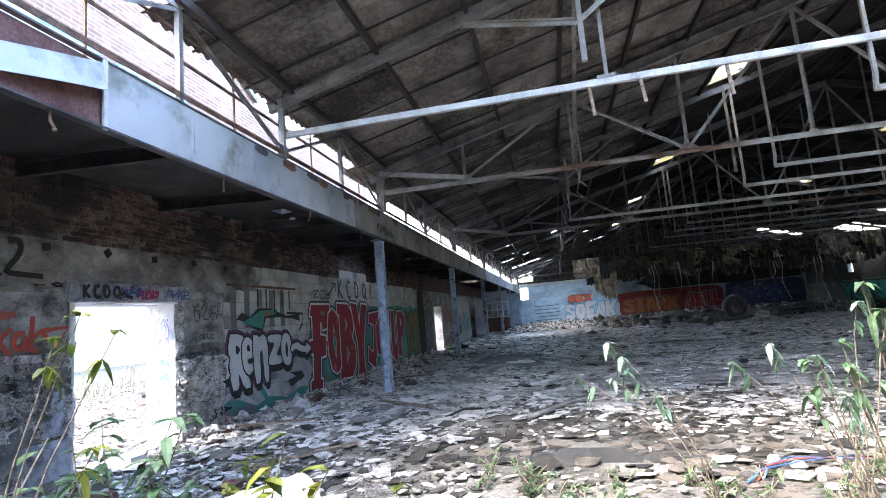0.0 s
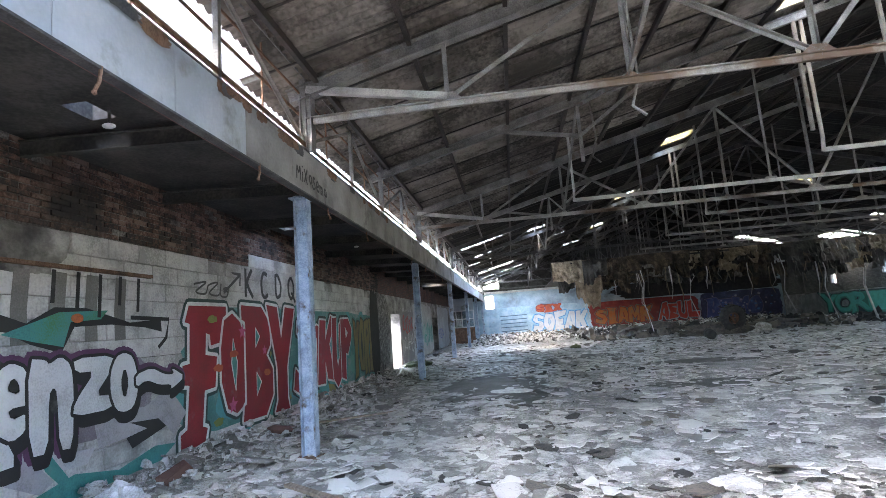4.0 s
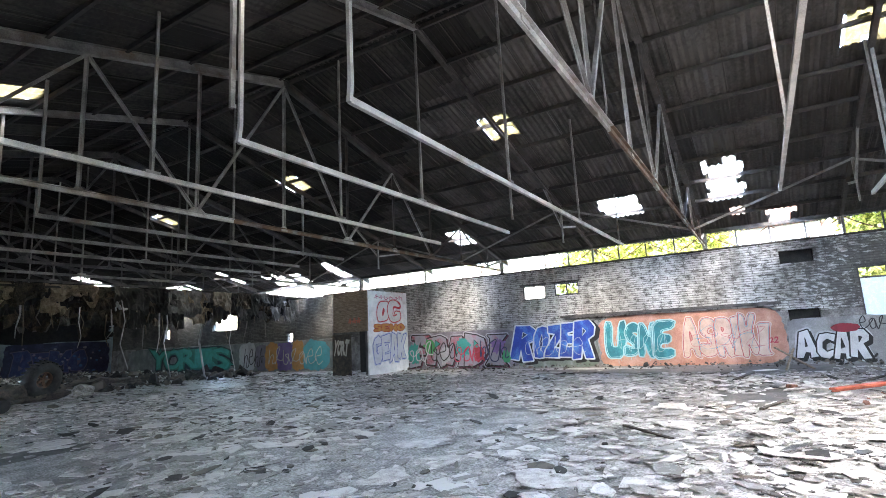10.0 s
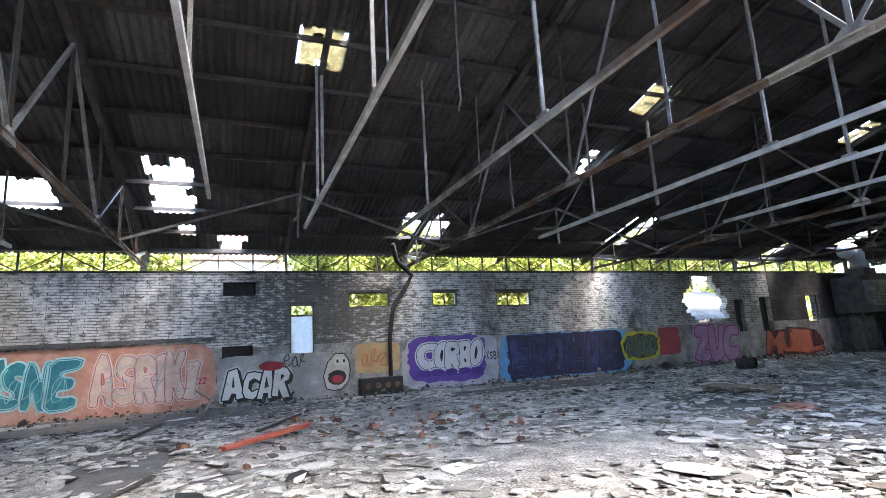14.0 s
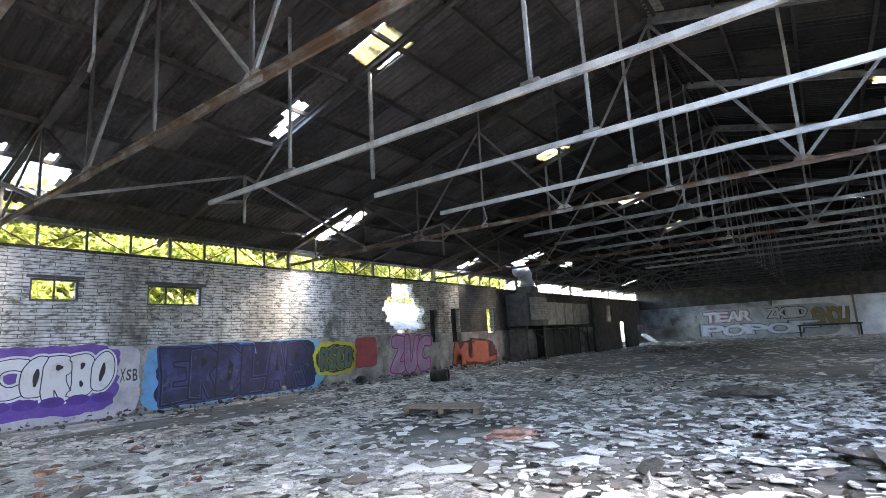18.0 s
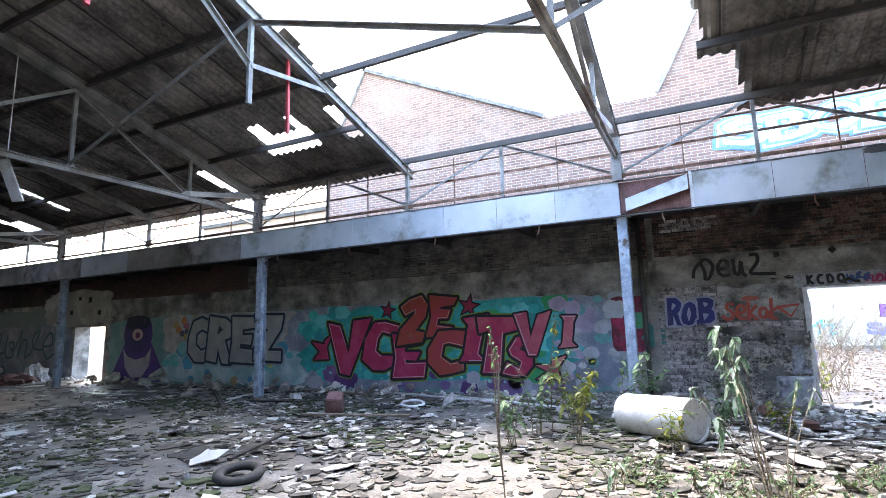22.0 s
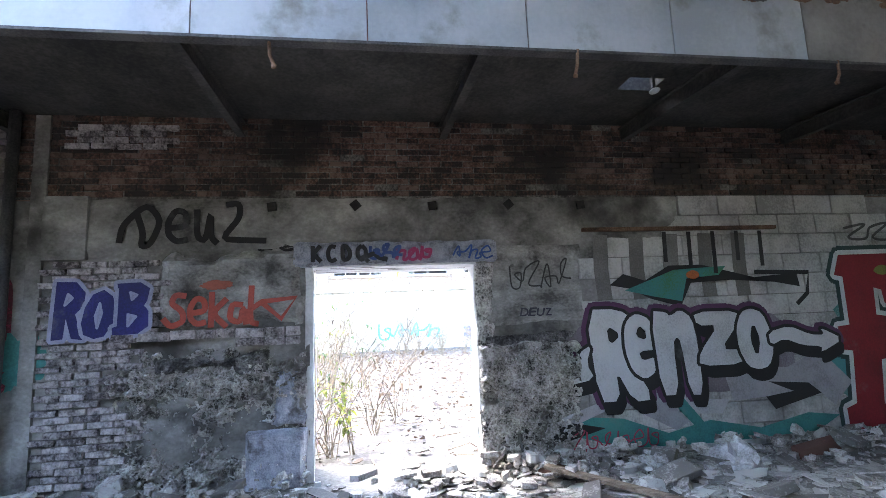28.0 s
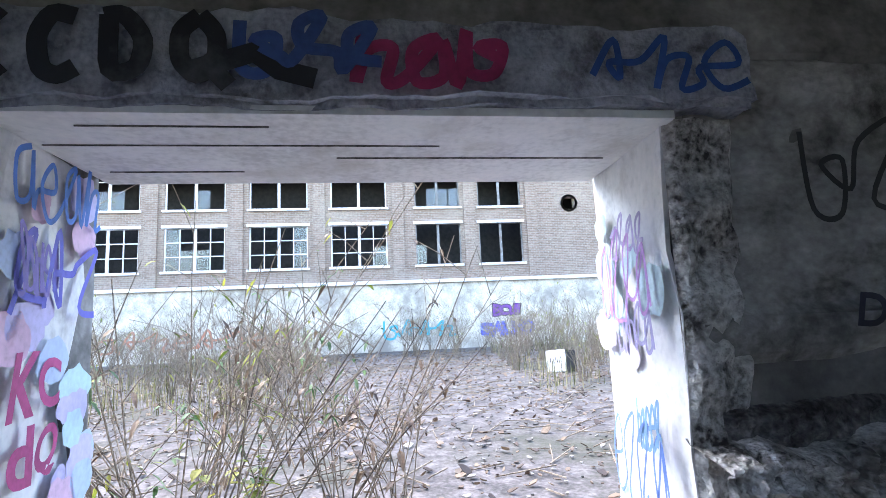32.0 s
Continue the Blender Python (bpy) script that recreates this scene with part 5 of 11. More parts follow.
def ribbon(bm, pts, w, place, n, rise=0.00012):
    """A sprayed line along (u, v) points."""
    pts = [Vector(p) for p in pts]
    last = None
    for i, p in enumerate(pts):
        d = (pts[min(i + 1, len(pts) - 1)] - pts[max(i - 1, 0)])
        d = d.normalized() if d.length > 1e-6 else Vector((1, 0))
        k = Vector((-d.y, d.x)) * (w / 2)
        row = [bm.verts.new(place(p.x + k.x, p.y + k.y, -n - rise * i)), bm.verts.new(place(p.x - k.x, p.y - k.y, -n - rise * i))]
        if last:
            bm.faces.new((last[0], last[1], row[1], row[0]))
        last = row


def piece(text, place, u0, v0, u1, v1, fill, outline=BLACK, bg=None, fill2=None, halo=None, drop=None, label="", seed=1, fat=0.04, overlap=0.14, turn=0.1, extra=(), bg_grow=0.12, n0=0.004, wob=0.1, out=0.034, spikes=0, cells=None):
    """A painted piece: backdrop, and letters each with an outline and a drop shadow."""
    r = random.Random(seed)
    ob = thing("graffiti", label, "graffiti", "", "")
    if bg:
        g = bg_grow
        part("backdrop", blob_bm(place, n0, u0 - g, v0 - g, u1 + g, v1 + g, seed), paint(*bg) if isinstance(bg[0], tuple) else paint(bg), ob)
    for i, c in enumerate(extra):
        uu = u0 + (u1 - u0) * r.random()
        vv = v0 + (v1 - v0) * r.random()
        s = r.uniform(0.15, 0.42) * (v1 - v0)
        part("splash", blob_bm(place, n0 + 0.0007 * (i % 5 + 1), uu - s, vv - s * 0.6, uu + s, vv + s * 0.6, seed + i, 0.5, 30, 2.0), paint(c), ob)
    n = len(text)
    wd = (u1 - u0) / (n - overlap * (n - 1)) if n > 1 else (u1 - u0)
    for i, ch in enumerate(text):
        a = u0 + i * wd * (1 - overlap)
        dv = 0.08 * (v1 - v0)
        cell = cells[i] if cells else (a, v0 + r.uniform(0, dv), a + wd, v1 - r.uniform(0, dv))
        wd = cell[2] - cell[0] if cells else wd
        t, sh = r.uniform(-turn, turn), r.uniform(-0.1, 0.16)
        zoff = 0.0004 * i
        kw = dict(turn=t, shear=sh, wob=wob, seed=seed + i)
        lt = part("letter", glyph_bm(ch, fat, place, n0 + 0.014 + zoff, cell, **kw), paint(fill, fill2), ob)
        part("outline", glyph_bm(ch, fat + out, place, n0 + 0.0095 + zoff, cell, **kw), paint(outline), lt)
        glow = tuple(min(0.75, 1.35 * v + 0.012) for v in (fill2 or fill))
        part("gleam", glyph_bm(ch, max(fat - 0.04, -0.008), place, n0 + 0.0165 + zoff, cell, push=(-0.012 * (v1 - v0), 0.014 * (v1 - v0)), **kw), paint(glow), lt)
        for e in range(spikes):
            a0 = r.choice((-0.5, 0.5, 1.57, -1.57, 2.6, 3.6)) + r.uniform(-0.3, 0.3)
            cu, cv = (cell[0] + cell[2]) / 2, (cell[1] + cell[3]) / 2
            ru, rv = wd * 0.42, (v1 - v0) * 0.42
            for k, (g, nn, colr, nm) in enumerate(((1.0, 0.0137, fill, "spike"), (1.22, 0.0092, outline, "spike_edge"))):
                bm = bm_new()
                bu, bv = cu + ru * math.cos(a0), cv + rv * math.sin(a0)
                tw = 0.13 * (v1 - v0) * g
                vs = [bm.verts.new(place(bu + du, max(0.02, bv + dv_), -(n0 + nn + zoff))) for du, dv_ in
                      ((-tw * math.sin(a0) - 0.1 * ru * math.cos(a0), tw * math.cos(a0)), (tw * math.sin(a0) - 0.1 * ru * math.cos(a0), -tw * math.cos(a0)), (g * 0.75 * ru * math.cos(a0 + 0.25), g * 0.4 * rv * math.sin(a0 + 0.25)))]
                bm.faces.new(vs)
                part(nm, bm, paint(colr, fill2) if nm == "spike" else paint(colr), lt)
        if drop:
            part("shadow", glyph_bm(ch, fat + out, place, n0 + 0.0065 + zoff, cell, push=(0.05 * (v1 - v0), -0.06 * (v1 - v0)), **kw), paint(drop), lt)
        if halo:
            part("halo", glyph_bm(ch, fat + out * 2.1, place, n0 + 0.0055 + zoff, cell, **kw), paint(halo), lt)
    return ob


def tag(text, place, u0, v0, u1, v1, colour, label, seed=1, fat=0.012, turn=0.12, n=0.018):
    """A quick sprayed tag of thin letters."""
    r = random.Random(seed)
    ob = thing("spray_tag", label, "graffiti tag")
    k = len(text)
    wd = (u1 - u0) / k
    for i, ch in enumerate(text):
        cell = (u0 + i * wd, v0 + r.uniform(0, 0.1) * (v1 - v0), u0 + (i + 0.94) * wd, v1 - r.uniform(0, 0.14) * (v1 - v0))
        part("letter", glyph_bm(ch, fat, place, n, cell, turn=r.uniform(-turn, turn), shear=0.12, wob=0.04, seed=seed + i), paint(colour), ob)
    return ob


def scribble(place, u0, v0, u1, v1, colour, label, seed=1, w=0.025, loops=5, n=0.018):
    """An unreadable sprayed scrawl, like quick handwriting."""
    r = random.Random(seed)
    shapes = ("0,.15 .25,1 .45,.1 .2,.45 .75,.5", "0,.9 .1,.1 .55,.05 .6,.6 .25,.55 .7,.3", ".1,.1 .5,.95 .15,.8 .2,.35 .8,.25", "0,.4 .6,.5 .4,.9 .05,.5 .35,.0 .85,.2",
              ".2,1 .15,0 .3,.55 .65,.6 .6,0 .9,.1", ".0,.7 .7,.95 .15,.1 .8,.0", ".5,.8 .1,.6 .2,.05 .6,.15 .55,.75 .8,.0")
    ctrl, step = [], (u1 - u0) / loops
    for i in range(loops):
        low, high = r.uniform(0, 0.15), r.uniform(0.75, 1.0)
        for xy in shapes[r.randrange(len(shapes))].split():
            a, b = (float(q) for q in xy.split(","))
            b = low + (high - low) * b
            ctrl.append(Vector((u0 + step * (i + 1.15 * a + 0.15 * b) + r.uniform(-0.05, 0.05) * step, v0 + (v1 - v0) * b, 0)))
    count = len(ctrl)
    pts = []
    for i in range(count - 1):
        p0, p1, p2, p3 = ctrl[max(0, i - 1)], ctrl[i], ctrl[i + 1], ctrl[min(count - 1, i + 2)]
        for q in range(6):
            f = q / 6
            c = 0.5 * (2 * p1 + (p2 - p0) * f + (2 * p0 - 5 * p1 + 4 * p2 - p3) * f * f + (3 * p1 - p0 - 3 * p2 + p3) * f ** 3)
            pts.append((c.x, c.y))
    bm = bm_new()
    ribbon(bm, pts, w, place, n)
    ob = tagged(part("spray_tag", bm, paint(colour)), label, "graffiti tag")
    return ob


def patch(name, place, u0, v0, u1, v1, mat, label, seed=1, n=0.003, rough=0.04, square=9.0):
    return tagged(part(name, blob_bm(place, n, u0, v0, u1, v1, seed, rough, 60, square), mat), label, "painted patch", "", "structure")


def poly(place, n, pts):
    """A flat painted polygon on a wall."""
    bm = bm_new()
    bm.faces.new([bm.verts.new(place(u, v, -n)) for u, v in pts])
    bm.normal_update()
    bmesh.ops.triangulate(bm, faces=bm.faces[:])
    return bm


# block letters: outlines on a unit square, the outer edge first, then the counters
BLOCK = {
    "X": "0,1 .36,1 .5,.68 .64,1 1,1 .68,.5 1,0 .64,0 .5,.32 .36,0 0,0 .32,.5",
    "G": "1,.9 .6,1 .2,.92 .02,.6 .06,.24 .34,0 .72,0 1,.14 1,.52 .56,.52 .58,.36 .72,.36 .7,.26 .5,.24 .38,.4 .38,.62 .56,.74 .96,.64",
         "F": ".1,1 .95,1 .98,.72 .6,.7 .58,.78 .48,.78 .48,.62 .74,.6 .74,.38 .48,.36 .46,.12 .58,.1 .54,0 .06,-.04 .04,.1 .16,.12 .18,.42 .03,.44 .02,.57 .16,.58 .14,.86 .04,.88",
         "O": ".5,1 .8,.92 .97,.62 .96,.3 .78,.05 .5,0 .2,.06 .04,.34 .05,.68 .22,.94|.5,.74 .6,.5 .5,.24 .4,.5",
         "B": "0,1 .62,1 .9,.86 .9,.64 .76,.54 .97,.42 .97,.16 .72,0 0,0 .02,.12 .1,.14 .1,.86 0,.88|.42,.8 .55,.72 .42,.62|.42,.4 .58,.3 .42,.18",
         "Y": "0,1 .36,1 .5,.68 .64,1 1,1 .7,.42 .7,.1 .78,0 .26,0 .34,.1 .34,.42",
         "J": ".1,1 1,1 .96,.8 .76,.8 .74,.2 .56,-.02 .24,-.04 0,.16 .06,.36 .3,.3 .46,.26 .46,.8 .12,.8",
         "K": "0,1 .36,1 .36,.66 .66,1 1,.98 .64,.54 1,0 .62,0 .36,.36 .38,0 0,.02",
         "U": "0,1 .34,1 .36,.36 .5,.26 .62,.36 .62,1 .97,1 .96,.26 .76,.02 .5,-.04 .2,.04 .02,.28",
         "P": "0,1 .62,1 .95,.84 .95,.56 .66,.4 .38,.4 .4,0 .02,.04|.4,.78 .58,.7 .4,.6",
         "R": "0,1 .62,1 .93,.84 .9,.6 .66,.48 1,0 .62,-.02 .38,.34 .38,0 0,.02|.38,.8 .56,.72 .38,.62",
         "V": "0,1 .36,1 .52,.4 .66,1 1,1 .68,0 .36,0",
         "I": ".1,1 .9,1 .78,.8 .75,.15 .95,0 .1,0 .25,.18 .22,.82",
         "C": "1,.9 .6,1 .2,.92 .02,.6 .06,.24 .34,0 .72,0 1,.14 .94,.36 .6,.26 .4,.4 .38,.62 .56,.74 .96,.64",
         "E": "0,1 .96,1 .92,.76 .4,.74 .42,.62 .8,.6 .78,.38 .4,.38 .4,.26 1,.26 .96,0 .04,-.02 .1,.5",
         "Z": "0,1 1,1 .96,.74 .5,.28 1,.26 .96,0 0,0 .02,.24 .5,.72 .04,.74",
         "2": "0,.74 .24,.98 .7,1 .97,.8 .9,.56 .56,.3 1,.26 .92,0 0,0 .04,.26 .52,.62 .5,.74 .22,.62",
         "T": "0,1 1,1 .97,.76 .68,.74 .7,0 .3,.02 .34,.74 .04,.74",
         "S": ".95,.84 .6,1 .2,.94 .04,.7 .2,.5 .6,.4 .56,.28 .1,.34 .02,.1 .4,-.02 .8,.04 .98,.3 .86,.54 .44,.64 .5,.74 .9,.66",
         "A": ".3,1 .7,1 1,0 .66,0 .6,.2 .4,.2 .34,0 0,0|.5,.72 .57,.4 .43,.4",
         "N": "0,1 .34,1 .64,.5 .64,1 1,1 1,0 .66,0 .36,.48 .36,0 0,0",
         "M": "0,0 0,1 .3,1 .5,.6 .7,1 1,1 1,0 .68,0 .66,.5 .5,.24 .34,.5 .32,0",
         "D": "0,1 .5,1 .9,.8 .98,.4 .8,.1 .5,0 0,0|.4,.74 .58,.6 .56,.36 .4,.28",
         "L": "0,1 .38,1 .38,.28 1,.28 .96,0 0,0",
         "e": ".5,1 .85,.9 1,.6 .96,.42 .4,.38 .5,.26 .9,.3 .86,.06 .5,-.04 .16,.08 0,.4 .06,.76 .22,.94|.4,.66 .52,.8 .66,.7 .66,.6",
         "n": "0,1 .36,.98 .42,.9 .68,1 .92,.9 1,.6 .96,0 .66,0 .62,.62 .52,.68 .42,.58 .4,.02 .04,0",
         "~": "0,.75 .3,.95 .55,.62 .74,.62 .7,.85 1,.45 .66,.05 .7,.28 .45,.3 .2,.55 0,.35",
         "<": "1,1 .62,.8 .7,.6 0,.62 .5,.36 .2,0 1,.1 .8,.5"}


def loops_of(ch, cell, seed=0, jit=0.03, shear=0.0, turn=0.0, curve=0):
    """A block letter's outlines in a cell (u0, v0, u1, v1), each corner a little off, with corners rounded curve times."""
    r = random.Random(seed)
    u0, v0, u1, v1 = cell
    cu, cv, c, q = (u0 + u1) / 2, (v0 + v1) / 2, math.cos(turn), math.sin(turn)
    out = []
    for text in BLOCK[ch].split("|"):
        pts = [tuple(float(a) for a in p.split(",")) for p in text.split()]
        pts = [(a + r.uniform(-jit, jit), b + r.uniform(-jit, jit)) for a, b in pts]
        for _ in range(curve):
            pts = [(p[0] * f + w[0] * (1 - f), p[1] * f + w[1] * (1 - f)) for p, w in zip(pts, pts[1:] + pts[:1]) for f in (0.78, 0.22)]
        pts = [((a - 0.5) * (u1 - u0) + shear * (b - 0.5) * (v1 - v0), (b - 0.5) * (v1 - v0)) for a, b in pts]
        out.append([(cu + a * c - b * q, max(0.03, cv + a * q + b * c)) for a, b in pts])
    return out


def grown(loop, d):
    """The loop moved outwards by d at each corner."""
    area = sum(a[0] * b[1] - b[0] * a[1] for a, b in zip(loop, loop[1:] + loop[:1]))
    sign = 1 if area > 0 else -1
    out = []
    for a, b, c in zip(loop[-1:] + loop[:-1], loop, loop[1:] + loop[:1]):
        e1, e2 = Vector((b[0] - a[0], b[1] - a[1])), Vector((c[0] - b[0], c[1] - b[1]))
        if e1.length < 1e-6 or e2.length < 1e-6:
            out.append(b)
            continue
        n1, n2 = Vector((e1.y, -e1.x)).normalized() * sign, Vector((e2.y, -e2.x)).normalized() * sign
        k = n1 + n2
        k = k / max(0.55, k.length_squared / 2) if k.length > 1e-6 else n1
        out.append((b[0] + k.x * d, max(0.025, b[1] + k.y * d)))
    return out


def edged(loop, d, place, n):
    """A loop with a band of width d around it: the filled shape, a strip along each side and a round at each corner."""
    bm = poly(place, n, loop)
    for k, (a, b) in enumerate(zip(loop, loop[1:] + loop[:1])):
        h = n + 0.00003 * (k + 1)
        way = Vector((b[0] - a[0], b[1] - a[1]))
        if way.length > 1e-6:
            side = Vector((-way.y, way.x)).normalized() * d
            bm.faces.new([bm.verts.new(place(p[0] + e * side.x, max(0.022, p[1] + e * side.y), -h)) for p, e in ((a, 1), (b, 1), (b, -1), (a, -1))])
        bm.faces.new([bm.verts.new(place(b[0] + d * math.cos(q * math.pi / 3), max(0.022, b[1] + d * math.sin(q * math.pi / 3)), -h - 0.000015)) for q in range(6)])
    return bm


def block_piece(text, place, cells, fill, label, fill2=None, edge=BLACK, edge_w=0.05, rim=None, rim_w=0.1, shadow=None, shift=(0.05, -0.05), key=None, key_w=0.015, hollow=None,
                seed=1, jit=0.03, shear=0.06, turn=0.05, curve=0, n0=0.006, drips=0):
    """A painted piece of block letters: each letter with its edge, rim, drop shadow, counters and an inner key line."""
    r = random.Random(seed)
    ob = thing("graffiti", label, "graffiti")
    for i, (ch, cell) in enumerate(zip(text, cells)):
        loops = loops_of(ch, cell, seed * 31 + i, jit, shear + r.uniform(-0.05, 0.05), r.uniform(-turn, turn), curve)
        n = n0 + 0.004 + 0.0028 * i
        outer = loops[0]
        lt = part("letter", poly(place, n + 0.0018, outer), paint(fill, fill2), ob)
        part("outline", edged(outer, edge_w, place, n), paint(edge), lt)
        if rim:
            part("rim", edged(outer, edge_w + rim_w, place, n0 + 0.00015 * i), paint(rim), lt)
        if shadow:
            part("shadow", edged([(a + shift[0], max(0.03, b + shift[1])) for a, b in outer], edge_w, place, n0 + 0.002 + 0.00015 * i), paint(shadow), lt)
        for hole in loops[1:]:
            part("counter", edged(hole, 0.012, place, n + 0.002), paint(edge), lt)
            if hollow:
                part("counter_fill", poly(place, n + 0.0026, grown(hole, -0.015)), paint(hollow), lt)
        if key:
            bm = bm_new()
            inner = grown(outer, -1.6 * key_w)
            k = len(inner)
            a0 = r.randrange(k)
            run = [inner[(a0 + q) % k] for q in range(max(4, int(k * 0.6)))]
            fine = [(a[0] + (b[0] - a[0]) * f / 3, a[1] + (b[1] - a[1]) * f / 3) for a, b in zip(run, run[1:]) for f in range(3)]
            ribbon(bm, fine, key_w, place, n + 0.0021, 0.000004)
            part("key_line", bm, paint(key), lt)
        for q in range(drips):
            u = r.uniform(cell[0], cell[2])
            bm = bm_new()
            ribbon(bm, [(u, cell[1] + 0.1), (u + 0.004, max(0.03, cell[1] - r.uniform(0.05, 0.25)))], 0.012, place, n + 0.0012)
            part("drip", bm, paint(edge), lt)
    return ob


def spatter(place, box_, colours, count, seed, n=0.005, lo=0.04, hi=0.14, label="soft dots of spray paint"):
    """Loose sprayed dots of several colours around a piece."""
    r = random.Random(seed)
    ob = thing("graffiti", label, "graffiti")
    for i in range(count):
        u, v, w = r.uniform(box_[0], box_[2]), r.uniform(box_[1], box_[3]), r.uniform(lo, hi)
        part("paint_dot", blob_bm(place, n + 0.0004 * (i % 7), u - w, v - w * 0.8, u + w, v + w * 0.8, seed + i, 0.25, 18, 2.0), paint(colours[i % len(colours)]), ob)
    return ob


def spread(text, u0, v0, u1, v1, overlap=0.12):
    """Even cells for the letters of a word."""
    wd = (u1 - u0) / (len(text) - overlap * (len(text) - 1))
    return [(u0 + i * wd * (1 - overlap), v0, u0 + i * wd * (1 - overlap) + wd, v1) for i in range(len(text))]


# west wall, from the south end northwards
patch("paint_patch", west, -15.0, 0.02, 1.9, 2.12, paint((0.16, 0.3, 0.32), (0.3, 0.36, 0.4)), "blue-green paint ground on the aisle wall", 3)
patch("paint_patch", west, -6.9, 0.12, 2.0, 2.2, paint((0.22, 0.26, 0.36), (0.44, 0.48, 0.54)), "pale blue-white paint ground around pink lettering", 36, 0.0038, 0.07, 7)
patch("paint_patch", west, -6.3, 0.3, 1.0, 2.1, paint((0.01, 0.36, 0.36), (0.1, 0.62, 0.66)), "turquoise paint cloud behind pink lettering", 34, 0.0045, 0.16, 5)
GRASS, HOT, EMBER = (0.16, 0.3, 0.05), (0.5, 0.028, 0.11), (0.42, 0.07, 0.05)
spatter(west, (-6.2, 0.25, 0.9, 2.15), ((0.01, 0.45, 0.44), (0.03, 0.36, 0.14), (0.05, 0.55, 0.52), (0.02, 0.36, 0.42), (0.1, 0.6, 0.6)), 60, 640, 0.0052, 0.08, 0.3, "turquoise and green spray clouds around pink lettering")
spatter(west, (-6.0, 0.12, 0.8, 0.45), ((0.2, 0.12, 0.3), (0.4, 0.42, 0.5), (0.12, 0.05, 0.2)), 26, 641, 0.0056, 0.1, 0.3, "violet and white spray clouds under pink lettering")
spatter(west, (-6.0, 0.3, 0.6, 0.62), ((0.2, 0.62, 0.64), (0.3, 0.66, 0.68)), 26, 642, 0.0085, 0.02, 0.07, "pale turquoise paint dots under pink lettering")
block_piece("VCE", west, [(-5.6, 0.44, -4.2, 1.72), (-4.35, 0.47, -3.3, 1.71), (-3.5, 0.41, -2.55, 1.38)], HOT, "bright pink graffiti lettering on a turquoise ground", (0.6, 0.08, 0.2), BLACK, 0.06, GRASS, 0.03, None, key=(0.6, 0.5, 0.55), seed=11, jit=0.07, shear=0.14, n0=0.012)
block_piece("2EC", west, [(-3.26, 1.16, -2.5, 2.29), (-2.47, 1.33, -1.74, 2.26), (-2.52, 0.42, -1.48, 1.5)], EMBER, "orange-red graffiti lettering on a turquoise ground", HOT, BLACK, 0.06, GRASS, 0.03, None, key=(0.55, 0.4, 0.35), seed=12, jit=0.06, shear=0.16, n0=0.02)
block_piece("ITS", west, [(-1.68, 0.7, -0.96, 1.74), (-1.28, 0.46, -0.3, 1.76), (-0.55, 0.41, 0.12, 1.3)], HOT, "pink and red graffiti lettering on a turquoise ground", (0.55, 0.12, 0.16), BLACK, 0.06, GRASS, 0.03, None, key=(0.6, 0.5, 0.55), seed=13, jit=0.06, shear=0.2, n0=0.028)
block_piece("V<I", west, [(-0.32, 0.92, 0.5, 1.78), (0.08, 0.36, 0.72, 0.86), (0.66, 1.06, 1.08, 1.68)], (0.56, 0.1, 0.16), "pink graffiti letter ends among white paint", (0.6, 0.2, 0.24), BLACK, 0.04, None, 0.03, None, key=(0.6, 0.5, 0.55), seed=14, jit=0.07, shear=0.1, n0=0.036)
block_piece("<", west, [(-6.08, 0.72, -5.4, 1.46)], HOT, "pink arrow tip of graffiti lettering", (0.6, 0.08, 0.2), BLACK, 0.05, GRASS, 0.02, seed=15, jit=0.06, n0=0.0115)
spatter(west, (0.6, 0.2, 1.9, 2.05), ((0.5, 0.52, 0.58), (0.36, 0.42, 0.5), (0.42, 0.36, 0.5), (0.14, 0.4, 0.42)), 34, 643, 0.0058, 0.08, 0.26, "white and violet spray clouds on the wall")
for cu, cv, rad in ((-3.62, 1.98, 0.27), (-1.4, 2.0, 0.33)):  # stars between the letters
    ob = thing("graffiti", "small painted maroon star with a black edge", "graffiti")
    for nm, rr_, nn, colr in (("star_shape", rad * 0.72, 0.026, (0.3, 0.02, 0.06)), ("star_edge", rad, 0.022, BLACK)):
        bm = bm_new()
        mid = bm.verts.new(west(cu, cv, -nn))
        ring = [bm.verts.new(west(cu + rr_ * (1 if q % 2 == 0 else 0.42) * math.sin(q * math.pi / 5 + 0.2), cv + rr_ * (1 if q % 2 == 0 else 0.42) * math.cos(q * math.pi / 5 + 0.2), -nn)) for q in range(10)]
        for q in range(10):
            bm.faces.new((mid, ring[q], ring[(q + 1) % 10]))
        part(nm, bm, paint(colr), ob)
patch("paint_patch", west, -12.2, 0.95, -6.25, 2.12, paint((0.4, 0.37, 0.36), (0.62, 0.6, 0.6)), "pale cream paint ground behind grey lettering", 141, 0.0036, 0.06)
patch("paint_patch", west, -12.0, 0.08, -6.3, 1.02, paint((0.3, 0.5, 0.55), (0.58, 0.68, 0.72)), "pale turquoise paint ground low on the wall", 142, 0.0044, 0.08)
patch("paint_patch", west, -23.2, 0.2, -17.3, 2.0, paint((0.16, 0.17, 0.22), (0.34, 0.35, 0.4)), "dull lilac-grey paint ground on the wall", 143, 0.0036, 0.08)
patch("pale_brick_patch", west, -19.2, 1.95, -14.9, 3.2, paint((0.3, 0.28, 0.25), (0.5, 0.47, 0.43)), "pale limewash over the brick round the doorway", 144, 0.006, 0.2, 5)
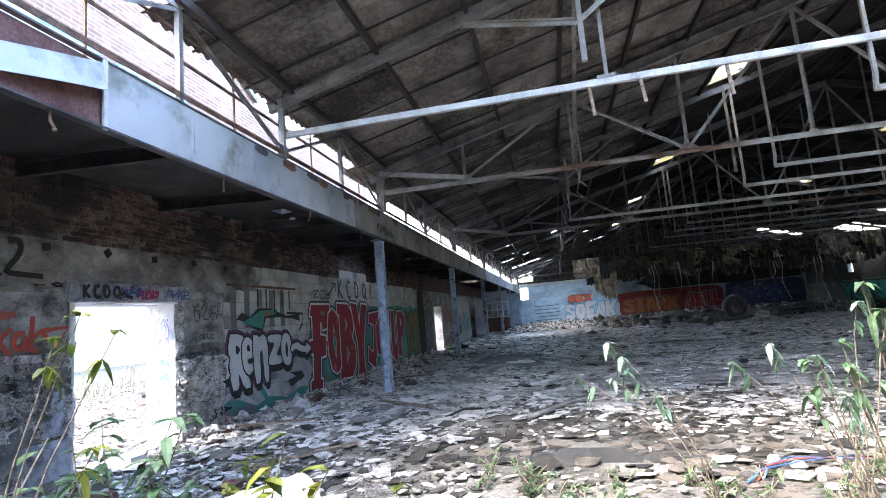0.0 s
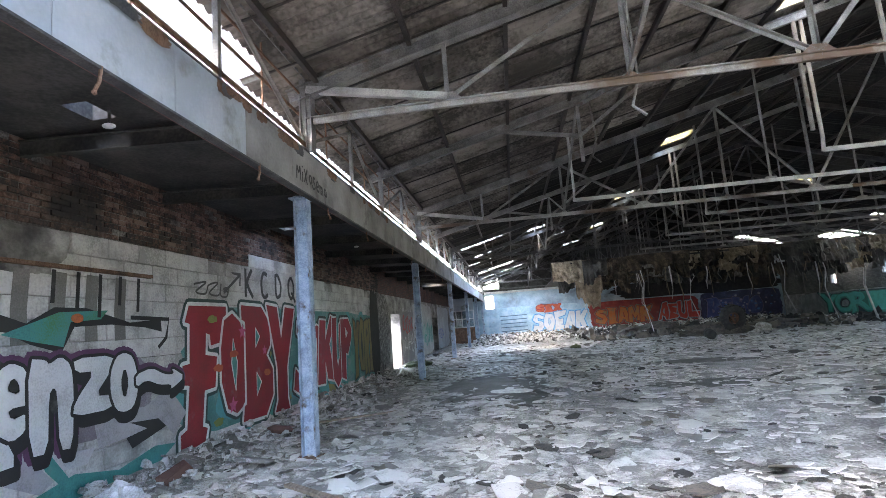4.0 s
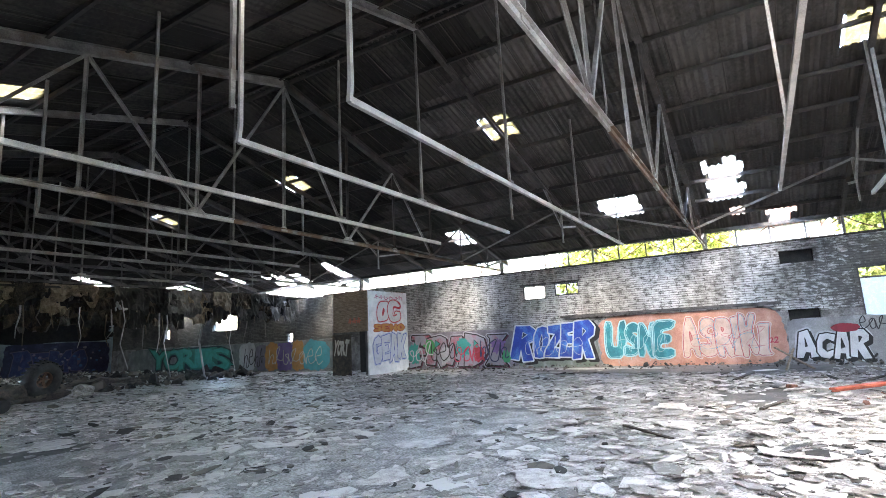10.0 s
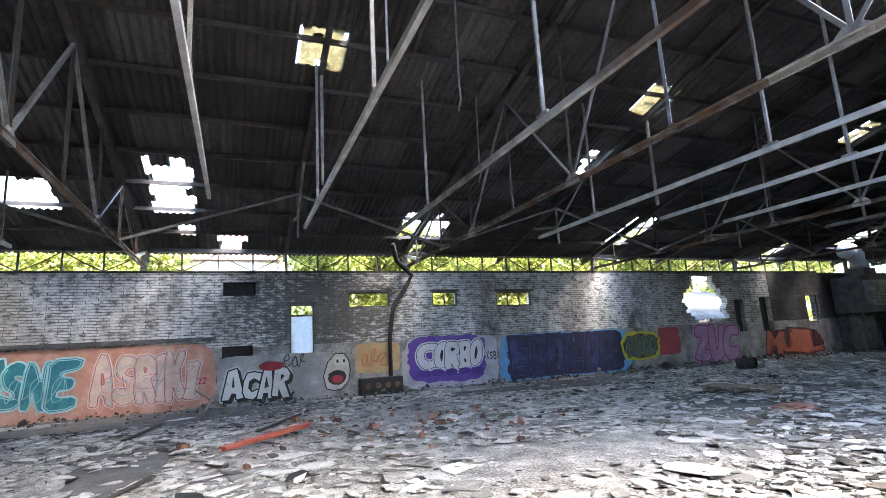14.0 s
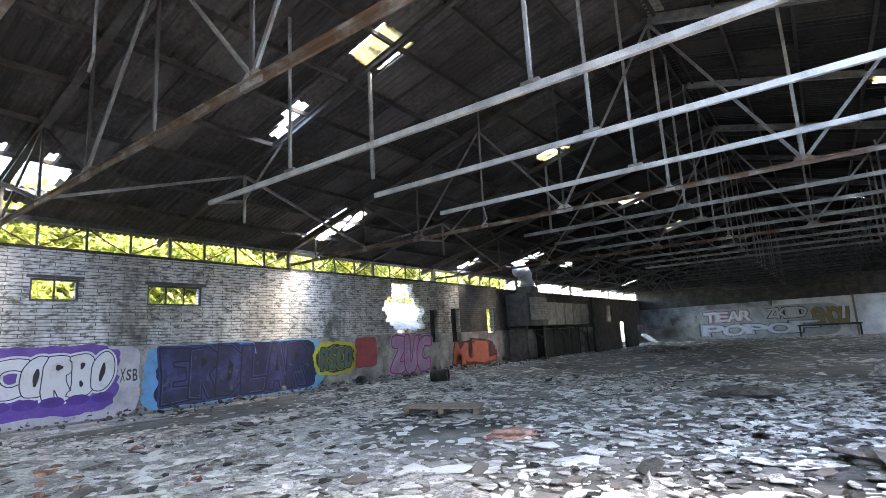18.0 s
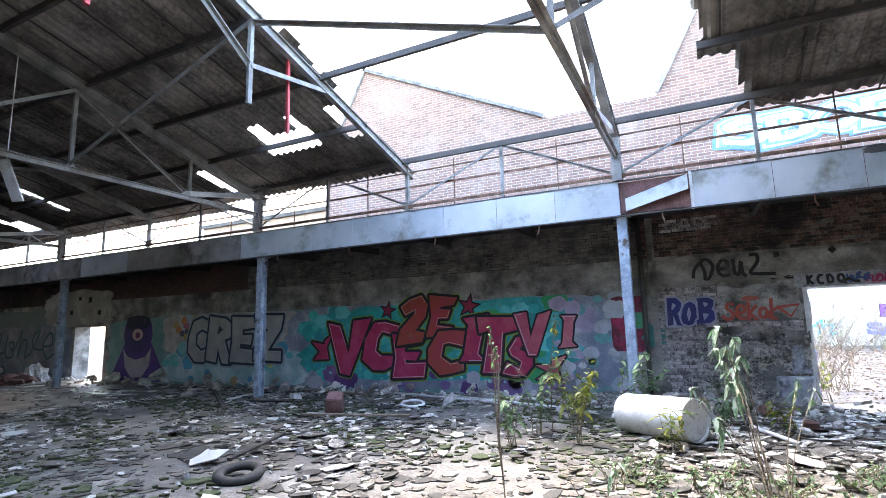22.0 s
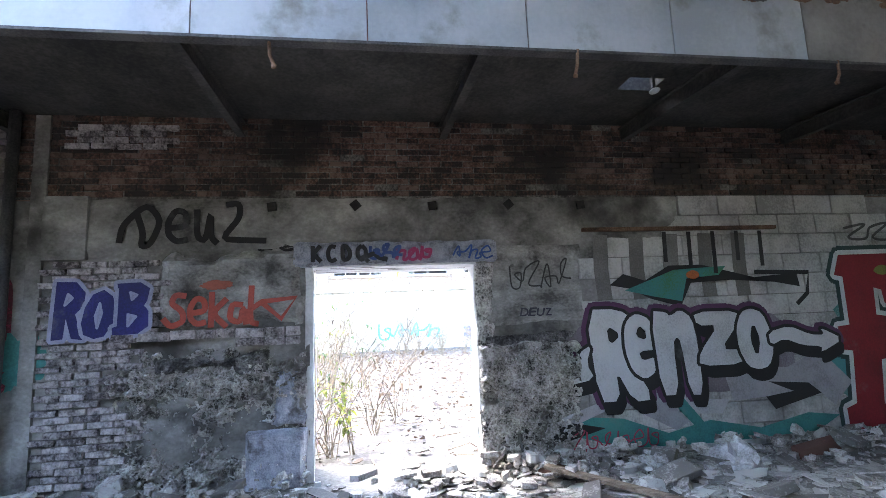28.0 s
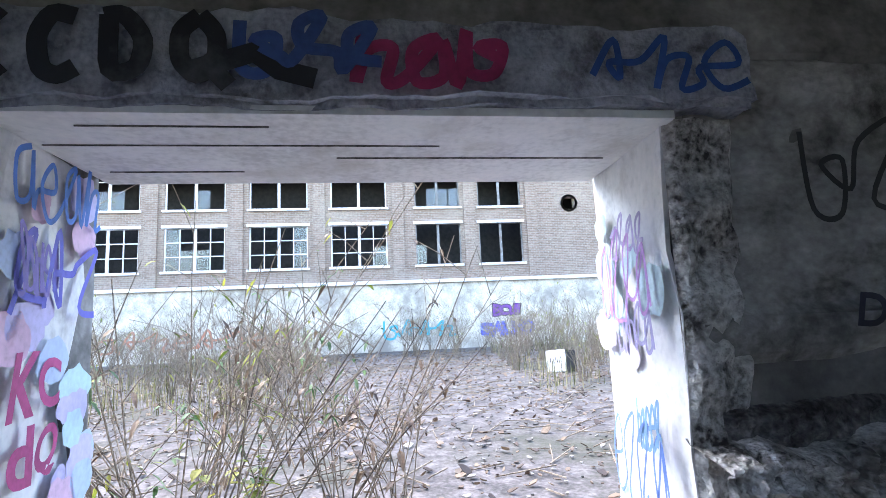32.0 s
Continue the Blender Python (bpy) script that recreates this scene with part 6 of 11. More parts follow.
# Flat black patches paint the dark of holes left by lost bricks.
for k, (u_, v_, w_, h_) in enumerate(((-18.3, 2.6, 0.24, 0.2), (-17.5, 2.35, 0.2, 0.16), (-16.4, 2.75, 0.22, 0.2), (-15.8, 2.3, 0.2, 0.16), (-17.0, 2.85, 0.16, 0.14))):
    patch("bare_patch", west, u_, v_, u_ + w_, v_ + h_, M["black"], "flat black patch for the hole of a lost brick", 150 + k, 0.008, 0.15)
spatter(west, (-12.0, 1.3, -10.3, 2.0), ((0.5, 0.2, 0.08), (0.45, 0.3, 0.12), (0.4, 0.12, 0.2), (0.1, 0.08, 0.12)), 16, 646, 0.0062, 0.05, 0.16, "orange and brown spray marks on the wall")
spatter(west, (-12.0, 0.5, -6.6, 1.1), ((0.08, 0.34, 0.55), (0.1, 0.45, 0.5), (0.2, 0.5, 0.55), (0.5, 0.6, 0.2)), 22, 647, 0.0058, 0.08, 0.26, "blue and turquoise spray clouds under the lettering")
spatter(west, (-11.6, 0.1, -7.0, 2.1), (SKYBLUE, (0.4, 0.42, 0.46), (0.1, 0.35, 0.5), (0.34, 0.4, 0.5), (0.4, 0.3, 0.16)), 18, 644, 0.0052, 0.06, 0.2, "blue and grey spray clouds on the wall")
block_piece("CREZ", west, spread("CREZ", -11.0, 0.7, -7.1, 1.98, 0.1), (0.36, 0.36, 0.38), "grey graffiti lettering outlined in black", (0.48, 0.47, 0.48), (0.02, 0.03, 0.06), 0.07, (0.3, 0.36, 0.42), 0.05, None, key=(0.5, 0.54, 0.58), seed=16, jit=0.04, n0=0.012)
ob = thing("graffiti", "purple one-eyed blob painted with a wide grin", "graffiti")
part("body_shape", poly(west, 0.012, [(-14.85, 0.06), (-14.45, 0.7), (-14.1, 1.3), (-12.75, 1.3), (-12.35, 0.75), (-11.9, 0.06)]), paint((0.075, 0.03, 0.2), (0.1, 0.05, 0.26)), ob)
part("head_shape", blob_bm(west, 0.0128, -14.2, 1.0, -12.7, 2.2, 4, 0.06, 40, 2.2), paint((0.05, 0.026, 0.15), (0.08, 0.04, 0.22)), ob)
part("hood_shape", blob_bm(west, 0.0132, -14.1, 1.72, -12.85, 2.2, 41, 0.08, 40, 2.4), paint((0.014, 0.012, 0.04)), ob)
part("eye_ring", blob_bm(west, 0.0138, -13.82, 1.3, -13.12, 1.82, 5, 0.04, 30, 2.0), paint((0.03, 0.01, 0.1)), ob)
part("eye_shape", blob_bm(west, 0.0144, -13.75, 1.36, -13.19, 1.76, 5, 0.05, 30, 2.0), paint((0.5, 0.36, 0.38)), ob)
part("pupil_shape", blob_bm(west, 0.015, -13.58, 1.44, -13.34, 1.64, 5, 0.05, 20, 2.0), paint((0.12, 0.02, 0.1)), ob)
part("grin_shape", poly(west, 0.0144, [(-14.2, 1.12), (-13.95, 0.86), (-13.5, 0.74), (-13.0, 0.84), (-12.72, 1.14), (-12.8, 0.55), (-13.15, 0.18), (-13.7, 0.16), (-14.05, 0.5)]), paint((0.4, 0.37, 0.46)), ob)
scribble(west, -22.8, 0.7, -18.2, 1.9, (0.03, 0.08, 0.1), "dark teal scrawl on the sooty wall", 3, 0.09, 5)
# Black patch paints in the darkness of the aisle's south end.
patch("soot_patch", west, -45.8, 0.02, -25.2, 2.74, M["black"], "aisle wall stretch painted black for its deep shade", 9, 0.004, 0.03)
patch("paint_patch", west, -24.5, 0.02, -17.4, 2.6, paint((0.14, 0.17, 0.18)), "grey-green paint ground", 8)
block_piece("ROB", west, [(2.82, 1.44, 3.1, 1.96), (3.06, 1.45, 3.36, 1.88), (3.34, 1.47, 3.66, 1.96)], (0.016, 0.018, 0.13), "blue sprayed letters with a white halo on bare brick", (0.03, 0.03, 0.2), (0.35, 0.36, 0.5), 0.035, None, seed=17, jit=0.04, n0=0.066, hollow=(0.3, 0.3, 0.42))
bm = bm_new()
ribbon(bm, [(4.66, 1.72), (4.84, 1.56), (4.98, 1.76), (4.66, 1.73), (4.5, 1.62)], 0.05, west, 0.08)
tagged(part("spray_tag", bm, paint((0.42, 0.07, 0.045))), "orange-red sprayed triangle on crumbling render", "graffiti tag")
patch("paint_patch", west, 4.1, 1.86, 4.38, 1.95, paint((0.4, 0.1, 0.06)), "orange-red paint blot on crumbling render", 38, 0.077, 0.2, 2.2)
scribble(west, 4.6, 2.24, 5.0, 2.34, BLACK, "short black scrawl painted on the wall", 8, 0.03, 2)
scribble(west, 7.15, 1.75, 7.85, 2.1, (0.03, 0.03, 0.03), "thin black scrawl beside the doorway", 9, 0.016, 4, n=0.055)
tag("DEUZ", west, 7.25, 1.48, 7.6, 1.58, (0.03, 0.03, 0.05), "tiny black tag painted on the wall", 3, 0.02, n=0.075)
patch("paint_patch", west, 1.75, 0.95, 2.45, 2.05, paint(MAROON, PINK), "magenta paint on the wall beside a pier", 5, 0.008)
patch("paint_patch", west, 2.05, 1.4, 2.38, 1.72, paint((0.05, 0.3, 0.1), CYAN), "small bright green square painted beside a pier", 6, 0.012)
patch("paint_patch", west, 2.35, 1.0, 2.75, 1.5, paint(TEAL), "turquoise paint smear painted on the wall", 16, 0.01, 0.4, 2.0)

# white block wall with a stepped top
block_wall = tagged(new("block_wall"), "white painted block wall with a stepped top and graffiti", "wall", "", "structure")
bm = bm_new()
for i in range(5):
    me = bm_new()
blk = []
for i in range(4):
    b2 = bm_new()
    vs = box(b2, 0, 0.004, 0.004, 0.035, 0.496, 0.228)
    rr = random.Random(i)
    for v in vs:
        v.co.x += rr.uniform(-0.003, 0.003) if v.co.x > 0 else 0
    bmesh.ops.bevel(b2, geom=[e for e in b2.edges if all(v.co.x > 0.02 for v in e.verts)], offset=0.006, segments=1, affect="EDGES")
    me = to_mesh("block", b2)
    me.materials.append(M["white_block"])
    blk.append(me)
bm.free()
rr = random.Random(2)
for j in range(13):
    y = 7.45 + (0.25 if j % 2 else 0)
    while y < 21.1:
        z = 0.0 + j * 0.232
        top = z + 0.232
        lim = 2.34 if y < 8.7 else 2.6 if y < 9.0 else 2.8 if y < 12.9 else 3.15 if y < 14.6 else 2.9
        lo_ok = y > 7.4 + 0.55 * min(1.0, z / 1.3) - 0.1
        if top <= lim and lo_ok and not (j > 9 and rr.random() < 0.03):
            ob = new("block", blk[rr.randrange(4)])
            ob.parent = block_wall
            ob.matrix_basis = pose(WEST - 0.006, y, z)
        y += 0.5
BW = lambda u, v, d=0.0: (WEST + 0.03 - d, u, v)
# brush-stroke letters: every letter is a few broad strokes in a box one unit high
STROKES = {"e": (0.56, [[(0.08, 0.42), (0.48, 0.46), (0.44, 0.78), (0.22, 0.84), (0.06, 0.56), (0.08, 0.26), (0.26, 0.1), (0.5, 0.16)]]),
           "o": (0.55, [[(0.3, 0.95), (0.1, 0.8), (0.08, 0.5), (0.26, 0.32), (0.46, 0.46), (0.5, 0.76), (0.3, 0.95)]])}


def stroke_bm(paths, u, v, h, width, place, n):
    bm = bm_new()
    k = 0
    for path in paths:
        pts = [(u + a * h, v + b * h) for a, b in path]
        fine = []
        for a, b in zip(pts, pts[1:]):
            fine += [(a[0] + (b[0] - a[0]) * f / 4, a[1] + (b[1] - a[1]) * f / 4) for f in range(4)]
        fine.append(pts[-1])
        for _ in range(2):
            fine = [fine[0]] + [tuple((p[c] + 2 * q[c] + r_[c]) / 4 for c in (0, 1)) for p, q, r_ in zip(fine, fine[1:], fine[2:])] + [fine[-1]]
        ribbon(bm, fine, width, place, n + 0.0003 * k)
        k += 1
    return bm


STROKES["S"] = (0.55, [[(0.5, 0.9), (0.2, 0.95), (0.1, 0.7), (0.4, 0.5), (0.45, 0.2), (0.1, 0.05), (-0.1, 0.3)]])
STROKES["K"] = (0.6, [[(0.1, 1.0), (0.1, 0.0)], [(0.55, 1.0), (0.12, 0.5), (0.6, 0.0)]])
STROKES["C"] = (0.6, [[(0.55, 0.9), (0.25, 0.98), (0.06, 0.6), (0.14, 0.12), (0.36, 0.02), (0.58, 0.16)]])
STROKES["d"] = (0.62, [[(0.1, 0.95), (0.1, 0.05), (0.5, 0.15), (0.58, 0.6), (0.3, 0.98), (0.04, 0.92)]])
STROKES["Q"] = (0.72, [[(0.35, 0.98), (0.08, 0.75), (0.08, 0.3), (0.32, 0.04), (0.58, 0.25), (0.6, 0.7), (0.35, 0.98)], [(0.38, 0.35), (0.75, -0.06)]])
STROKES["!"] = (0.3, [[(0.15, 1.0), (0.14, 0.3)], [(0.14, 0.12), (0.15, 0.02)]])
STROKES["M"] = (0.7, [[(0.05, 0.0), (0.12, 0.95), (0.34, 0.3), (0.56, 1.0), (0.62, 0.0)]])
STROKES["i"] = (0.28, [[(0.14, 0.65), (0.12, 0.0)], [(0.13, 0.9), (0.15, 1.0)]])
STROKES["X"] = (0.55, [[(0.05, 0.9), (0.45, 0.0)], [(0.5, 0.95), (0.0, 0.05)]])
STROKES["m"] = (0.75, [[(0.05, 0.7), (0.08, 0.0)], [(0.08, 0.5), (0.25, 0.7), (0.34, 0.0)], [(0.34, 0.5), (0.52, 0.7), (0.6, 0.0)]])
STROKES["k"] = (0.5, [[(0.1, 1.0), (0.08, 0.0)], [(0.5, 0.8), (0.1, 0.4), (0.5, 0.0)]])
STROKES["a"] = (0.55, [[(0.45, 0.6), (0.15, 0.65), (0.08, 0.2), (0.4, 0.1), (0.45, 0.6), (0.55, 0.05)]])
STROKES["l"] = (0.35, [[(0.15, 1.15), (0.1, 0.1), (0.35, 0.05)]])
STROKES["D"] = (0.62, [[(-0.25, 0.1), (-0.2, 0.5), (0.3, 1.0), (0.62, 0.6), (0.4, 0.05), (0.2, 0.0), (0.25, 0.3), (0.1, 0.75)]])
STROKES["u"] = (0.5, [[(0.05, 0.85), (0.05, 0.2), (0.25, 0.1), (0.35, 0.85), (0.35, 0.2), (0.5, 0.05)]])
STROKES["Z"] = (0.8, [[(0.1, 0.95), (0.4, 1.0), (0.42, 0.65), (0.0, 0.15), (0.5, 0.12), (1.0, 0.1)]])
ob = thing("spray_tag", "black sprayed cursive tag on grey concrete", "graffiti tag")
uu = 3.45
for ch in "DeuZ":
    adv, paths = STROKES[ch]
    part("letter", stroke_bm(paths, uu, 2.29, 0.43, 0.06, west, 0.05), paint(BLACK), ob)
    uu += adv * 0.43 + 0.03
ob = thing("spray_tag", "orange-red sprayed tag on crumbling render", "graffiti tag")
uu = 3.8
for ch in "Sekal":
    adv, paths = STROKES[ch]
    part("letter", stroke_bm(paths, uu, 1.5, 0.34, 0.055, west, 0.078), paint((0.42, 0.07, 0.045)), ob)
    uu += adv * 0.33
lettering = block_piece("RenZO~<", BW, [(8.0, 0.55, 8.62, 1.52), (8.37, 0.8, 8.76, 1.46), (8.72, 0.58, 9.24, 1.5), (9.22, 0.87, 9.77, 1.46), (9.7, 0.79, 10.16, 1.47), (10.1, 0.92, 11.05, 1.28), (7.62, 0.76, 8.0, 1.16)], (0.6, 0.6, 0.62),
                        "white graffiti lettering with black shadow on a pale block wall", (0.66, 0.66, 0.68), BLACK, 0.035, (0.1, 0.03, 0.09), 0.05, BLACK, (0.04, -0.1), seed=18, jit=0.015, shear=-0.04, turn=0.03, curve=1, n0=0.026, hollow=BLACK)
part("halo", blob_bm(BW, 0.0062, 7.75, 0.6, 10.4, 1.5, 77, 0.1, 60, 3.2), paint((0.2, 0.17, 0.2), (0.3, 0.29, 0.32)), lettering)
ob = thing("graffiti", "grey and turquoise arrow shapes under white lettering", "graffiti")
GREY_A, GREY_B = (0.36, 0.35, 0.38), (0.46, 0.45, 0.48)
for i, (colr, pts) in enumerate((
        (TEAL, [(7.55, 0.3), (7.9, 0.42), (8.3, 0.38), (8.8, 0.2), (9.3, 0.3), (9.9, 0.18), (10.5, 0.3), (10.9, 0.25), (10.6, 0.1), (9.4, 0.06), (8.3, 0.08)]),
        (GREY_B, [(7.6, 0.42), (8.25, 0.62), (8.2, 0.5), (7.75, 0.34)]),
        (GREY_A, [(8.35, 0.6), (8.75, 0.62), (9.05, 0.3), (8.9, 0.22), (8.55, 0.4)]),
        (GREY_B, [(8.85, 0.55), (9.55, 0.5), (9.45, 0.36), (9.0, 0.38)]),
        (GREY_A, [(9.5, 0.86), (10.3, 0.8), (10.75, 0.98), (11.12, 0.6), (10.85, 0.36), (10.7, 0.5), (10.1, 0.36), (10.0, 0.5), (9.6, 0.48)]),
        (BLACK, [(10.05, 0.66), (10.55, 0.62), (10.7, 0.5), (10.1, 0.36), (10.0, 0.5), (10.35, 0.54)]),
        (TEAL, [(8.85, 0.6), (9.0, 0.56), (9.25, 0.25), (9.2, 0.16), (8.95, 0.42)]),
        (BLACK, [(7.55, 0.3), (7.7, 0.38), (8.1, 0.3), (7.7, 0.2), (7.5, 0.2)]))):
    part("shape", poly(BW, 0.011 + 0.0008 * i, pts), paint(colr), ob)
scribble(BW, 7.7, 0.08, 8.7, 0.32, (0.42, 0.05, 0.1), "thin red scrawl low on the wall", 13, 0.014, 6, 0.02)
# striped panel over the lettering
ob = thing("graffiti", "white panel with brown stripes, a turquoise wedge and dark bars", "graffiti")
for i in range(5):
    bm = bm_new()
    ribbon(bm, [(8.22 + i * 0.42, 2.34), (8.2 + i * 0.42, 1.95), (8.22 + i * 0.42, 1.62)], 0.17, BW, 0.004)
    part("stripe_shape", bm, paint((0.15, 0.14, 0.135), (0.22, 0.21, 0.2)), ob)
part("wedge_edge", poly(BW, 0.006, [(8.28, 1.78), (8.5, 1.74), (8.75, 1.62), (9.1, 1.52), (9.25, 1.78), (9.75, 1.8), (10.6, 1.86), (10.62, 1.7), (10.3, 1.76), (9.4, 1.98), (9.0, 1.98), (8.7, 1.82), (8.45, 1.9)]), paint(BLACK), ob)
part("wedge_shape", poly(BW, 0.008, [(8.45, 1.72), (8.8, 1.84), (9.05, 1.93), (9.7, 1.96), (9.6, 1.86), (9.2, 1.83), (9.12, 1.58), (8.8, 1.64)]), paint(TEAL, (0.05, 0.2, 0.1)), ob)
part("spot_shape", blob_bm(BW, 0.01, 9.2, 1.82, 9.36, 1.92, 3, 0.1, 20, 2), paint(ORANGE), ob)
for i in range(5):
    bm = bm_new()
    ribbon(bm, [(8.98 + i * 0.3, 2.36), (8.97 + i * 0.3, 2.02 - 0.07 * (i % 3))], 0.05, BW, 0.012)
    part("bar_shape", bm, paint(BLACK), ob)
bm = bm_new()
ribbon(bm, [(10.05, 1.88), (10.75, 1.86), (10.7, 1.62), (10.55, 1.5)], 0.05, BW, 0.012)
part("bar_shape", bm, paint(BLACK), ob)
bm = bm_new()
bar(bm, (WEST + 0.08, 8.0, 2.39), (WEST + 0.08, 10.35, 2.39), 0.06, 0.04)
tagged(part("wall_bracket", bm, M["rust"]), "rusted steel angle fixed along the wall", "bracket")
patch("paint_patch", BW, 11.15, 0.15, 21.0, 2.05, paint((0.05, 0.22, 0.21), (0.22, 0.32, 0.32)), "turquoise paint ground on the block wall", 33, 0.003, 0.08)
spatter(BW, (11.0, 0.1, 21.0, 2.0), (TEAL, (0.03, 0.18, 0.16), (0.1, 0.3, 0.26), (0.2, 0.2, 0.06), (0.06, 0.28, 0.3)), 60, 645, 0.0045, 0.1, 0.34, "turquoise and ochre spray clouds around red lettering")
block_piece("FOBY", BW, [(11.0, 0.12, 12.15, 2.06), (11.95, 0.36, 12.8, 1.94), (12.62, 0.18, 13.75, 2.08), (13.5, 0.12, 14.72, 2.1)], (0.25, 0.01, 0.02), "dark red block graffiti lettering outlined in white", (0.3, 0.014, 0.026), (0.62, 0.64, 0.64), 0.055, (0.015, 0.05, 0.05), 0.05, None, seed=22, jit=0.012, shear=0.0, turn=0.02, n0=0.012, hollow=(0.05, 0.25, 0.24))
block_piece("JOKUP", BW, [(14.75, 0.3, 15.75, 1.86), (15.45, 0.42, 16.3, 1.8), (16.1, 0.34, 17.15, 1.9), (16.95, 0.26, 17.85, 1.82), (17.65, 0.3, 18.6, 1.92)], (0.28, 0.014, 0.028), "red graffiti lettering with spiked ends outlined in white", (0.34, 0.024, 0.045), (0.56, 0.57, 0.58), 0.045, (0.012, 0.03, 0.03), 0.06, (0.05, 0.26, 0.26), (0.12, -0.08), seed=23, jit=0.06, shear=0.1, n0=0.014)
block_piece("YORE", BW, spread("YORE", 18.75, 0.25, 21.0, 1.85, 0.1), (0.2, 0.17, 0.05), "dull yellow and green graffiti lettering", (0.13, 0.06, 0.04), (0.03, 0.04, 0.03), 0.05, (0.05, 0.2, 0.18), 0.06, seed=24, jit=0.07, shear=0.1, n0=0.012)
for i, (u, v, c) in enumerate(((11.75, 1.86, (0.2, 0.24, 0.05)), (12.35, 1.3, (0.4, 0.08, 0.03)), (11.9, 0.32, (0.16, 0.2, 0.05)), (13.5, 0.9, (0.4, 0.1, 0.03)), (11.9, 1.12, (0.42, 0.09, 0.03)))):
    part("paint_dot", blob_bm(BW, 0.0255, u - 0.13, v - 0.06, u + 0.13, v + 0.06, 70 + i, 0.3, 20, 2.0), paint(c), tagged(new("graffiti"), "small ochre or orange spray mark on red lettering", "graffiti"))
for cu, cv, rad in ((12.62, 1.65, 0.13), (12.3, 0.5, 0.14), (13.4, 1.3, 0.1)):
    bm = bm_new()
    mid = bm.verts.new(BW(cu, cv, -0.03))
    ring = [bm.verts.new(BW(cu + rad * (1 if q % 2 == 0 else 0.45) * math.sin(q * math.pi / 5), cv + rad * (1 if q % 2 == 0 else 0.45) * math.cos(q * math.pi / 5), -0.03)) for q in range(10)]
    for q in range(10):
        bm.faces.new((mid, ring[q], ring[(q + 1) % 10]))
    tagged(part("painted_star", bm, paint((0.5, 0.09, 0.2))), "small pink star painted on red lettering", "graffiti", "painted stars")
ob = thing("spray_tag", "black sprayed tag across white blocks", "graffiti tag")
uu = 12.75
for ch in "KCDQ!":
    adv, paths = STROKES[ch if ch != "D" else "d"]
    part("letter", stroke_bm(paths, uu, 2.24, 0.5, 0.075, BW, 0.01), paint((0.04, 0.04, 0.045)), ob)
    uu += adv * 0.5 + 0.28
bm = bm_new()
ribbon(bm, [(12.1, 2.28), (12.6, 2.6), (12.35, 2.62), (12.62, 2.62), (12.6, 2.42)], 0.05, BW, 0.011)
part("arrow", bm, paint((0.06, 0.06, 0.065)), ob)
scribble(BW, 11.3, 2.2, 12.3, 2.5, (0.06, 0.06, 0.06), "faint grey scrawl on white blocks", 15, 0.03, 3, 0.01)
patch("soot_patch", BW, 20.6, 0.02, 21.6, 2.75, M["black"], "black smoke stain rising beside the doorway", 45, 0.034, 0.14, 5)
patch("soot_patch", west, 21.2, 0.02, 23.3, 2.72, M["plaster_dark"], "dark smoke stain on the aisle wall", 46, 0.006, 0.1, 6)
patch("paint_patch", west, 25.6, 0.05, 28.2, 2.2, paint((0.16, 0.15, 0.145), (0.3, 0.28, 0.27)), "patchy dull paint on the aisle wall", 41)
patch("paint_patch", west, 28.2, 0.05, 33.9, 2.6, paint((0.36, 0.37, 0.38), (0.5, 0.51, 0.52)), "pale patchy paint on the aisle wall", 42, 0.004, 0.05)
patch("paint_patch", west, 28.4, 0.5, 30.6, 1.0, paint((0.13, 0.1, 0.085)), "brown paint patch on a pale wall", 43, 0.006, 0.06)
patch("paint_patch", west, 36.2, 0.05, 41.5, 2.6, paint((0.34, 0.37, 0.4), (0.46, 0.5, 0.53)), "pale blue-grey paint on the aisle wall", 44, 0.004, 0.05)
scribble(west, 25.7, 1.2, 28.0, 2.1, (0.3, 0.03, 0.03), "dark red scrawl on the dull wall", 18, 0.09, 4, 0.012)
scribble(west, 25.8, 0.4, 28.0, 1.3, (0.5, 0.48, 0.45), "pale looping scrawl on the dull wall", 181, 0.05, 3, 0.014)
scribble(west, 28.3, 1.0, 30.6, 1.7, (0.04, 0.04, 0.05), "black scrawl on the pale wall", 19, 0.06, 6, 0.012)
scribble(west, 30.8, 0.5, 33.6, 1.95, (0.03, 0.26, 0.22), "turquoise scrawl on the pale wall", 191, 0.09, 5, 0.012)
scribble(west, 36.4, 0.7, 38.4, 1.4, (0.05, 0.1, 0.4), "blue scrawl on the pale wall", 192, 0.06, 4, 0.012)
bm = bm_new()
box(bm, WEST - 0.4, 34.12, -0.02, WEST - 0.3, 35.98, 1.94)
tagged(part("door_2", bm, M["black"]), "black door slab in the aisle wall", "door", "", "structure")
screen = thing("glazed_partition", "white-framed glazed partition across the aisle with a brown base", "partition", "", "", pose(0, 42.6, 0))
bm = bm_new()
box(bm, WEST + 0.02, 0, 0.0, -3.8, 0.08, 1.15)
part("base_board", bm, M["rust"], screen, "brown stained base board")
for z in (1.15, 1.75, 2.35):
    bm = bm_new()
    box(bm, WEST + 0.02, -0.02, z, -3.8, 0.09, z + 0.07)
    part("rail", bm, M["white_paint"], screen)
for k in range(5):
    bm = bm_new()
    x = WEST + 0.02 + k * 0.43
    box(bm, x, -0.015, 1.22, x + 0.06, 0.085, 2.35)
    part("mullion", bm, M["white_paint"], screen)
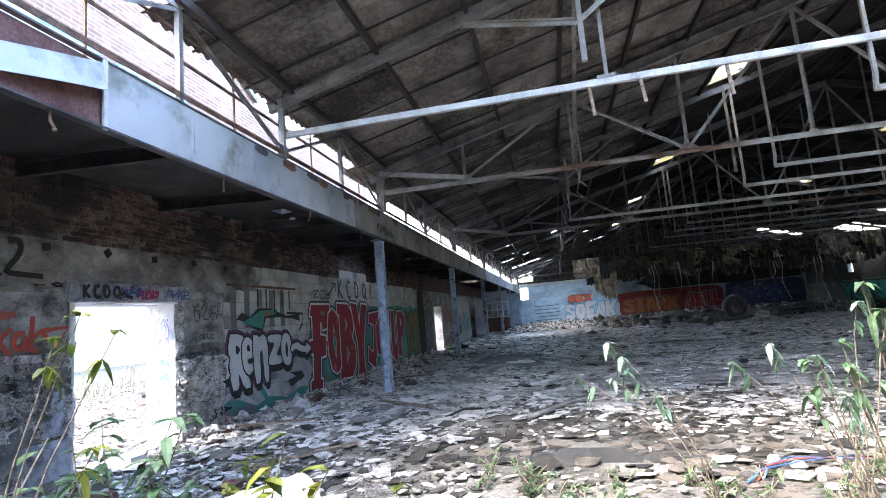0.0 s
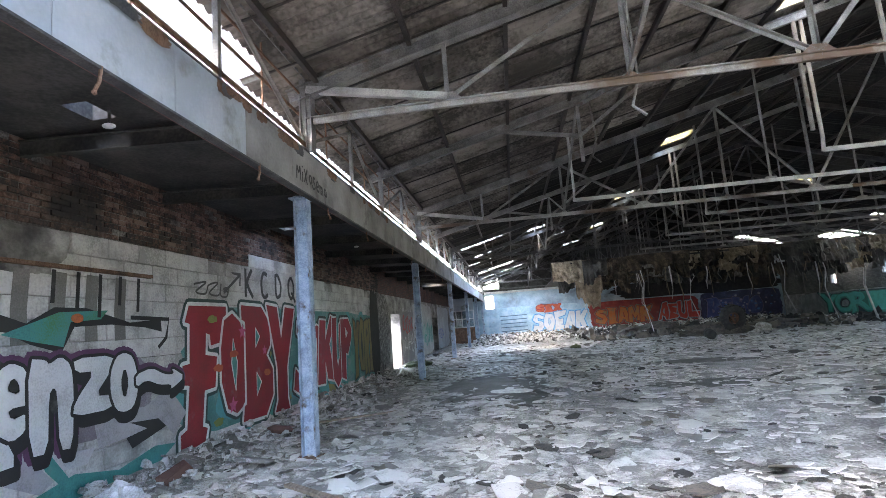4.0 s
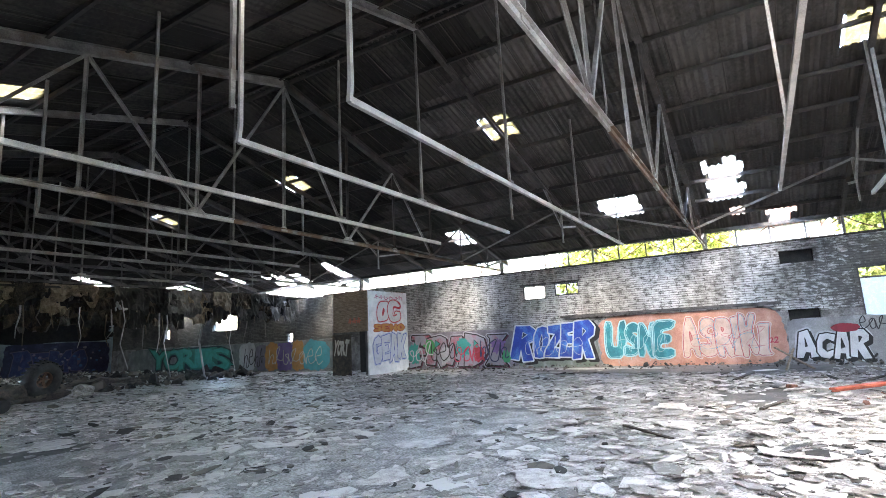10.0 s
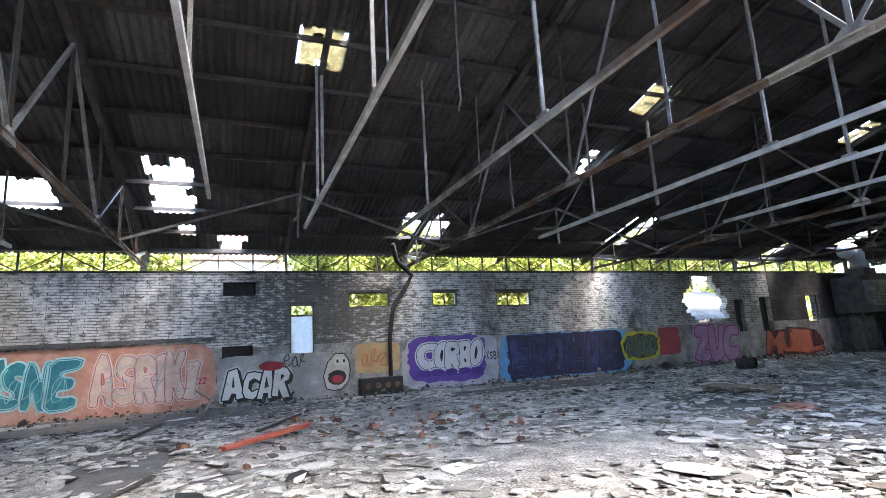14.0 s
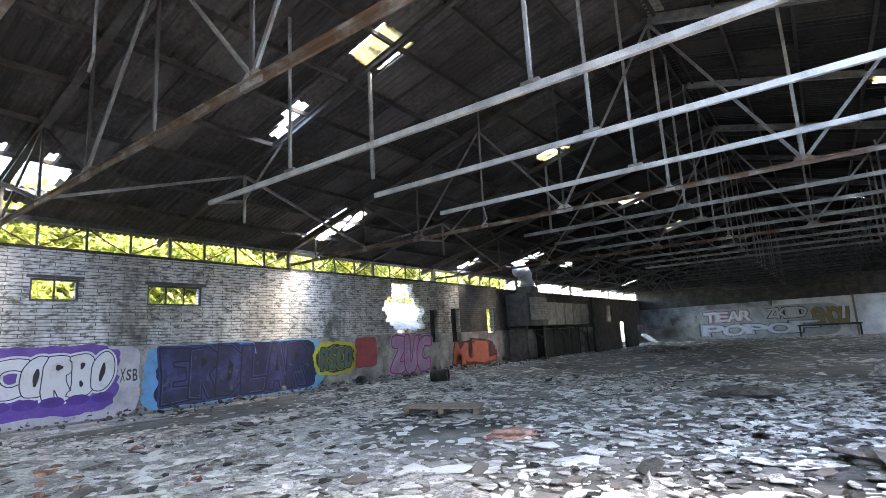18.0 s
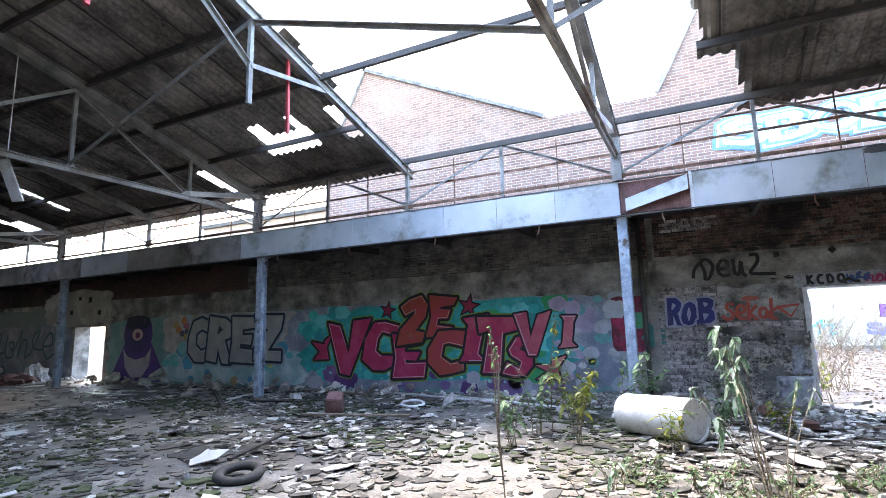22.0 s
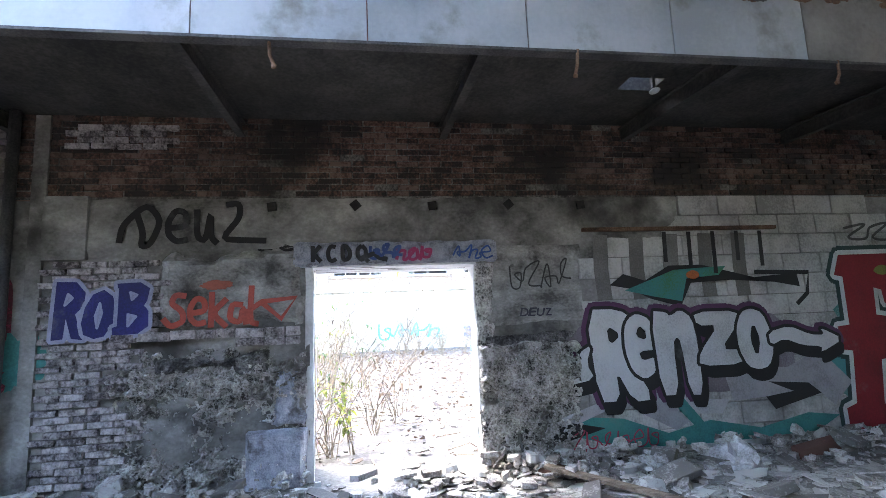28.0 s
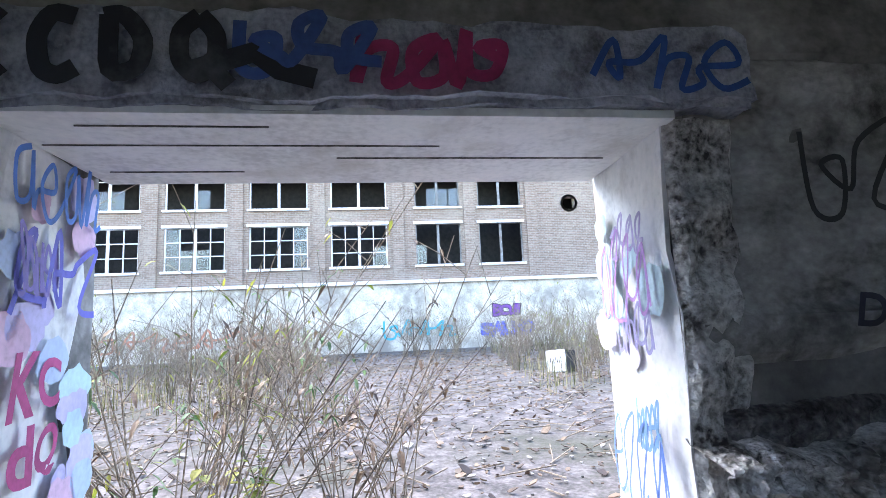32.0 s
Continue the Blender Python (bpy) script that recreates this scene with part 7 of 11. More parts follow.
for k in range(4):
    for z in (1.22, 1.82):
        if (k, z) not in ((1, 1.22), (3, 1.82)):
            bm = bm_new()
            x = WEST + 0.08 + k * 0.43
            box(bm, x, 0.03, z, x + 0.37, 0.036, z + 0.53)
            part("pane", bm, M["glass"], screen)
bm = bm_new()
box(bm, WEST + 0.02, 0, 2.42, -3.8, 0.06, 3.3)
part("top_board", bm, M["sheet_metal"], screen, "pale blue upper boarding")
# on the fascia
FX = lambda u, v, d=0.0: (FASCIA_X + 0.012 - d, u, v)
ob = thing("spray_tag", "black sprayed tag on the grey fascia", "graffiti tag")
for word, uu, vv, hh in (("MiX", 10.2, 3.42, 0.21), ("oSema", 10.6, 3.4, 0.19)):
    for ch in word:
        adv, paths = STROKES[ch]
        part("letter", stroke_bm(paths, uu, vv, hh, 0.032, FX, 0.006), paint(BLACK), ob)
        uu += adv * hh + 0.02
# flaked paint and moss stains on the fascia sheets
rs = random.Random(61)
for i in range(26):
    u, w_ = rs.uniform(5.4, 15.0), rs.uniform(0.1, 0.5)
    patch("flaked_patch", FX, u, 3.84 - rs.uniform(0.02, 0.1), u + w_, 3.9, M["rust"] if i % 3 else M["steel_dark"], "dark patch where paint has flaked off the fascia", 900 + i, 0.002 + 0.0003 * (i % 6), 0.22, 3)
# blue painting on the gable
GX = lambda u, v, d=0.0: (WEST - 0.004 - d, u, v)
piece("SBOE", GX, 4.1, 4.75, 7.0, 5.4, (0.12, 0.27, 0.42), (0.5, 0.55, 0.58), None, (0.4, 0.5, 0.56), (0.12, 0.26, 0.44), None, "pale blue graffiti on the brick gable", 26, 0.06, 0.1, 0.1, (), 0.15)
piece("NK", GX, 13.4, 4.6, 15.3, 5.3, (0.12, 0.27, 0.42), (0.5, 0.55, 0.58), None, (0.4, 0.5, 0.56), (0.12, 0.26, 0.44), None, "pale blue graffiti on the brick gable", 27, 0.06, 0.1, 0.1, (), 0.15)

# east wall, from the north end southwards (u = -y)
EB = lambda u, v, d=0.0: (EAST - 0.025 + d, -u, v)
patch("paint_patch", EB, -24.9, 0.02, -18.4, 1.72, paint((0.16, 0.15, 0.18), (0.32, 0.31, 0.36)), "mottled violet-grey paint ground", 51)
block_piece("FRADI", EB, spread("FRADI", -24.2, 0.2, -18.9, 1.55, 0.14), (0.3, 0.3, 0.36), "crowded grey, red and green graffiti lettering", (0.3, 0.04, 0.07), BLACK, 0.05, (0.4, 0.4, 0.46), 0.05, (0.1, 0.02, 0.05), seed=52, jit=0.08, n0=0.012, hollow=(0.03, 0.3, 0.26))
patch("paint_patch", EB, -18.5, 0.02, -14.95, 1.55, paint((0.16, 0.2, 0.16), (0.3, 0.32, 0.32)), "grey-green paint ground", 53)
for i, (u, v, w, h, c) in enumerate(((-24.3, 0.3, 0.7, 0.9, (0.03, 0.3, 0.26)), (-23.3, 0.7, 0.6, 0.7, (0.05, 0.28, 0.1)), (-22.4, 0.25, 0.5, 0.8, (0.42, 0.43, 0.48)), (-21.5, 0.6, 0.7, 0.8, (0.03, 0.32, 0.3)), (-20.6, 0.3, 0.5, 0.7, (0.35, 0.03, 0.05)), (-19.7, 0.7, 0.6, 0.6, (0.2, 0.12, 0.32)), (-19.2, 0.25, 0.4, 0.5, (0.04, 0.3, 0.14)))):
    patch("paint_patch", EB, u, v, u + w, v + h, paint(c), "blot of coloured paint in a crowded graffiti", 150 + i, 0.034 + 0.001 * i, 0.4, 2.4)
for i, (u, w, c) in enumerate(((-24.4, 1.6, (0.5, 0.5, 0.54)), (-23.0, 1.5, (0.02, 0.02, 0.025)), (-21.7, 1.5, (0.45, 0.05, 0.1)), (-20.4, 1.5, (0.03, 0.04, 0.1)))):
    scribble(EB, u, 0.35, u + w, 1.4, c, "tangled letters in a crowded graffiti", 160 + i, 0.05, 3, 0.044 + 0.001 * i)
block_piece("ROZER", EB, [(-18.68, 0.34, -17.6, 1.8), (-17.72, 0.4, -17.0, 1.76), (-17.12, 0.42, -16.4, 1.77), (-16.52, 0.46, -15.78, 1.8), (-15.92, 0.36, -15.05, 1.85)], (0.016, 0.06, 0.4), "blue graffiti lettering with white edges and black shadow", (0.08, 0.26, 0.66), (0.58, 0.62, 0.68), 0.06, None, 0.03, BLACK, (0.16, -0.1), seed=54, jit=0.03, shear=0.18, n0=0.012, hollow=(0.03, 0.05, 0.12))
patch("paint_patch", EB, -14.9, 0.02, -8.62, 1.98, paint((0.5, 0.24, 0.17), (0.62, 0.38, 0.3)), "salmon pink painted ground", 55)
block_piece("USNE", EB, [(-14.65, 0.34, -13.85, 1.72), (-13.95, 0.36, -13.3, 1.72), (-13.4, 0.34, -12.78, 1.64), (-12.88, 0.32, -12.1, 1.68)], (0.018, 0.2, 0.25), "turquoise graffiti lettering on salmon pink", (0.05, 0.36, 0.4), (0.36, 0.58, 0.62), 0.05, None, 0.03, None, key=(0.36, 0.6, 0.62), key_w=0.022, seed=56, jit=0.05, curve=1, n0=0.012, hollow=(0.5, 0.26, 0.2), drips=2)
block_piece("ASRIKI", EB, [(-11.9, 0.3, -11.2, 1.7), (-11.3, 0.34, -10.6, 1.68), (-10.72, 0.32, -10.15, 1.66), (-10.25, 0.32, -9.9, 1.64), (-9.95, 0.32, -9.4, 1.76), (-9.48, 0.36, -8.98, 1.44)], (0.58, 0.43, 0.36), "cream graffiti lettering edged in red on salmon pink", (0.66, 0.54, 0.48), (0.4, 0.08, 0.1), 0.022, (0.6, 0.52, 0.48), 0.03, None, key=(0.1, 0.3, 0.4), key_w=0.014, seed=57, jit=0.06, curve=1, n0=0.012, hollow=(0.5, 0.26, 0.2))
patch("paint_patch", EB, -8.55, 0.02, -4.9, 1.5, paint((0.26, 0.26, 0.26), (0.4, 0.4, 0.4)), "pale grey paint ground", 58)
scribble(EB, -11.7, 0.6, -9.1, 1.5, (0.45, 0.1, 0.14), "thin red curls over cream lettering", 141, 0.013, 3, 0.03)
scribble(EB, -11.5, 0.5, -9.3, 1.6, (0.06, 0.3, 0.42), "thin blue curls over cream lettering", 142, 0.012, 2, 0.032)
scribble(EB, -14.3, 0.5, -12.3, 1.45, (0.3, 0.5, 0.52), "thin pale curls over turquoise lettering", 143, 0.018, 4, 0.03)
scribble(EB, -18.2, 0.5, -15.4, 1.5, (0.5, 0.53, 0.6), "thin white curls over blue lettering", 144, 0.018, 4, 0.03)
tag("22", EB, -9.1, 0.72, -8.82, 0.95, (0.4, 0.03, 0.06), "small red numerals beside cream lettering", 145, 0.02, n=0.03)
block_piece("ACAR", EB, [(-8.4, 0.2, -7.78, 1.08), (-7.82, 0.2, -7.32, 0.98), (-7.36, 0.18, -6.86, 1.05), (-6.92, 0.16, -6.38, 1.05)], (0.6, 0.6, 0.6), "white graffiti lettering with black outlines", (0.66, 0.66, 0.66), BLACK, 0.04, (0.45, 0.45, 0.45), 0.05, BLACK, (0.06, -0.08), seed=59, jit=0.05, n0=0.012)
scribble(EB, -6.6, 1.05, -5.9, 1.6, (0.03, 0.03, 0.035), "black scrawl beside a window", 591, 0.03, 3, 0.012)
part("red_shape", blob_bm(EB, 0.03, -7.35, 1.0, -6.6, 1.28, 592, 0.1, 30, 2.2), paint((0.3, 0.02, 0.04)), tagged(new("graffiti"), "red painted cap over white lettering", "graffiti"))
ob = thing("graffiti", "ochre and grey painted faces low on the wall", "graffiti")
part("panel_shape", blob_bm(EB, 0.006, -4.3, 0.7, -2.7, 1.7, 4, 0.06, 40, 7), paint((0.4, 0.27, 0.12), (0.45, 0.33, 0.18)), ob)
part("round_shape", poly(EB, 0.006, [(-5.25, 0.3), (-5.35, 0.7), (-5.2, 1.15), (-4.95, 1.42), (-4.65, 1.4), (-4.5, 1.15), (-4.46, 0.85), (-4.52, 0.5), (-4.75, 0.26), (-5.0, 0.22)]), paint((0.46, 0.43, 0.38)), ob)
bm = bm_new()
ribbon(bm, [(-5.25, 0.3), (-5.35, 0.7), (-5.2, 1.15), (-4.95, 1.42), (-4.65, 1.4), (-4.5, 1.15), (-4.46, 0.85), (-4.52, 0.5), (-4.75, 0.26), (-5.0, 0.22), (-5.25, 0.3)], 0.035, EB, 0.0075)
part("contour", bm, paint(BLACK), ob)
for k, u in enumerate((-4.88, -4.66)):
    part("eye_shape", blob_bm(EB, 0.0085, u - 0.1, 1.02, u + 0.1, 1.3, 7 + k, 0.04, 24, 2), paint((0.5, 0.5, 0.5)), ob)
    part("eye_spot", blob_bm(EB, 0.0095, u - 0.04, 1.1, u + 0.04, 1.22, 9 + k, 0.04, 16, 2), paint(BLACK), ob)
part("mouth_edge", blob_bm(EB, 0.009, -5.2, 0.4, -4.6, 0.88, 6, 0.1, 30, 2), paint(BLACK), ob)
part("mouth_shape", blob_bm(EB, 0.0105, -5.08, 0.46, -4.7, 0.72, 6, 0.1, 30, 2), paint((0.3, 0.015, 0.03)), ob)
scribble(EB, -4.1, 0.9, -2.9, 1.5, (0.4, 0.12, 0.04), "orange scrawl on ochre", 61, 0.04, 4, 0.012)
patch("paint_patch", EB, -2.65, 0.15, -1.0, 1.4, paint((0.36, 0.37, 0.33)), "cream paint patch", 62)
patch("paint_patch", EB, -2.5, 0.02, 1.1, 1.8, paint((0.38, 0.37, 0.42), (0.48, 0.48, 0.5)), "pale violet paint ground", 63, 0.004)
part("cloud_shape", blob_bm(EB, 0.0062, -2.42, 0.2, 0.62, 1.82, 64, 0.1, 70, 4.5), paint((0.1, 0.04, 0.3), (0.16, 0.08, 0.36)), tagged(new("graffiti"), "purple paint cloud behind white lettering", "graffiti"))
block_piece("CORBO", EB, [(-2.15, 0.68, -1.3, 1.62), (-1.45, 0.7, -0.88, 1.62), (-1.02, 0.58, -0.38, 1.6), (-0.52, 0.64, 0.08, 1.62), (-0.06, 0.68, 0.46, 1.64)], (0.6, 0.6, 0.62), "white graffiti lettering with a purple cloud edge", (0.56, 0.58, 0.64), (0.01, 0.01, 0.02), 0.022, (0.56, 0.58, 0.64), 0.05, None, seed=65, jit=0.05, curve=1, n0=0.012)
for k in range(5):
    part("cloud_drop", blob_bm(EB, 0.0275, -2.1 + 0.52 * k, 0.42, -1.6 + 0.52 * k, 0.66, 66 + k, 0.12, 24, 2), paint((0.07, 0.02, 0.22)), tagged(new("graffiti"), "purple painted drop under white lettering", "graffiti"))
tag("XSB", EB, 0.6, 0.85, 1.05, 1.2, (0.05, 0.05, 0.05), "thin black tag painted on the wall", 65, 0.02, n=0.02)
patch("paint_patch", EB, 1.18, 0.02, 7.3, 1.75, paint(SKYBLUE), "bright blue painted edge", 66, 0.004)
patch("paint_patch", EB, 1.5, 0.08, 6.95, 1.72, paint((0.012, 0.014, 0.05), (0.03, 0.032, 0.1)), "navy paint ground of a large piece", 671, 0.0055, 0.05)
block_piece("ERDLAR", EB, spread("ERDLAR", 1.6, 0.2, 6.6, 1.62, 0.06), (0.016, 0.018, 0.06), "dark navy block graffiti lettering on a blue ground", (0.045, 0.05, 0.16), (0.006, 0.006, 0.02), 0.04, (0.03, 0.035, 0.12), 0.05, None, key=(0.06, 0.08, 0.22), seed=67, jit=0.03, n0=0.012)
part("shape", poly(EB, 0.0075, [(3.9, 1.74), (4.5, 1.74), (4.6, 1.35), (4.3, 1.5)]), paint((0.05, 0.2, 0.5)), tagged(new("graffiti"), "bright blue painted wedge over navy lettering", "graffiti"))
patch("paint_patch", EB, 6.9, 0.4, 8.95, 1.62, paint((0.45, 0.42, 0.03)), "yellow paint outline around black lettering", 681, 0.007, 0.12, 3)
patch("paint_patch", EB, 7.05, 0.52, 8.8, 1.5, paint((0.02, 0.02, 0.025)), "black paint ground within a yellow edge", 682, 0.0085, 0.12, 3)
block_piece("RSCO", EB, spread("RSCO", 7.15, 0.6, 8.75, 1.42, 0.12), (0.06, 0.1, 0.08), "black bubble lettering on a yellow ground", (0.1, 0.16, 0.12), BLACK, 0.03, (0.4, 0.38, 0.04), 0.02, seed=68, jit=0.04, curve=1, n0=0.012)
patch("paint_patch", EB, 8.9, 0.55, 10.1, 1.72, paint((0.3, 0.04, 0.05)), "red paint patch", 69)
block_piece("ZUC", EB, spread("ZUC", 10.95, 0.15, 13.6, 1.7, 0.12), (0.34, 0.2, 0.36), "grey-pink bubble graffiti lettering", (0.42, 0.3, 0.42), (0.3, 0.02, 0.16), 0.06, (0.36, 0.26, 0.36), 0.05, seed=70, jit=0.05, curve=1, n0=0.012, hollow=(0.2, 0.14, 0.2))
piece("MUIL", EB, 15.5, 0.2, 19.3, 1.25, (0.28, 0.03, 0.03), BLACK, (MAROON, BLACK), (0.35, 0.08, 0.04), None, None, "dark red graffiti lettering", 71, 0.08, 0.1, 0.1, (), n0=0.006)
patch("paint_patch", EB, 21, 0.05, 24.5, 1.6, paint((0.08, 0.13, 0.2)), "dull blue paint ground low on the wall", 72)
patch("paint_patch", EB, -50, 0.05, -29.0, 1.7, paint((0.15, 0.18, 0.18), (0.28, 0.29, 0.29)), "grey-green paint ground", 73)
piece("YORIS", EB, -47, 0.2, -38, 1.6, (0.03, 0.22, 0.17), (0.01, 0.04, 0.05), None, (0.03, 0.28, 0.24), None, BLACK, "dark turquoise graffiti lettering", 74, 0.06, 0.2, 0.1, (), n0=0.006, spikes=2)
for i, (ya, yb, zt, c) in enumerate(((37.2, 35.6, 1.75, (0.42, 0.44, 0.45)), (35.7, 34.6, 1.6, (0.16, 0.15, 0.2)), (34.8, 33.6, 1.7, (0.4, 0.2, 0.06)), (33.8, 32.4, 1.65, (0.16, 0.11, 0.3)), (32.5, 31.5, 1.75, (0.42, 0.22, 0.07)), (31.6, 29.6, 1.7, (0.05, 0.28, 0.33)))):
    patch("paint_patch", EB, -ya, 0.08, -yb, zt, paint(c), "tall painted colour field on the lower wall", 120 + i, 0.006 + 0.001 * i, 0.14, 3.5)
scribble(EB, -36.8, 0.3, -34.8, 1.5, (0.04, 0.04, 0.05), "dark scrawl on painted colour fields", 127, 0.06, 4, 0.016)
scribble(EB, -34.6, 0.3, -30, 1.5, (0.45, 0.44, 0.4), "pale scrawl on painted colour fields", 128, 0.05, 7, 0.016)

# north wall
patch("paint_patch", north, -4.4, 0.1, 5.2, 2.6, paint((0.3, 0.45, 0.55), (0.45, 0.55, 0.6)), "pale blue paint ground", 81)
block_piece("SOEAK", north, spread("SOEAK", 0.75, 0.25, 5.7, 1.85, 0.1), (0.5, 0.52, 0.54), "white block graffiti lettering edged in blue", (0.42, 0.46, 0.5), (0.06, 0.22, 0.44), 0.06, (0.2, 0.42, 0.6), 0.08, None, seed=82, jit=0.06, n0=0.008, hollow=(0.3, 0.42, 0.5))
block_piece("SIX", north, spread("SIX", 1.2, 1.95, 3.5, 2.6, 0.1), (0.5, 0.1, 0.05), "small orange-red lettering painted on the wall", (0.5, 0.16, 0.06), (0.35, 0.04, 0.03), 0.05, seed=83, jit=0.1, n0=0.006)
patch("paint_patch", north, 5.9, 0.1, 15.2, 2.45, paint((0.2, 0.02, 0.018), (0.26, 0.045, 0.03)), "dark red paint ground", 84, 0.005)
block_piece("SIAMK", north, spread("SIAMK", 6.3, 0.5, 11.3, 1.8, 0.1), (0.42, 0.12, 0.02), "orange and green lettering on dark red", (0.12, 0.16, 0.1), (0.2, 0.02, 0.02), 0.06, (0.1, 0.18, 0.14), 0.04, seed=85, jit=0.07, n0=0.008)
block_piece("AEUL", north, spread("AEUL", 11.8, 0.5, 15.2, 1.9, 0.1), (0.42, 0.04, 0.025), "bright red lettering with pale edges", (0.46, 0.08, 0.04), (0.3, 0.3, 0.32), 0.07, (0.05, 0.03, 0.04), 0.06, seed=86, jit=0.09, n0=0.02)
patch("paint_patch", north, 15.4, 0.1, 22.0, 2.5, paint((0.03, 0.03, 0.08), (0.07, 0.08, 0.18)), "dark blue paint ground", 87)
block_piece("BEMO", north, spread("BEMO", 15.8, 0.4, 20.5, 1.95, 0.1), (0.04, 0.05, 0.16), "dark blue lettering with pale flecks", (0.08, 0.12, 0.26), (0.14, 0.12, 0.2), 0.05, (0.03, 0.03, 0.06), 0.05, seed=88, jit=0.08, n0=0.008)
spatter(north, (15.6, 0.3, 21.5, 2.2), ((0.3, 0.3, 0.38), (0.06, 0.16, 0.4), (0.25, 0.2, 0.3)), 30, 646, 0.024, 0.04, 0.12, "pale flecks of paint over dark lettering")
patch("soot_patch", north, 8.0, 2.5, 22.2, 3.94, M["black"], "smoke stain over the end wall", 89, 0.006, 0.12, 4)
bm = bm_new()
box(bm, -3.4, NORTH - 0.14, 3.92, 9.0, NORTH - 0.02, 4.12)
tagged(part("end_beam", bm, M["steel_white"]), "pale steel beam along the top of the end wall", "beam", "", "structure")
for i in range(5):
    bm = bm_new()
    ribbon(bm, [(-2.1, 0.45 + 0.34 * i), (0.3, 0.47 + 0.34 * i)], 0.07, north, 0.01)
    tagged(part("paint_stripe", bm, paint((0.06, 0.12, 0.18))), "dark blue painted stripe on the end wall", "painted stripe")

# south wall (u = -x)
patch("paint_patch", south, -17.0, 0.05, -6.5, 2.7, paint((0.3, 0.32, 0.36), (0.4, 0.42, 0.46)), "pale paint ground on the end wall", 91)
piece("TEAR", south, -16.5, 1.5, -12.6, 2.5, (0.45, 0.46, 0.5), (0.2, 0.06, 0.15), None, None, None, None, "white lettering edged in red on the wall", 92, 0.05, 0.1, 0.08, (), n0=0.006)
piece("ZKID", south, -11.5, 1.6, -8.6, 2.5, (0.3, 0.3, 0.34), BLACK, None, None, None, None, "black outlined lettering painted on the wall", 93, 0.05, 0.1, 0.08, (), n0=0.006)
piece("POPOF", south, -16.8, 0.3, -8.0, 1.3, (0.4, 0.42, 0.5), (0.05, 0.1, 0.2), None, None, None, None, "grey-blue lettering painted on the wall", 94, 0.05, 0.1, 0.08, (), n0=0.006)
piece("SNOU", south, -8.3, 0.9, -5.9, 2.3, (0.06, 0.18, 0.18), (0.2, 0.12, 0.03), None, (0.2, 0.12, 0.03), None, None, "teal and ochre graffiti on the end wall", 95, 0.05, 0.1, 0.12, (), n0=0.006)
patch("paint_patch", south, -2.75, 0.9, -2.1, 2.2, paint((0.4, 0.06, 0.08)), "red painted figure shape", 96, 0.008, 0.3, 2.5)
piece("NH", south, -1.95, 0.3, -1.0, 1.3, (0.3, 0.45, 0.5), (0.4, 0.1, 0.1), None, None, None, None, "pale blue and red scrawl", 97, 0.05, 0.1, 0.12, (), n0=0.006)

# ---------- doorway: lintel, lining, broken render ----------
def slab(u0, v0, u1, v1, depth, material, name, label, category, place, seed=1, amp=0.02, step=0.045, kind="structure", ragged=0.12, relief=None, sides=True):
    """A rough facing over part of a wall: a noisy grid with a ragged edge, proud by depth."""
    bm = bm_new()
    nu, nv = max(3, int((u1 - u0) / step)), max(3, int((v1 - v0) / step))
    g = {}
    for i in range(nu + 1):
        for j in range(nv + 1):
            u, v = u0 + (u1 - u0) * i / nu, v0 + (v1 - v0) * j / nv
            if not sides and i in (0, nu):
                u += 0.02 * noise.noise(Vector((v * 5, seed, 0))) + 0.02 * noise.noise(Vector((v * 16, seed, 3)))
            edge = min(i if sides else 99, nu - i if sides else 99, j if v0 > 0.02 else 99, nv - j)
            p = Vector((u * 3.2, v * 3.2, seed))
            h = depth + amp * (0.8 * noise.noise(p) + 1.2 * (0.25 - abs(noise.noise(p * 2.7))) + 0.9 * (0.22 - abs(noise.noise(p * 6.1))) + 0.5 * noise.noise(p * 15.3))
            h += relief(u, v) if relief else 0
            lim = 2.2 * 0.045 / step * min(1, ragged / 0.06) + 3.0 * 0.045 / step * ragged / 0.12 * (noise.noise(Vector((u * 2.5, v * 2.5, seed + 5))) + 0.3 * noise.noise(Vector((u * 9, v * 9, seed))))
            k = min(1.0, max(0.0, (edge - lim + 1.2) / 1.6))
            g[i, j] = (u, v, h * k - 0.012 * (1 - k), k)
    vs = {key: bm.verts.new(place(a, b, -h)) for key, (a, b, h, k) in g.items()}
    for i in range(nu):
        for j in range(nv):
            if max(g[q][3] for q in ((i, j), (i + 1, j), (i + 1, j + 1), (i, j + 1))) > 0:
                bm.faces.new((vs[i, j], vs[i + 1, j], vs[i + 1, j + 1], vs[i, j + 1]))
    bmesh.ops.delete(bm, geom=[v for v in bm.verts if not v.link_faces], context="VERTS")
    return tagged(part(name, bm, material), label, category, "", kind)


bm = bm_new()
vs = box(bm, WEST - 0.12, 4.95, 2.068, WEST + 0.09, 7.03, 2.3)
bmesh.ops.bevel(bm, geom=bm.edges[:], offset=0.02, segments=2, affect="EDGES")
bmesh.ops.subdivide_edges(bm, edges=[e for e in bm.edges if e.calc_length() > 0.5], cuts=40)
bmesh.ops.subdivide_edges(bm, edges=[e for e in bm.edges if e.calc_length() > 0.1], cuts=4, use_grid_fill=True)
for v in bm.verts:
    v.co += Vector((0.016, 0.012, 0.018)) * noise.noise(v.co * 5) + Vector((0.012, 0.0, 0.014)) * noise.noise(v.co * 17)
tagged(part("door_lintel", bm, M["lintel"]), "chipped concrete lintel covered in small tags", "lintel", "", "structure")
LX = lambda u, v, d=0.0: (WEST + 0.115 - d, u, v)
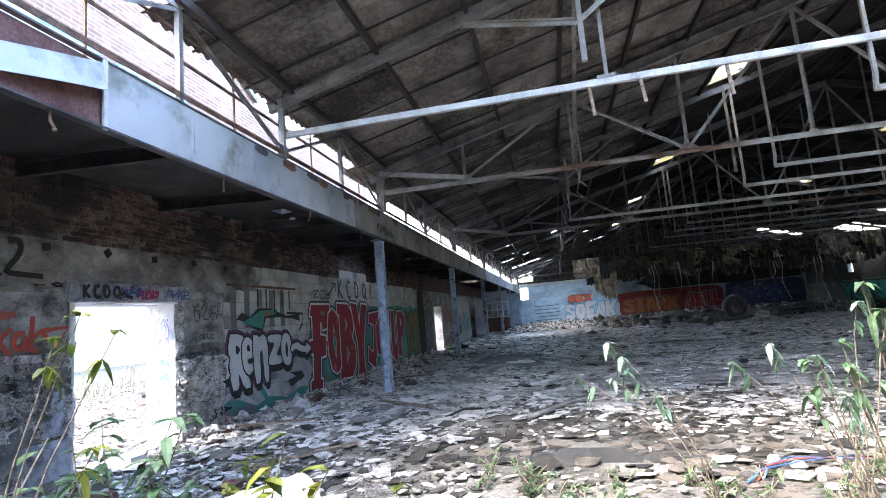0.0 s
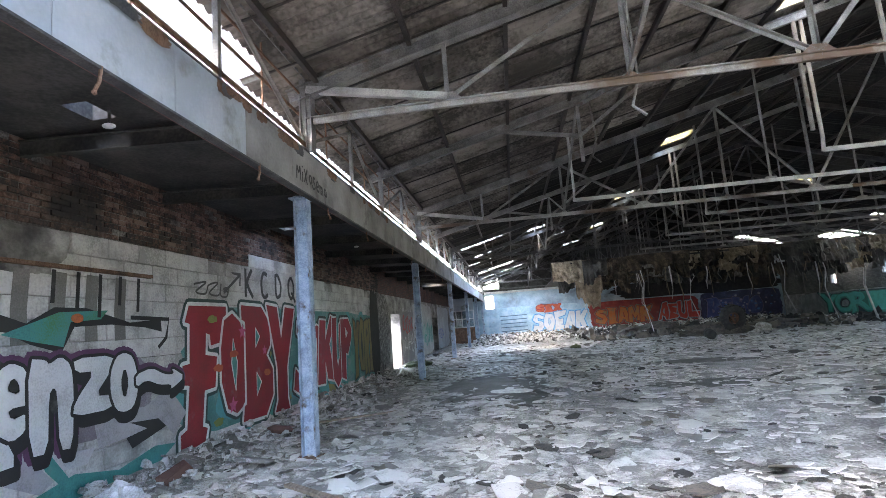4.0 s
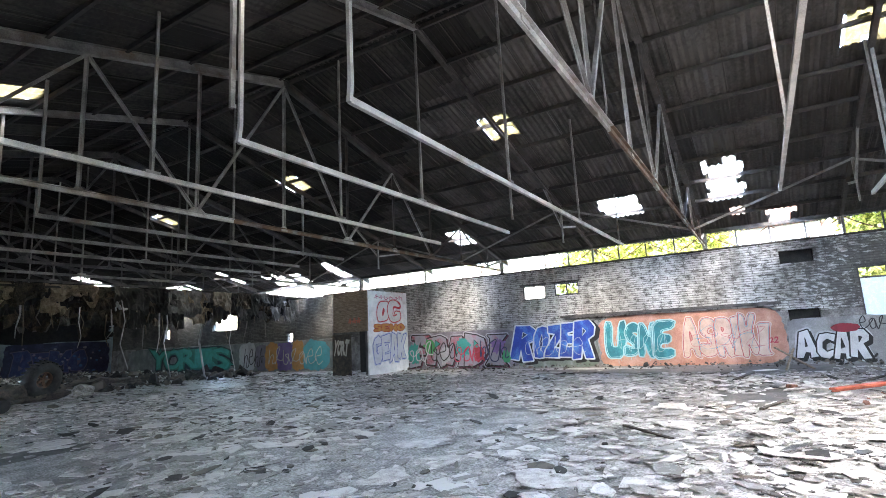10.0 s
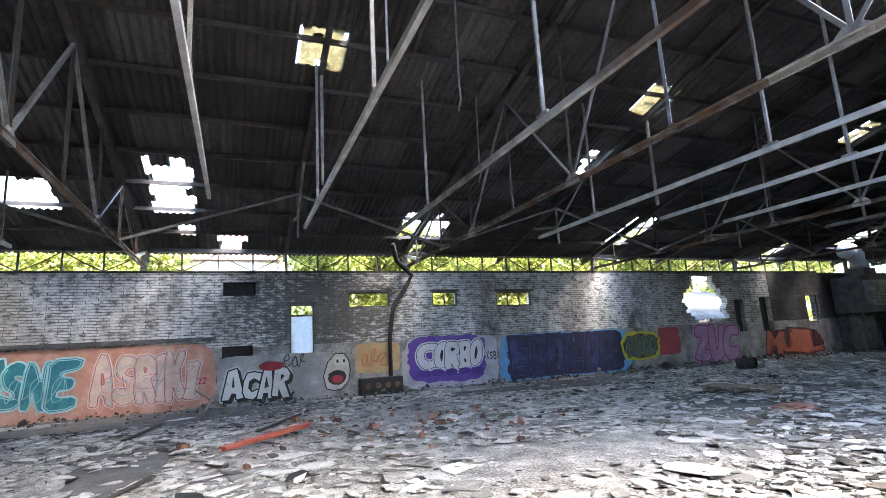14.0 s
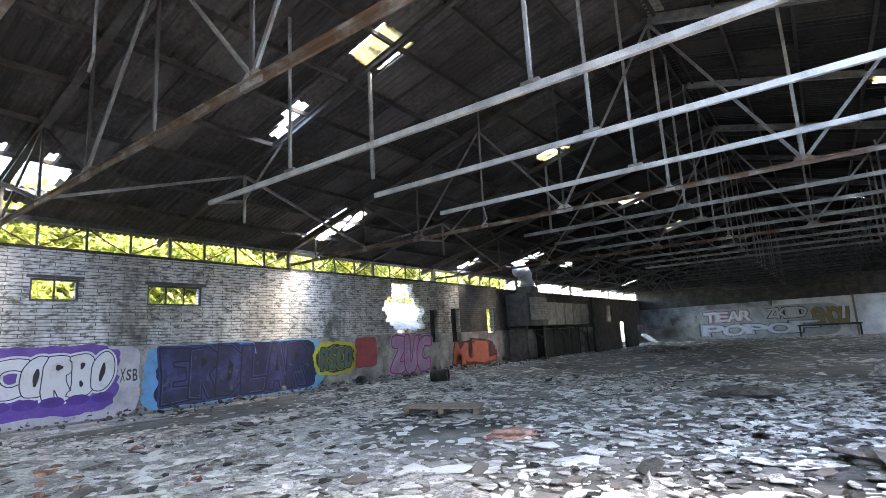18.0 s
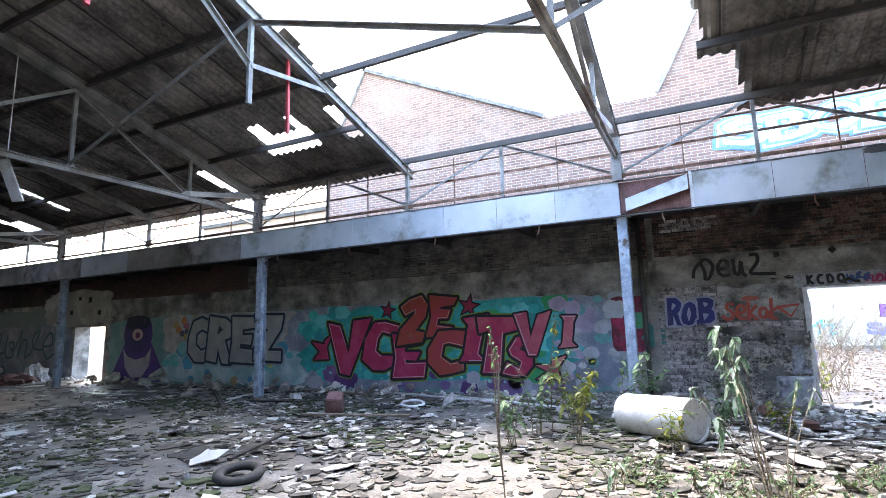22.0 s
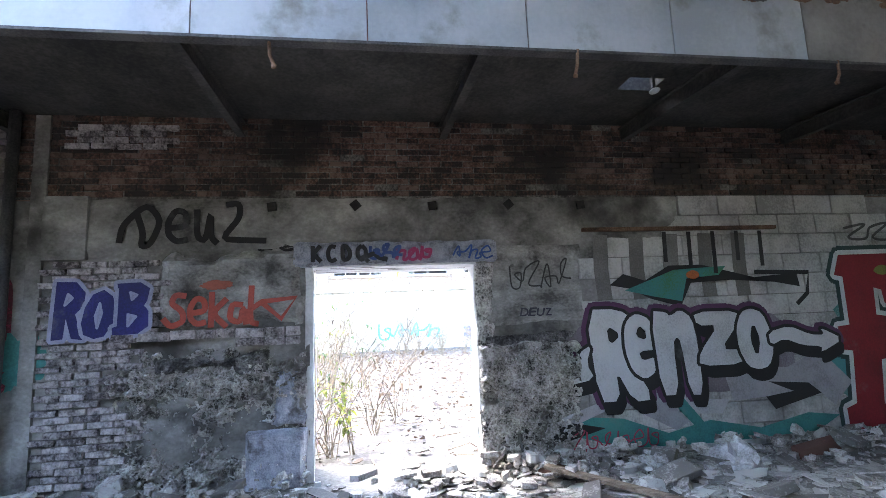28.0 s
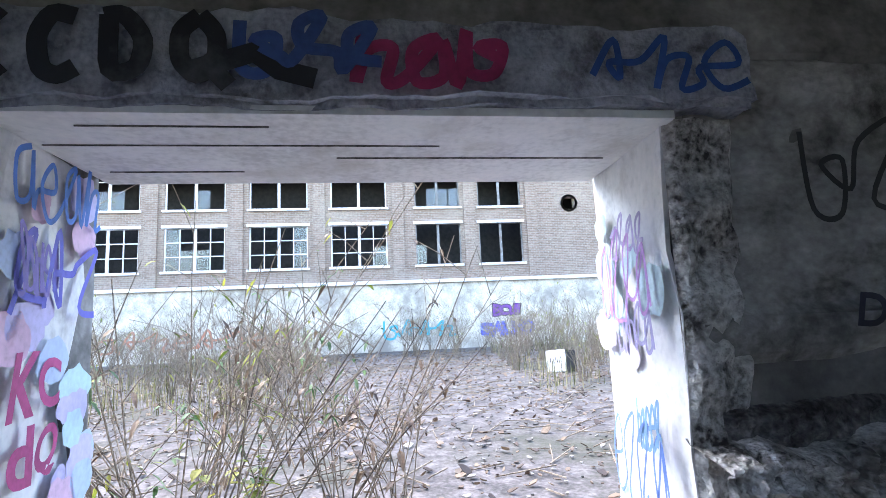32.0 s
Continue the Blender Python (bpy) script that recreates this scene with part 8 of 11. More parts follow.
ob = thing("spray_tag", "thick black letters sprayed on the lintel", "graffiti tag")
for ch, uu in zip("KCdQ", (5.13, 5.28, 5.42, 5.57)):
    part("letter", stroke_bm(STROKES[ch][1], uu, 2.1, 0.16, 0.042, LX, 0.006), paint(BLACK), ob)
bm = bm_new()
ribbon(bm, [(5.6, 2.12), (5.74, 2.17), (5.8, 2.13), (5.88, 2.11)], 0.05, LX, 0.007)
part("smear", bm, paint(BLACK), ob)
scribble(LX, 5.7, 2.12, 6.05, 2.28, (0.05, 0.1, 0.3), "blue scrawl on the lintel", 72, 0.03, 3, 0.004)
scribble(LX, 5.95, 2.1, 6.35, 2.27, (0.4, 0.03, 0.12), "pink scrawl on the lintel", 73, 0.03, 3, 0.003)
scribble(LX, 6.55, 2.1, 6.98, 2.25, (0.03, 0.1, 0.35), "small blue tag on the lintel", 74, 0.018, 3, 0.004)
ob = tagged(new("door_1"), "open doorway lined with chalky white paint", "doorway", "", "structure")
for nm, pts in (("jamb", ((WEST - 0.56, 5.06), (WEST + 0.004, 5.06), (WEST + 0.004, 5.135), (WEST - 0.56, 5.09))),
                ("jamb", ((WEST - 0.56, 6.85), (WEST + 0.004, 6.785), (WEST + 0.004, 6.8), (WEST - 0.56, 6.9))),
                ("soffit", ((WEST - 0.56, 5.13), (WEST + 0.06, 5.13), (WEST + 0.06, 6.8), (WEST - 0.56, 6.83)))):
    bm = bm_new()
    z0, z1 = (2.05, 2.072) if nm == "soffit" else (-0.05, 2.06)
    vs = [bm.verts.new((x, y, z)) for z in (z0, z1) for x, y in pts]
    for f in ((0, 3, 2, 1), (4, 5, 6, 7), (0, 1, 5, 4), (1, 2, 6, 5), (2, 3, 7, 6), (3, 0, 4, 7)):
        bm.faces.new([vs[q] for q in f])
    bmesh.ops.subdivide_edges(bm, edges=bm.edges[:], cuts=11, use_grid_fill=True)
    for v in bm.verts:
        k = 1.0 if nm == "jamb" else 0.15
        v.co += Vector((0.01, 0.012, 0.003)) * k * noise.noise(v.co * 4) + Vector((0.012, 0.008, 0.002)) * k * noise.noise(v.co * 13)
    part(nm, bm, M["white_paint"], ob)
bm = bm_new()
cols_, rows_ = 9, 64
grid = [[None] * (cols_ + 1) for _ in range(rows_ + 1)]
for j in range(rows_ + 1):
    v = -0.02 + 2.08 * j / rows_
    far = 6.97 + 0.09 * noise.noise(Vector((0, 0, v * 2.3))) + 0.05 * noise.noise(Vector((0, 5, v * 9)))
    for i in range(cols_ + 1):
        u = 6.79 + (far - 6.79) * i / cols_
        k = 0.03 + 0.03 * noise.noise(Vector((0, u * 6, v * 6))) + 0.025 * noise.noise(Vector((7, u * 19, v * 19)))
        grid[j][i] = bm.verts.new((WEST + (max(0.008, k) if 0 < i < cols_ else 0.004), u, v))
for j in range(rows_):
    for i in range(cols_):
        bm.faces.new((grid[j][i], grid[j][i + 1], grid[j + 1][i + 1], grid[j + 1][i]))
part("broken_edge", bm, M["plaster_rough"], ob, "ragged broken render beside the white reveal")
bm = bm_new()
for x, y0, y1 in ((0.02, 5.3, 5.75), (0.16, 5.15, 6.2), (0.27, 5.9, 6.75), (0.41, 5.2, 5.6)):
    bar(bm, (WEST - x, y0, 2.048), (WEST - x, y1, 2.048), 0.003, 0.004)
part("board_joint", bm, M["plaster_dark"], ob, "dark joints between soffit boards")
J0 = lambda u, v, d=0.0: (u, 5.152 - 0.075 * (WEST - u) - d, v)          # south reveal, faces north
J1 = lambda u, v, d=0.0: (u, 6.768 + 0.115 * (WEST - u) + d, v)             # north reveal, faces south
for i, (pl, z, c) in enumerate(((J0, 0.75, (0.15, 0.3, 0.5)), (J0, 0.3, (0.42, 0.08, 0.2)), (J1, 1.25, (0.15, 0.3, 0.5)), (J1, 0.8, (0.3, 0.2, 0.5)), (J1, 0.35, (0.1, 0.3, 0.5)), (J0, 1.75, (0.2, 0.16, 0.45)), (J0, 0.5, (0.45, 0.08, 0.2)), (J1, 1.5, (0.3, 0.28, 0.5)), (J1, 1.0, (0.1, 0.25, 0.45)), (J1, 0.6, (0.08, 0.3, 0.45)), (J1, 1.8, (0.35, 0.3, 0.5)))):
    scribble(pl, WEST - 0.48 + 0.1 * (i % 3), z - 0.06 - 0.02 * (i % 3), WEST - 0.06, z + 0.06 + 0.03 * (i % 2), c, "small coloured scrawl on the white door reveal", 80 + i, 0.013, 3 + i % 3, 0.01)
J0T = lambda u, v, d=0.0: (-u, 5.152 - 0.075 * (WEST + u) - d, v)
tag("KC", J0T, -WEST + 0.1, 1.36, -WEST + 0.33, 1.51, (0.42, 0.06, 0.2), "pink letters on the white door reveal", 90, 0.03, 0.1, 0.01)
scribble(J0T, -WEST + 0.05, 1.58, -WEST + 0.5, 1.84, (0.12, 0.12, 0.5), "violet scrawl on the white door reveal", 190, 0.02, 3, 0.012)
scribble(J0T, -WEST + 0.03, 1.85, -WEST + 0.48, 2.08, (0.05, 0.16, 0.5), "blue scrawl on the white door reveal", 191, 0.016, 4, 0.012)
spatter(J0T, (-WEST + 0.06, 0.15, -WEST + 0.5, 2.0), ((0.42, 0.52, 0.72), (0.5, 0.46, 0.7), (0.62, 0.42, 0.56), (0.45, 0.62, 0.72)), 46, 931, 0.007, 0.03, 0.1, "pale blue and pink spray on the white door reveal")
spatter(J1, (WEST - 0.5, 0.15, WEST - 0.06, 1.9), ((0.5, 0.62, 0.74), (0.58, 0.54, 0.7), (0.5, 0.66, 0.7)), 26, 932, 0.007, 0.03, 0.1, "pale blue spray on the white door reveal")
scribble(J1, WEST - 0.5, 0.95, WEST - 0.05, 1.3, (0.1, 0.2, 0.55), "blue scrawl on the white door reveal", 192, 0.012, 4, 0.012)
scribble(J1, WEST - 0.5, 1.5, WEST - 0.05, 1.85, (0.4, 0.2, 0.5), "pale violet scrawl on the white door reveal", 193, 0.012, 4, 0.012)
tag("dQ", J0T, -WEST + 0.1, 1.19, -WEST + 0.33, 1.34, (0.42, 0.06, 0.2), "pink letters on the white door reveal", 91, 0.03, 0.1, 0.01)

# rough faces: layers broken off along level cracks
def crack(u, v, lines):
    """How far the face steps out above each level crack (height, depth, slope)."""
    return sum(d * min(1.0, max(0.0, (v - z - s * (u - 4) - 0.03 * noise.noise(Vector((u * 3, z, 4)))) / 0.022)) for z, d, s in lines)


slab(3.28, 0.0, 5.07, 1.36, 0.035, M["plaster_rough"], "broken_render_a", "crumbling rough render beside the doorway", "render", west, 3, 0.095, 0.013, sides=False, relief=lambda u, v: crack(u, v, ((0.27, -0.05, 0), (0.84, 0.065, -0.06), (1.12, -0.05, 0.02))))
slab(3.62, 1.02, 4.75, 1.3, 0.055, M["plaster_dark"], "broken_render_e", "dark bare mortar where the render has fallen", "render", west, 5, 0.04, 0.014)
slab(3.66, 1.47, 5.07, 2.24, 0.05, M["smooth_render"], "broken_render_b", "patchy grey render beside the doorway", "render", west, 7, 0.008, relief=lambda u, v: crack(u, v, ((2.1, 0.03, 0),)))
slab(6.79, 0.0, 7.85, 1.3, 0.03, M["plaster_rough"], "broken_render_c", "crumbling rough render beside the doorway", "render", west, 11, 0.09, 0.013, ragged=0.06, sides=False, relief=lambda u, v: crack(u, v, ((0.55, 0.04, 0.02), (0.95, 0.035, -0.04))))
slab(6.81, 1.12, 7.98, 1.36, 0.03, M["plaster_dark"], "broken_render_f", "dark bare mortar where the render has fallen", "render", west, 15, 0.03, 0.014, ragged=0.04)
slab(6.8, 1.4, 8.02, 2.3, 0.035, M["smooth_render"], "broken_render_d", "patchy grey render beside the doorway", "render", west, 13, 0.006, 0.03, ragged=0.03, relief=lambda u, v: crack(u, v, ((1.53, -0.03, 0), (2.12, 0.02, 0))))
slab(4.5, 0.0, 5.08, 0.52, 0.1, M["lintel"], "painted_plinth", "smooth pale blue painted block at the door's foot", "plinth", west, 19, 0.004, 0.03, ragged=0.02)
slab(4.7, 0.5, 5.085, 1.15, 0.07, M["lintel"], "painted_edge", "pale painted render on the door's edge", "render", west, 21, 0.01, 0.025, ragged=0.12)
# bare brickwork and a course of larger stones
bare = tagged(new("wall_bare_brick"), "bare greyed brickwork where the render has fallen", "wall", "", "structure")
kinds_bare = []
for i in range(6):
    me = brick_mesh(0.216, 0.055, 0.05, 40 + i)
    me.materials.append(M["brick_bare"])
    kinds_bare.append(me)
rb = random.Random(18)
for y, z, o in brick_run(2.66, 3.75, 0.12, 2.14, 0.04, 5):
    if y < 3.5 + 0.35 * noise.noise(Vector((y, z * 2, 0))) or z > 1.45 and y < 3.72:
        ob = new("brick", kinds_bare[rb.randrange(6)])
        ob.parent = bare
        ob.matrix_basis = pose(WEST - 0.014 + rb.uniform(-0.012, 0.016), y, z, rb.uniform(-2, 2), 0, rb.uniform(-3, 3))
y = 3.3
while y < 4.98:
    w = rb.uniform(0.16, 0.3)
    for z, hh in ((1.4, 0.085), (1.315, 0.07)):
        if z < 1.35 and (y < 4.3 or rb.random() < 0.3):
            continue
        bm = bm_new()
        box(bm, 0, 0.008, 0, 0.075, min(w, 5.02 - y) - 0.008, hh)
        bmesh.ops.bevel(bm, geom=[e for e in bm.edges if all(v.co.x > 0.05 for v in e.verts)], offset=0.014, segments=2, affect="EDGES")
        for v in bm.verts:
            v.co += Vector((0.016, 0.008, 0.01)) * noise.noise(v.co * 9 + Vector((y, z, 0)))
        ob = part("stone", bm, M["brick_bare"], bare)
        ob.matrix_basis = pose(WEST + rb.uniform(-0.01, 0.03), y, z + rb.uniform(-0.006, 0.006), rb.uniform(-2, 2), 0, 0)
    y += w
slab(3.0, 2.2, 9.2, 2.78, 0.03, M["plaster"], "concrete_band", "grey concrete band below the brickwork", "concrete band", west, 17, 0.004, 0.06, ragged=0.03)
slab(-15, 2.15, 2.4, 2.78, 0.02, M["plaster"], "concrete_band_b", "stained concrete band below the brickwork", "concrete band", west, 18, 0.004, 0.15, ragged=0.01)
# Black plates on the wall paint the shade of small square beam pockets.
for i, y in enumerate((4.74, 5.57, 6.37, 7.2, 8.02)):
    bm = bm_new()
    box(bm, -0.01, -0.045, -0.045, 0.012, 0.045, 0.045)
    ob = tagged(part("beam_pocket", bm, M["black"]), "small black plate for a shaded square beam pocket", "beam pocket", "beam pockets")
    ob.matrix_basis = pose(WEST + 0.032, y, 2.68 + 0.012 * (i % 2), 38 if i % 2 else 8)
bm = bm_new()
box(bm, WEST - 0.05, 2.55, 0.0, WEST + 0.04, 2.68, 3.6)
box(bm, WEST - 0.05, 2.68, 2.18, WEST + 0.07, 3.06, 2.79)
tagged(part("wall_pier", bm, M["plaster"]), "shallow concrete pier with a corbel", "pier", "", "structure")
bm = bm_new()
tube(bm, [(WEST + 0.12, 2.42, 0.0), (WEST + 0.12, 2.42, 3.6)], 0.05, 8)
tagged(part("down_pipe", bm, M["steel_dark"], smooth=True), "dark drain pipe fixed to the wall", "pipe")

# brickwork: near bricks one by one, the rest joined
near = brick_run(3.55, 8.9, 2.79, 3.6, 0.03, 1)
rb = random.Random(8)
for y, z, o in near[:300]:
    ob = new("brick", brick_kinds[rb.randrange(6)])
    ob.parent = upper
    ob.matrix_basis = pose(WEST - 0.012 + o, y, z)
rest = near[300:] + brick_run(-8.4, 3.5, 2.79, 3.6, 0.02, 2) + brick_run(8.95, 21.9, 2.79, 3.6, 0.02, 3)
joined_bricks("bricks", [b for b in rest if b[0] > 2.4], M["brick_rest"], WEST, 4, upper, "sooty red bricks")
joined_bricks("bricks", [b for b in rest if b[0] <= 2.4], M["brick_dull"], WEST, 4, upper, "dull grey-brown bricks")

# a patch of paler bricks high on the wall
for y, z, o in brick_run(2.8, 3.65, 3.27, 3.5, 0.0, 9):
    ob = new("brick", kinds_bare[rb.randrange(6)])
    ob.parent = bare
    ob.matrix_basis = pose(WEST - 0.01, y, z)

# ---------- loose floor covering and rubble ----------
rng = np.random.default_rng(5)


def field(n, x0, x1, y0, y1, power=1.0, keep=None):
    """Random places, thinned by slow noise so that the litter lies in drifts."""
    p = np.stack([rng.uniform(x0, x1, n), rng.uniform(y0, y1, n), np.zeros(n)], 1)
    w = np.array([0.5 + 0.9 * noise.noise(Vector((a * 0.33, b * 0.33, 2))) + 0.5 * noise.noise(Vector((a * 1.1, b * 1.1, 5))) for a, b, _ in p])
    damp = np.zeros(n, bool)
    for x, y, a, b in DAMP:
        damp |= ((p[:, 0] - x) / a) ** 2 + ((p[:, 1] - y) / b) ** 2 < 1
    w[damp] -= 0.4
    return p[rng.uniform(0, 1, n) < np.clip(w * power + 0.12, 0.04, 1)]


DAMP = [(-1.6, 16.4, 1.2, 2.8), (4.2, 19.6, 1.5, 0.6), (0.6, 23.5, 2.2, 1.0), (14.5, 9.6, 2.6, 0.7), (20.2, 9.0, 1.5, 7.0), (19.6, -3.5, 1.3, 5.0), (2.6, 15.2, 1.1, 0.7)]


def logsize(n, med, sig, lo, hi):
    return np.clip(med * np.exp(rng.normal(0, sig, n)), lo, hi)


p = field(26000, -5.4, 9, -9, 9.5)
p = p[(p[:, 1] > 2.6) | (rng.uniform(0, 1, len(p)) < 0.42) | (p[:, 0] > 4.5)]
p = p[(p[:, 1] > 6.3) | (p[:, 1] < 1.5) | (p[:, 0] < -0.8) | (p[:, 0] > 4.5) | (rng.uniform(0, 1, len(p)) < 0.45)]
p = p[((p[:, 0] - 0.1) / 1.45) ** 2 + ((p[:, 1] - 5.65) / 0.42) ** 2 > 1]
scatter("floor_litter", p, logsize(len(p), 0.055, 0.5, 0.02, 0.2), 0.006, M["shard"], 1, label="pale curled shards of old floor covering", category="litter", tilt=0.1, sides=5, jag=0.5)
p = field(26000, -4.6, 19, 7.5, 27)
scatter("floor_litter_north", p, logsize(len(p), 0.065, 0.55, 0.02, 0.24), 0.006, M["shard_pale"], 31, label="pale dusty shards of old floor covering", category="litter", tilt=0.08, sides=5, jag=0.5)
p = field(20000, 7, 21, -12, 9)
scatter("floor_litter_east", p, logsize(len(p), 0.06, 0.55, 0.02, 0.24), 0.006, M["shard_pale"], 32, label="pale dusty shards of old floor covering", category="litter", tilt=0.08, sides=5, jag=0.5)
p = field(3600, -3.4, 20, 9, 30, 0.9)
scatter("floor_litter_large", p, logsize(len(p), 0.16, 0.45, 0.07, 0.42), 0.006, M["shard_pale"], 2, label="pale sheets of loosened floor covering", category="litter", tilt=0.035, sides=6, aspect=0.5, jag=0.5)
p = field(900, 3, 20, -9, 9, 0.9)
scatter("floor_litter_large_south", p, logsize(len(p), 0.15, 0.45, 0.07, 0.36), 0.006, M["shard_pale"], 33, label="pale sheets of loosened floor covering", category="litter", tilt=0.035, sides=6, aspect=0.5, jag=0.5)
p = field(16000, -5.4, 22, -47, 52, 1.0)
p = p[(p[:, 1] < -8) | (p[:, 1] > 24)]
scatter("floor_litter_far", p, logsize(len(p), 0.11, 0.55, 0.04, 0.36), 0.01, M["shard_pale"], 3, label="pale debris scattered over the floor", category="litter", tilt=0.07, sides=5, jag=0.5)
rng5 = np.random.default_rng(55)
p = np.stack([rng5.uniform(-5.2, -1.2, 3000), rng5.uniform(6.3, 14.5, 3000), np.zeros(3000)], 1)
scatter("aisle_litter", p, logsize(len(p), 0.07, 0.5, 0.025, 0.22), 0.006, M["shard_pale"], 34, label="pale shards of floor covering under the aisle", category="litter", tilt=0.1, sides=5, jag=0.5)
p = field(7000, -5.4, 21, -12, 32, 0.9)
scatter("charred_litter", p, logsize(len(p), 0.07, 0.55, 0.02, 0.2), 0.008, M["shard_dark"], 4, label="charred dark flakes and scraps", category="litter", tilt=0.12)
p = field(5500, -5.5, 20, -12, 30, 0.8)
scatter("grit", p, logsize(len(p), 0.022, 0.5, 0.01, 0.07), 0.02, M["rubble"], 6, False, 5, 0.2, "small crumbs of mortar and plaster", "rubble", layer=0.01)
# rubble along the walls
def along_wall(n, x, spread, y0, y1, sign):
    q = np.stack([x + sign * np.abs(rng.normal(0, spread, n)), rng.uniform(y0, y1, n), np.zeros(n)], 1)
    q[:, 2] = np.maximum(0, 0.14 - np.abs(q[:, 0] - x) * 0.12) * rng.uniform(0, 1, n)
    return q


p = along_wall(1500, WEST + 0.1, 0.8, 0.5, 22, 1)
p = p[~((p[:, 1] > 5.1) & (p[:, 1] < 6.8) & (rng.uniform(0, 1, len(p)) < 0.9))]
scatter("wall_rubble", p, logsize(len(p), 0.04, 0.55, 0.015, 0.13), 0.05, M["rubble"], 7, False, 6, 0.2, "broken mortar and plaster heaped along the wall", "rubble", layer=0.03, high=0.5)
p = along_wall(420, WEST + 0.1, 0.8, 0.5, 14, 1)
scatter("slab_rubble", p, logsize(len(p), 0.075, 0.4, 0.04, 0.17), 0.03, M["rubble"], 8, True, 5, 0.11, "tilted broken slabs along the wall", "rubble", aspect=0.45)
p = along_wall(500, WEST + 0.1, 0.7, -40, 0.5, 1)
scatter("wall_rubble_south", p, logsize(len(p), 0.07, 0.6, 0.03, 0.25), 0.05, M["rubble"], 9, False, 6, 0.25, "broken plaster along the aisle wall", "rubble", layer=0.04, high=0.5)
p = along_wall(1200, EAST - 0.1, 0.7, -30, 26, -1)
scatter("wall_rubble_east", p, logsize(len(p), 0.04, 0.5, 0.015, 0.11), 0.05, M["shard_dark"], 10, False, 6, 0.25, "dark burnt rubble along the wall", "rubble", layer=0.04, high=0.5)
p = np.stack([rng.normal(15.2, 1.4, 170), rng.normal(4.6, 1.8, 170), np.zeros(170)], 1)
scatter("brick_rubble", p, logsize(170, 0.06, 0.5, 0.03, 0.15), 0.05, M["rubble_brick"], 11, False, 5, 0.15, "scattered broken red brick", "rubble", layer=0.01, high=0.4)
p = np.stack([rng.uniform(-4, 21, 5200), rng.uniform(36, 51.8, 5200), np.zeros(5200)], 1)
p[:, 2] = np.clip(0.28 * (p[:, 1] - 38) / 13, 0, 0.28) * rng.uniform(0.2, 1, 5200)
scatter("burnt_debris", p, logsize(5200, 0.06, 0.55, 0.025, 0.2), 0.05, M["shard"], 12, True, 6, 0.3, "heaped rubble from the fallen ceiling", "rubble", layer=0.06, high=0.4)
p = np.stack([rng.uniform(3, 20, 900), rng.uniform(32, 44, 900), np.zeros(900)], 1)
scatter("burnt_debris_dark", p, logsize(900, 0.14, 0.6, 0.05, 0.5), 0.05, M["shard_dark"], 13, False, 6, 0.2, "black burnt rubble on the floor", "rubble", layer=0.06, high=0.5)
p = np.stack([rng.uniform(-4.5, 4.0, 5200), rng.uniform(-9, 3.6, 5200), np.zeros(5200)], 1)
p = p[[noise.noise(Vector((a * 0.6, b * 0.6, 9))) + 0.4 * noise.noise(Vector((a * 2.6, b * 2.6, 4))) > 0.02 for a, b, _ in p]]
scatter("moss_patch", p, logsize(len(p), 0.045, 0.5, 0.015, 0.12), 0.012, M["moss"], 14, True, 7, 0.05, "low green moss on the damp floor", "moss", layer=0.006)

rng6 = np.random.default_rng(66)
p = np.stack([rng6.uniform(-2.5, 5.5, 5200), rng6.uniform(-5, 7.2, 5200), np.zeros(5200)], 1)
p = p[[noise.noise(Vector((a * 0.5, b * 0.5, 19))) + 0.4 * noise.noise(Vector((a * 2.1, b * 2.1, 14))) > -0.12 for a, b, _ in p]]
scatter("leaf_mould", p, logsize(len(p), 0.06, 0.5, 0.02, 0.16), 0.006, M["shard_dark"], 15, True, 7, 0.04, "damp dark leaf mould on the floor below the open roof", "leaf mould", layer=0.004)

# dark stretches of bare floor: damp in the hall, burnt ash along the east wall
for i, (x, y, a, b) in enumerate(DAMP):
    bm = bm_new()
    vs = []
    for k in range(60):
        t = 2 * math.pi * k / 60
        q = 1.05 + 0.4 * noise.noise(Vector((math.cos(t) * 2, math.sin(t) * 2, i + 20))) + 0.25 * noise.noise(Vector((math.cos(t) * 6, math.sin(t) * 6, i)))
        vs.append(bm.verts.new((x + a * q * math.cos(t), y + b * q * math.sin(t), 0.0085)))
    bm.faces.new(vs)
    bmesh.ops.triangulate(bm, faces=bm.faces[:])
    tagged(part("damp_patch", bm, M["floor_damp"]), "dark stretch of bare concrete floor", "floor patch", "", "structure")

# dusty bare patches of screed
for i, (x, y, a, b) in enumerate(((0.1, 5.6, 1.3, 0.32), (3.0, 12.4, 1.8, 0.8), (7.0, 4.5, 1.6, 1.0), (11, 12, 2.2, 1.3), (5.5, 16.5, 2.4, 1.2), (1.0, 8.3, 0.9, 0.4))):
    bm = bm_new()
    vs = []
    for k in range(36):
        t = 2 * math.pi * k / 36
        q = 1 + 0.35 * noise.noise(Vector((math.cos(t) * 2, math.sin(t) * 2, i)))
        vs.append(bm.verts.new((x + a * q * math.cos(t), y + b * q * math.sin(t), 0.004)))
    bm.faces.new(vs)
    if i == 0:
        tagged(part("puddle", bm, M["puddle"]), "shallow puddle on the damp concrete floor", "puddle", "", "structure")
        continue
    tagged(part("screed_patch", bm, surf("pale_screed", [(0.24, 0.24, 0.235), (0.33, 0.33, 0.32), (0.38, 0.38, 0.37)], 3, (0.4, 0.8), 0.15, 30)), "bare pale screed showing on the floor", "floor patch", "", "structure")

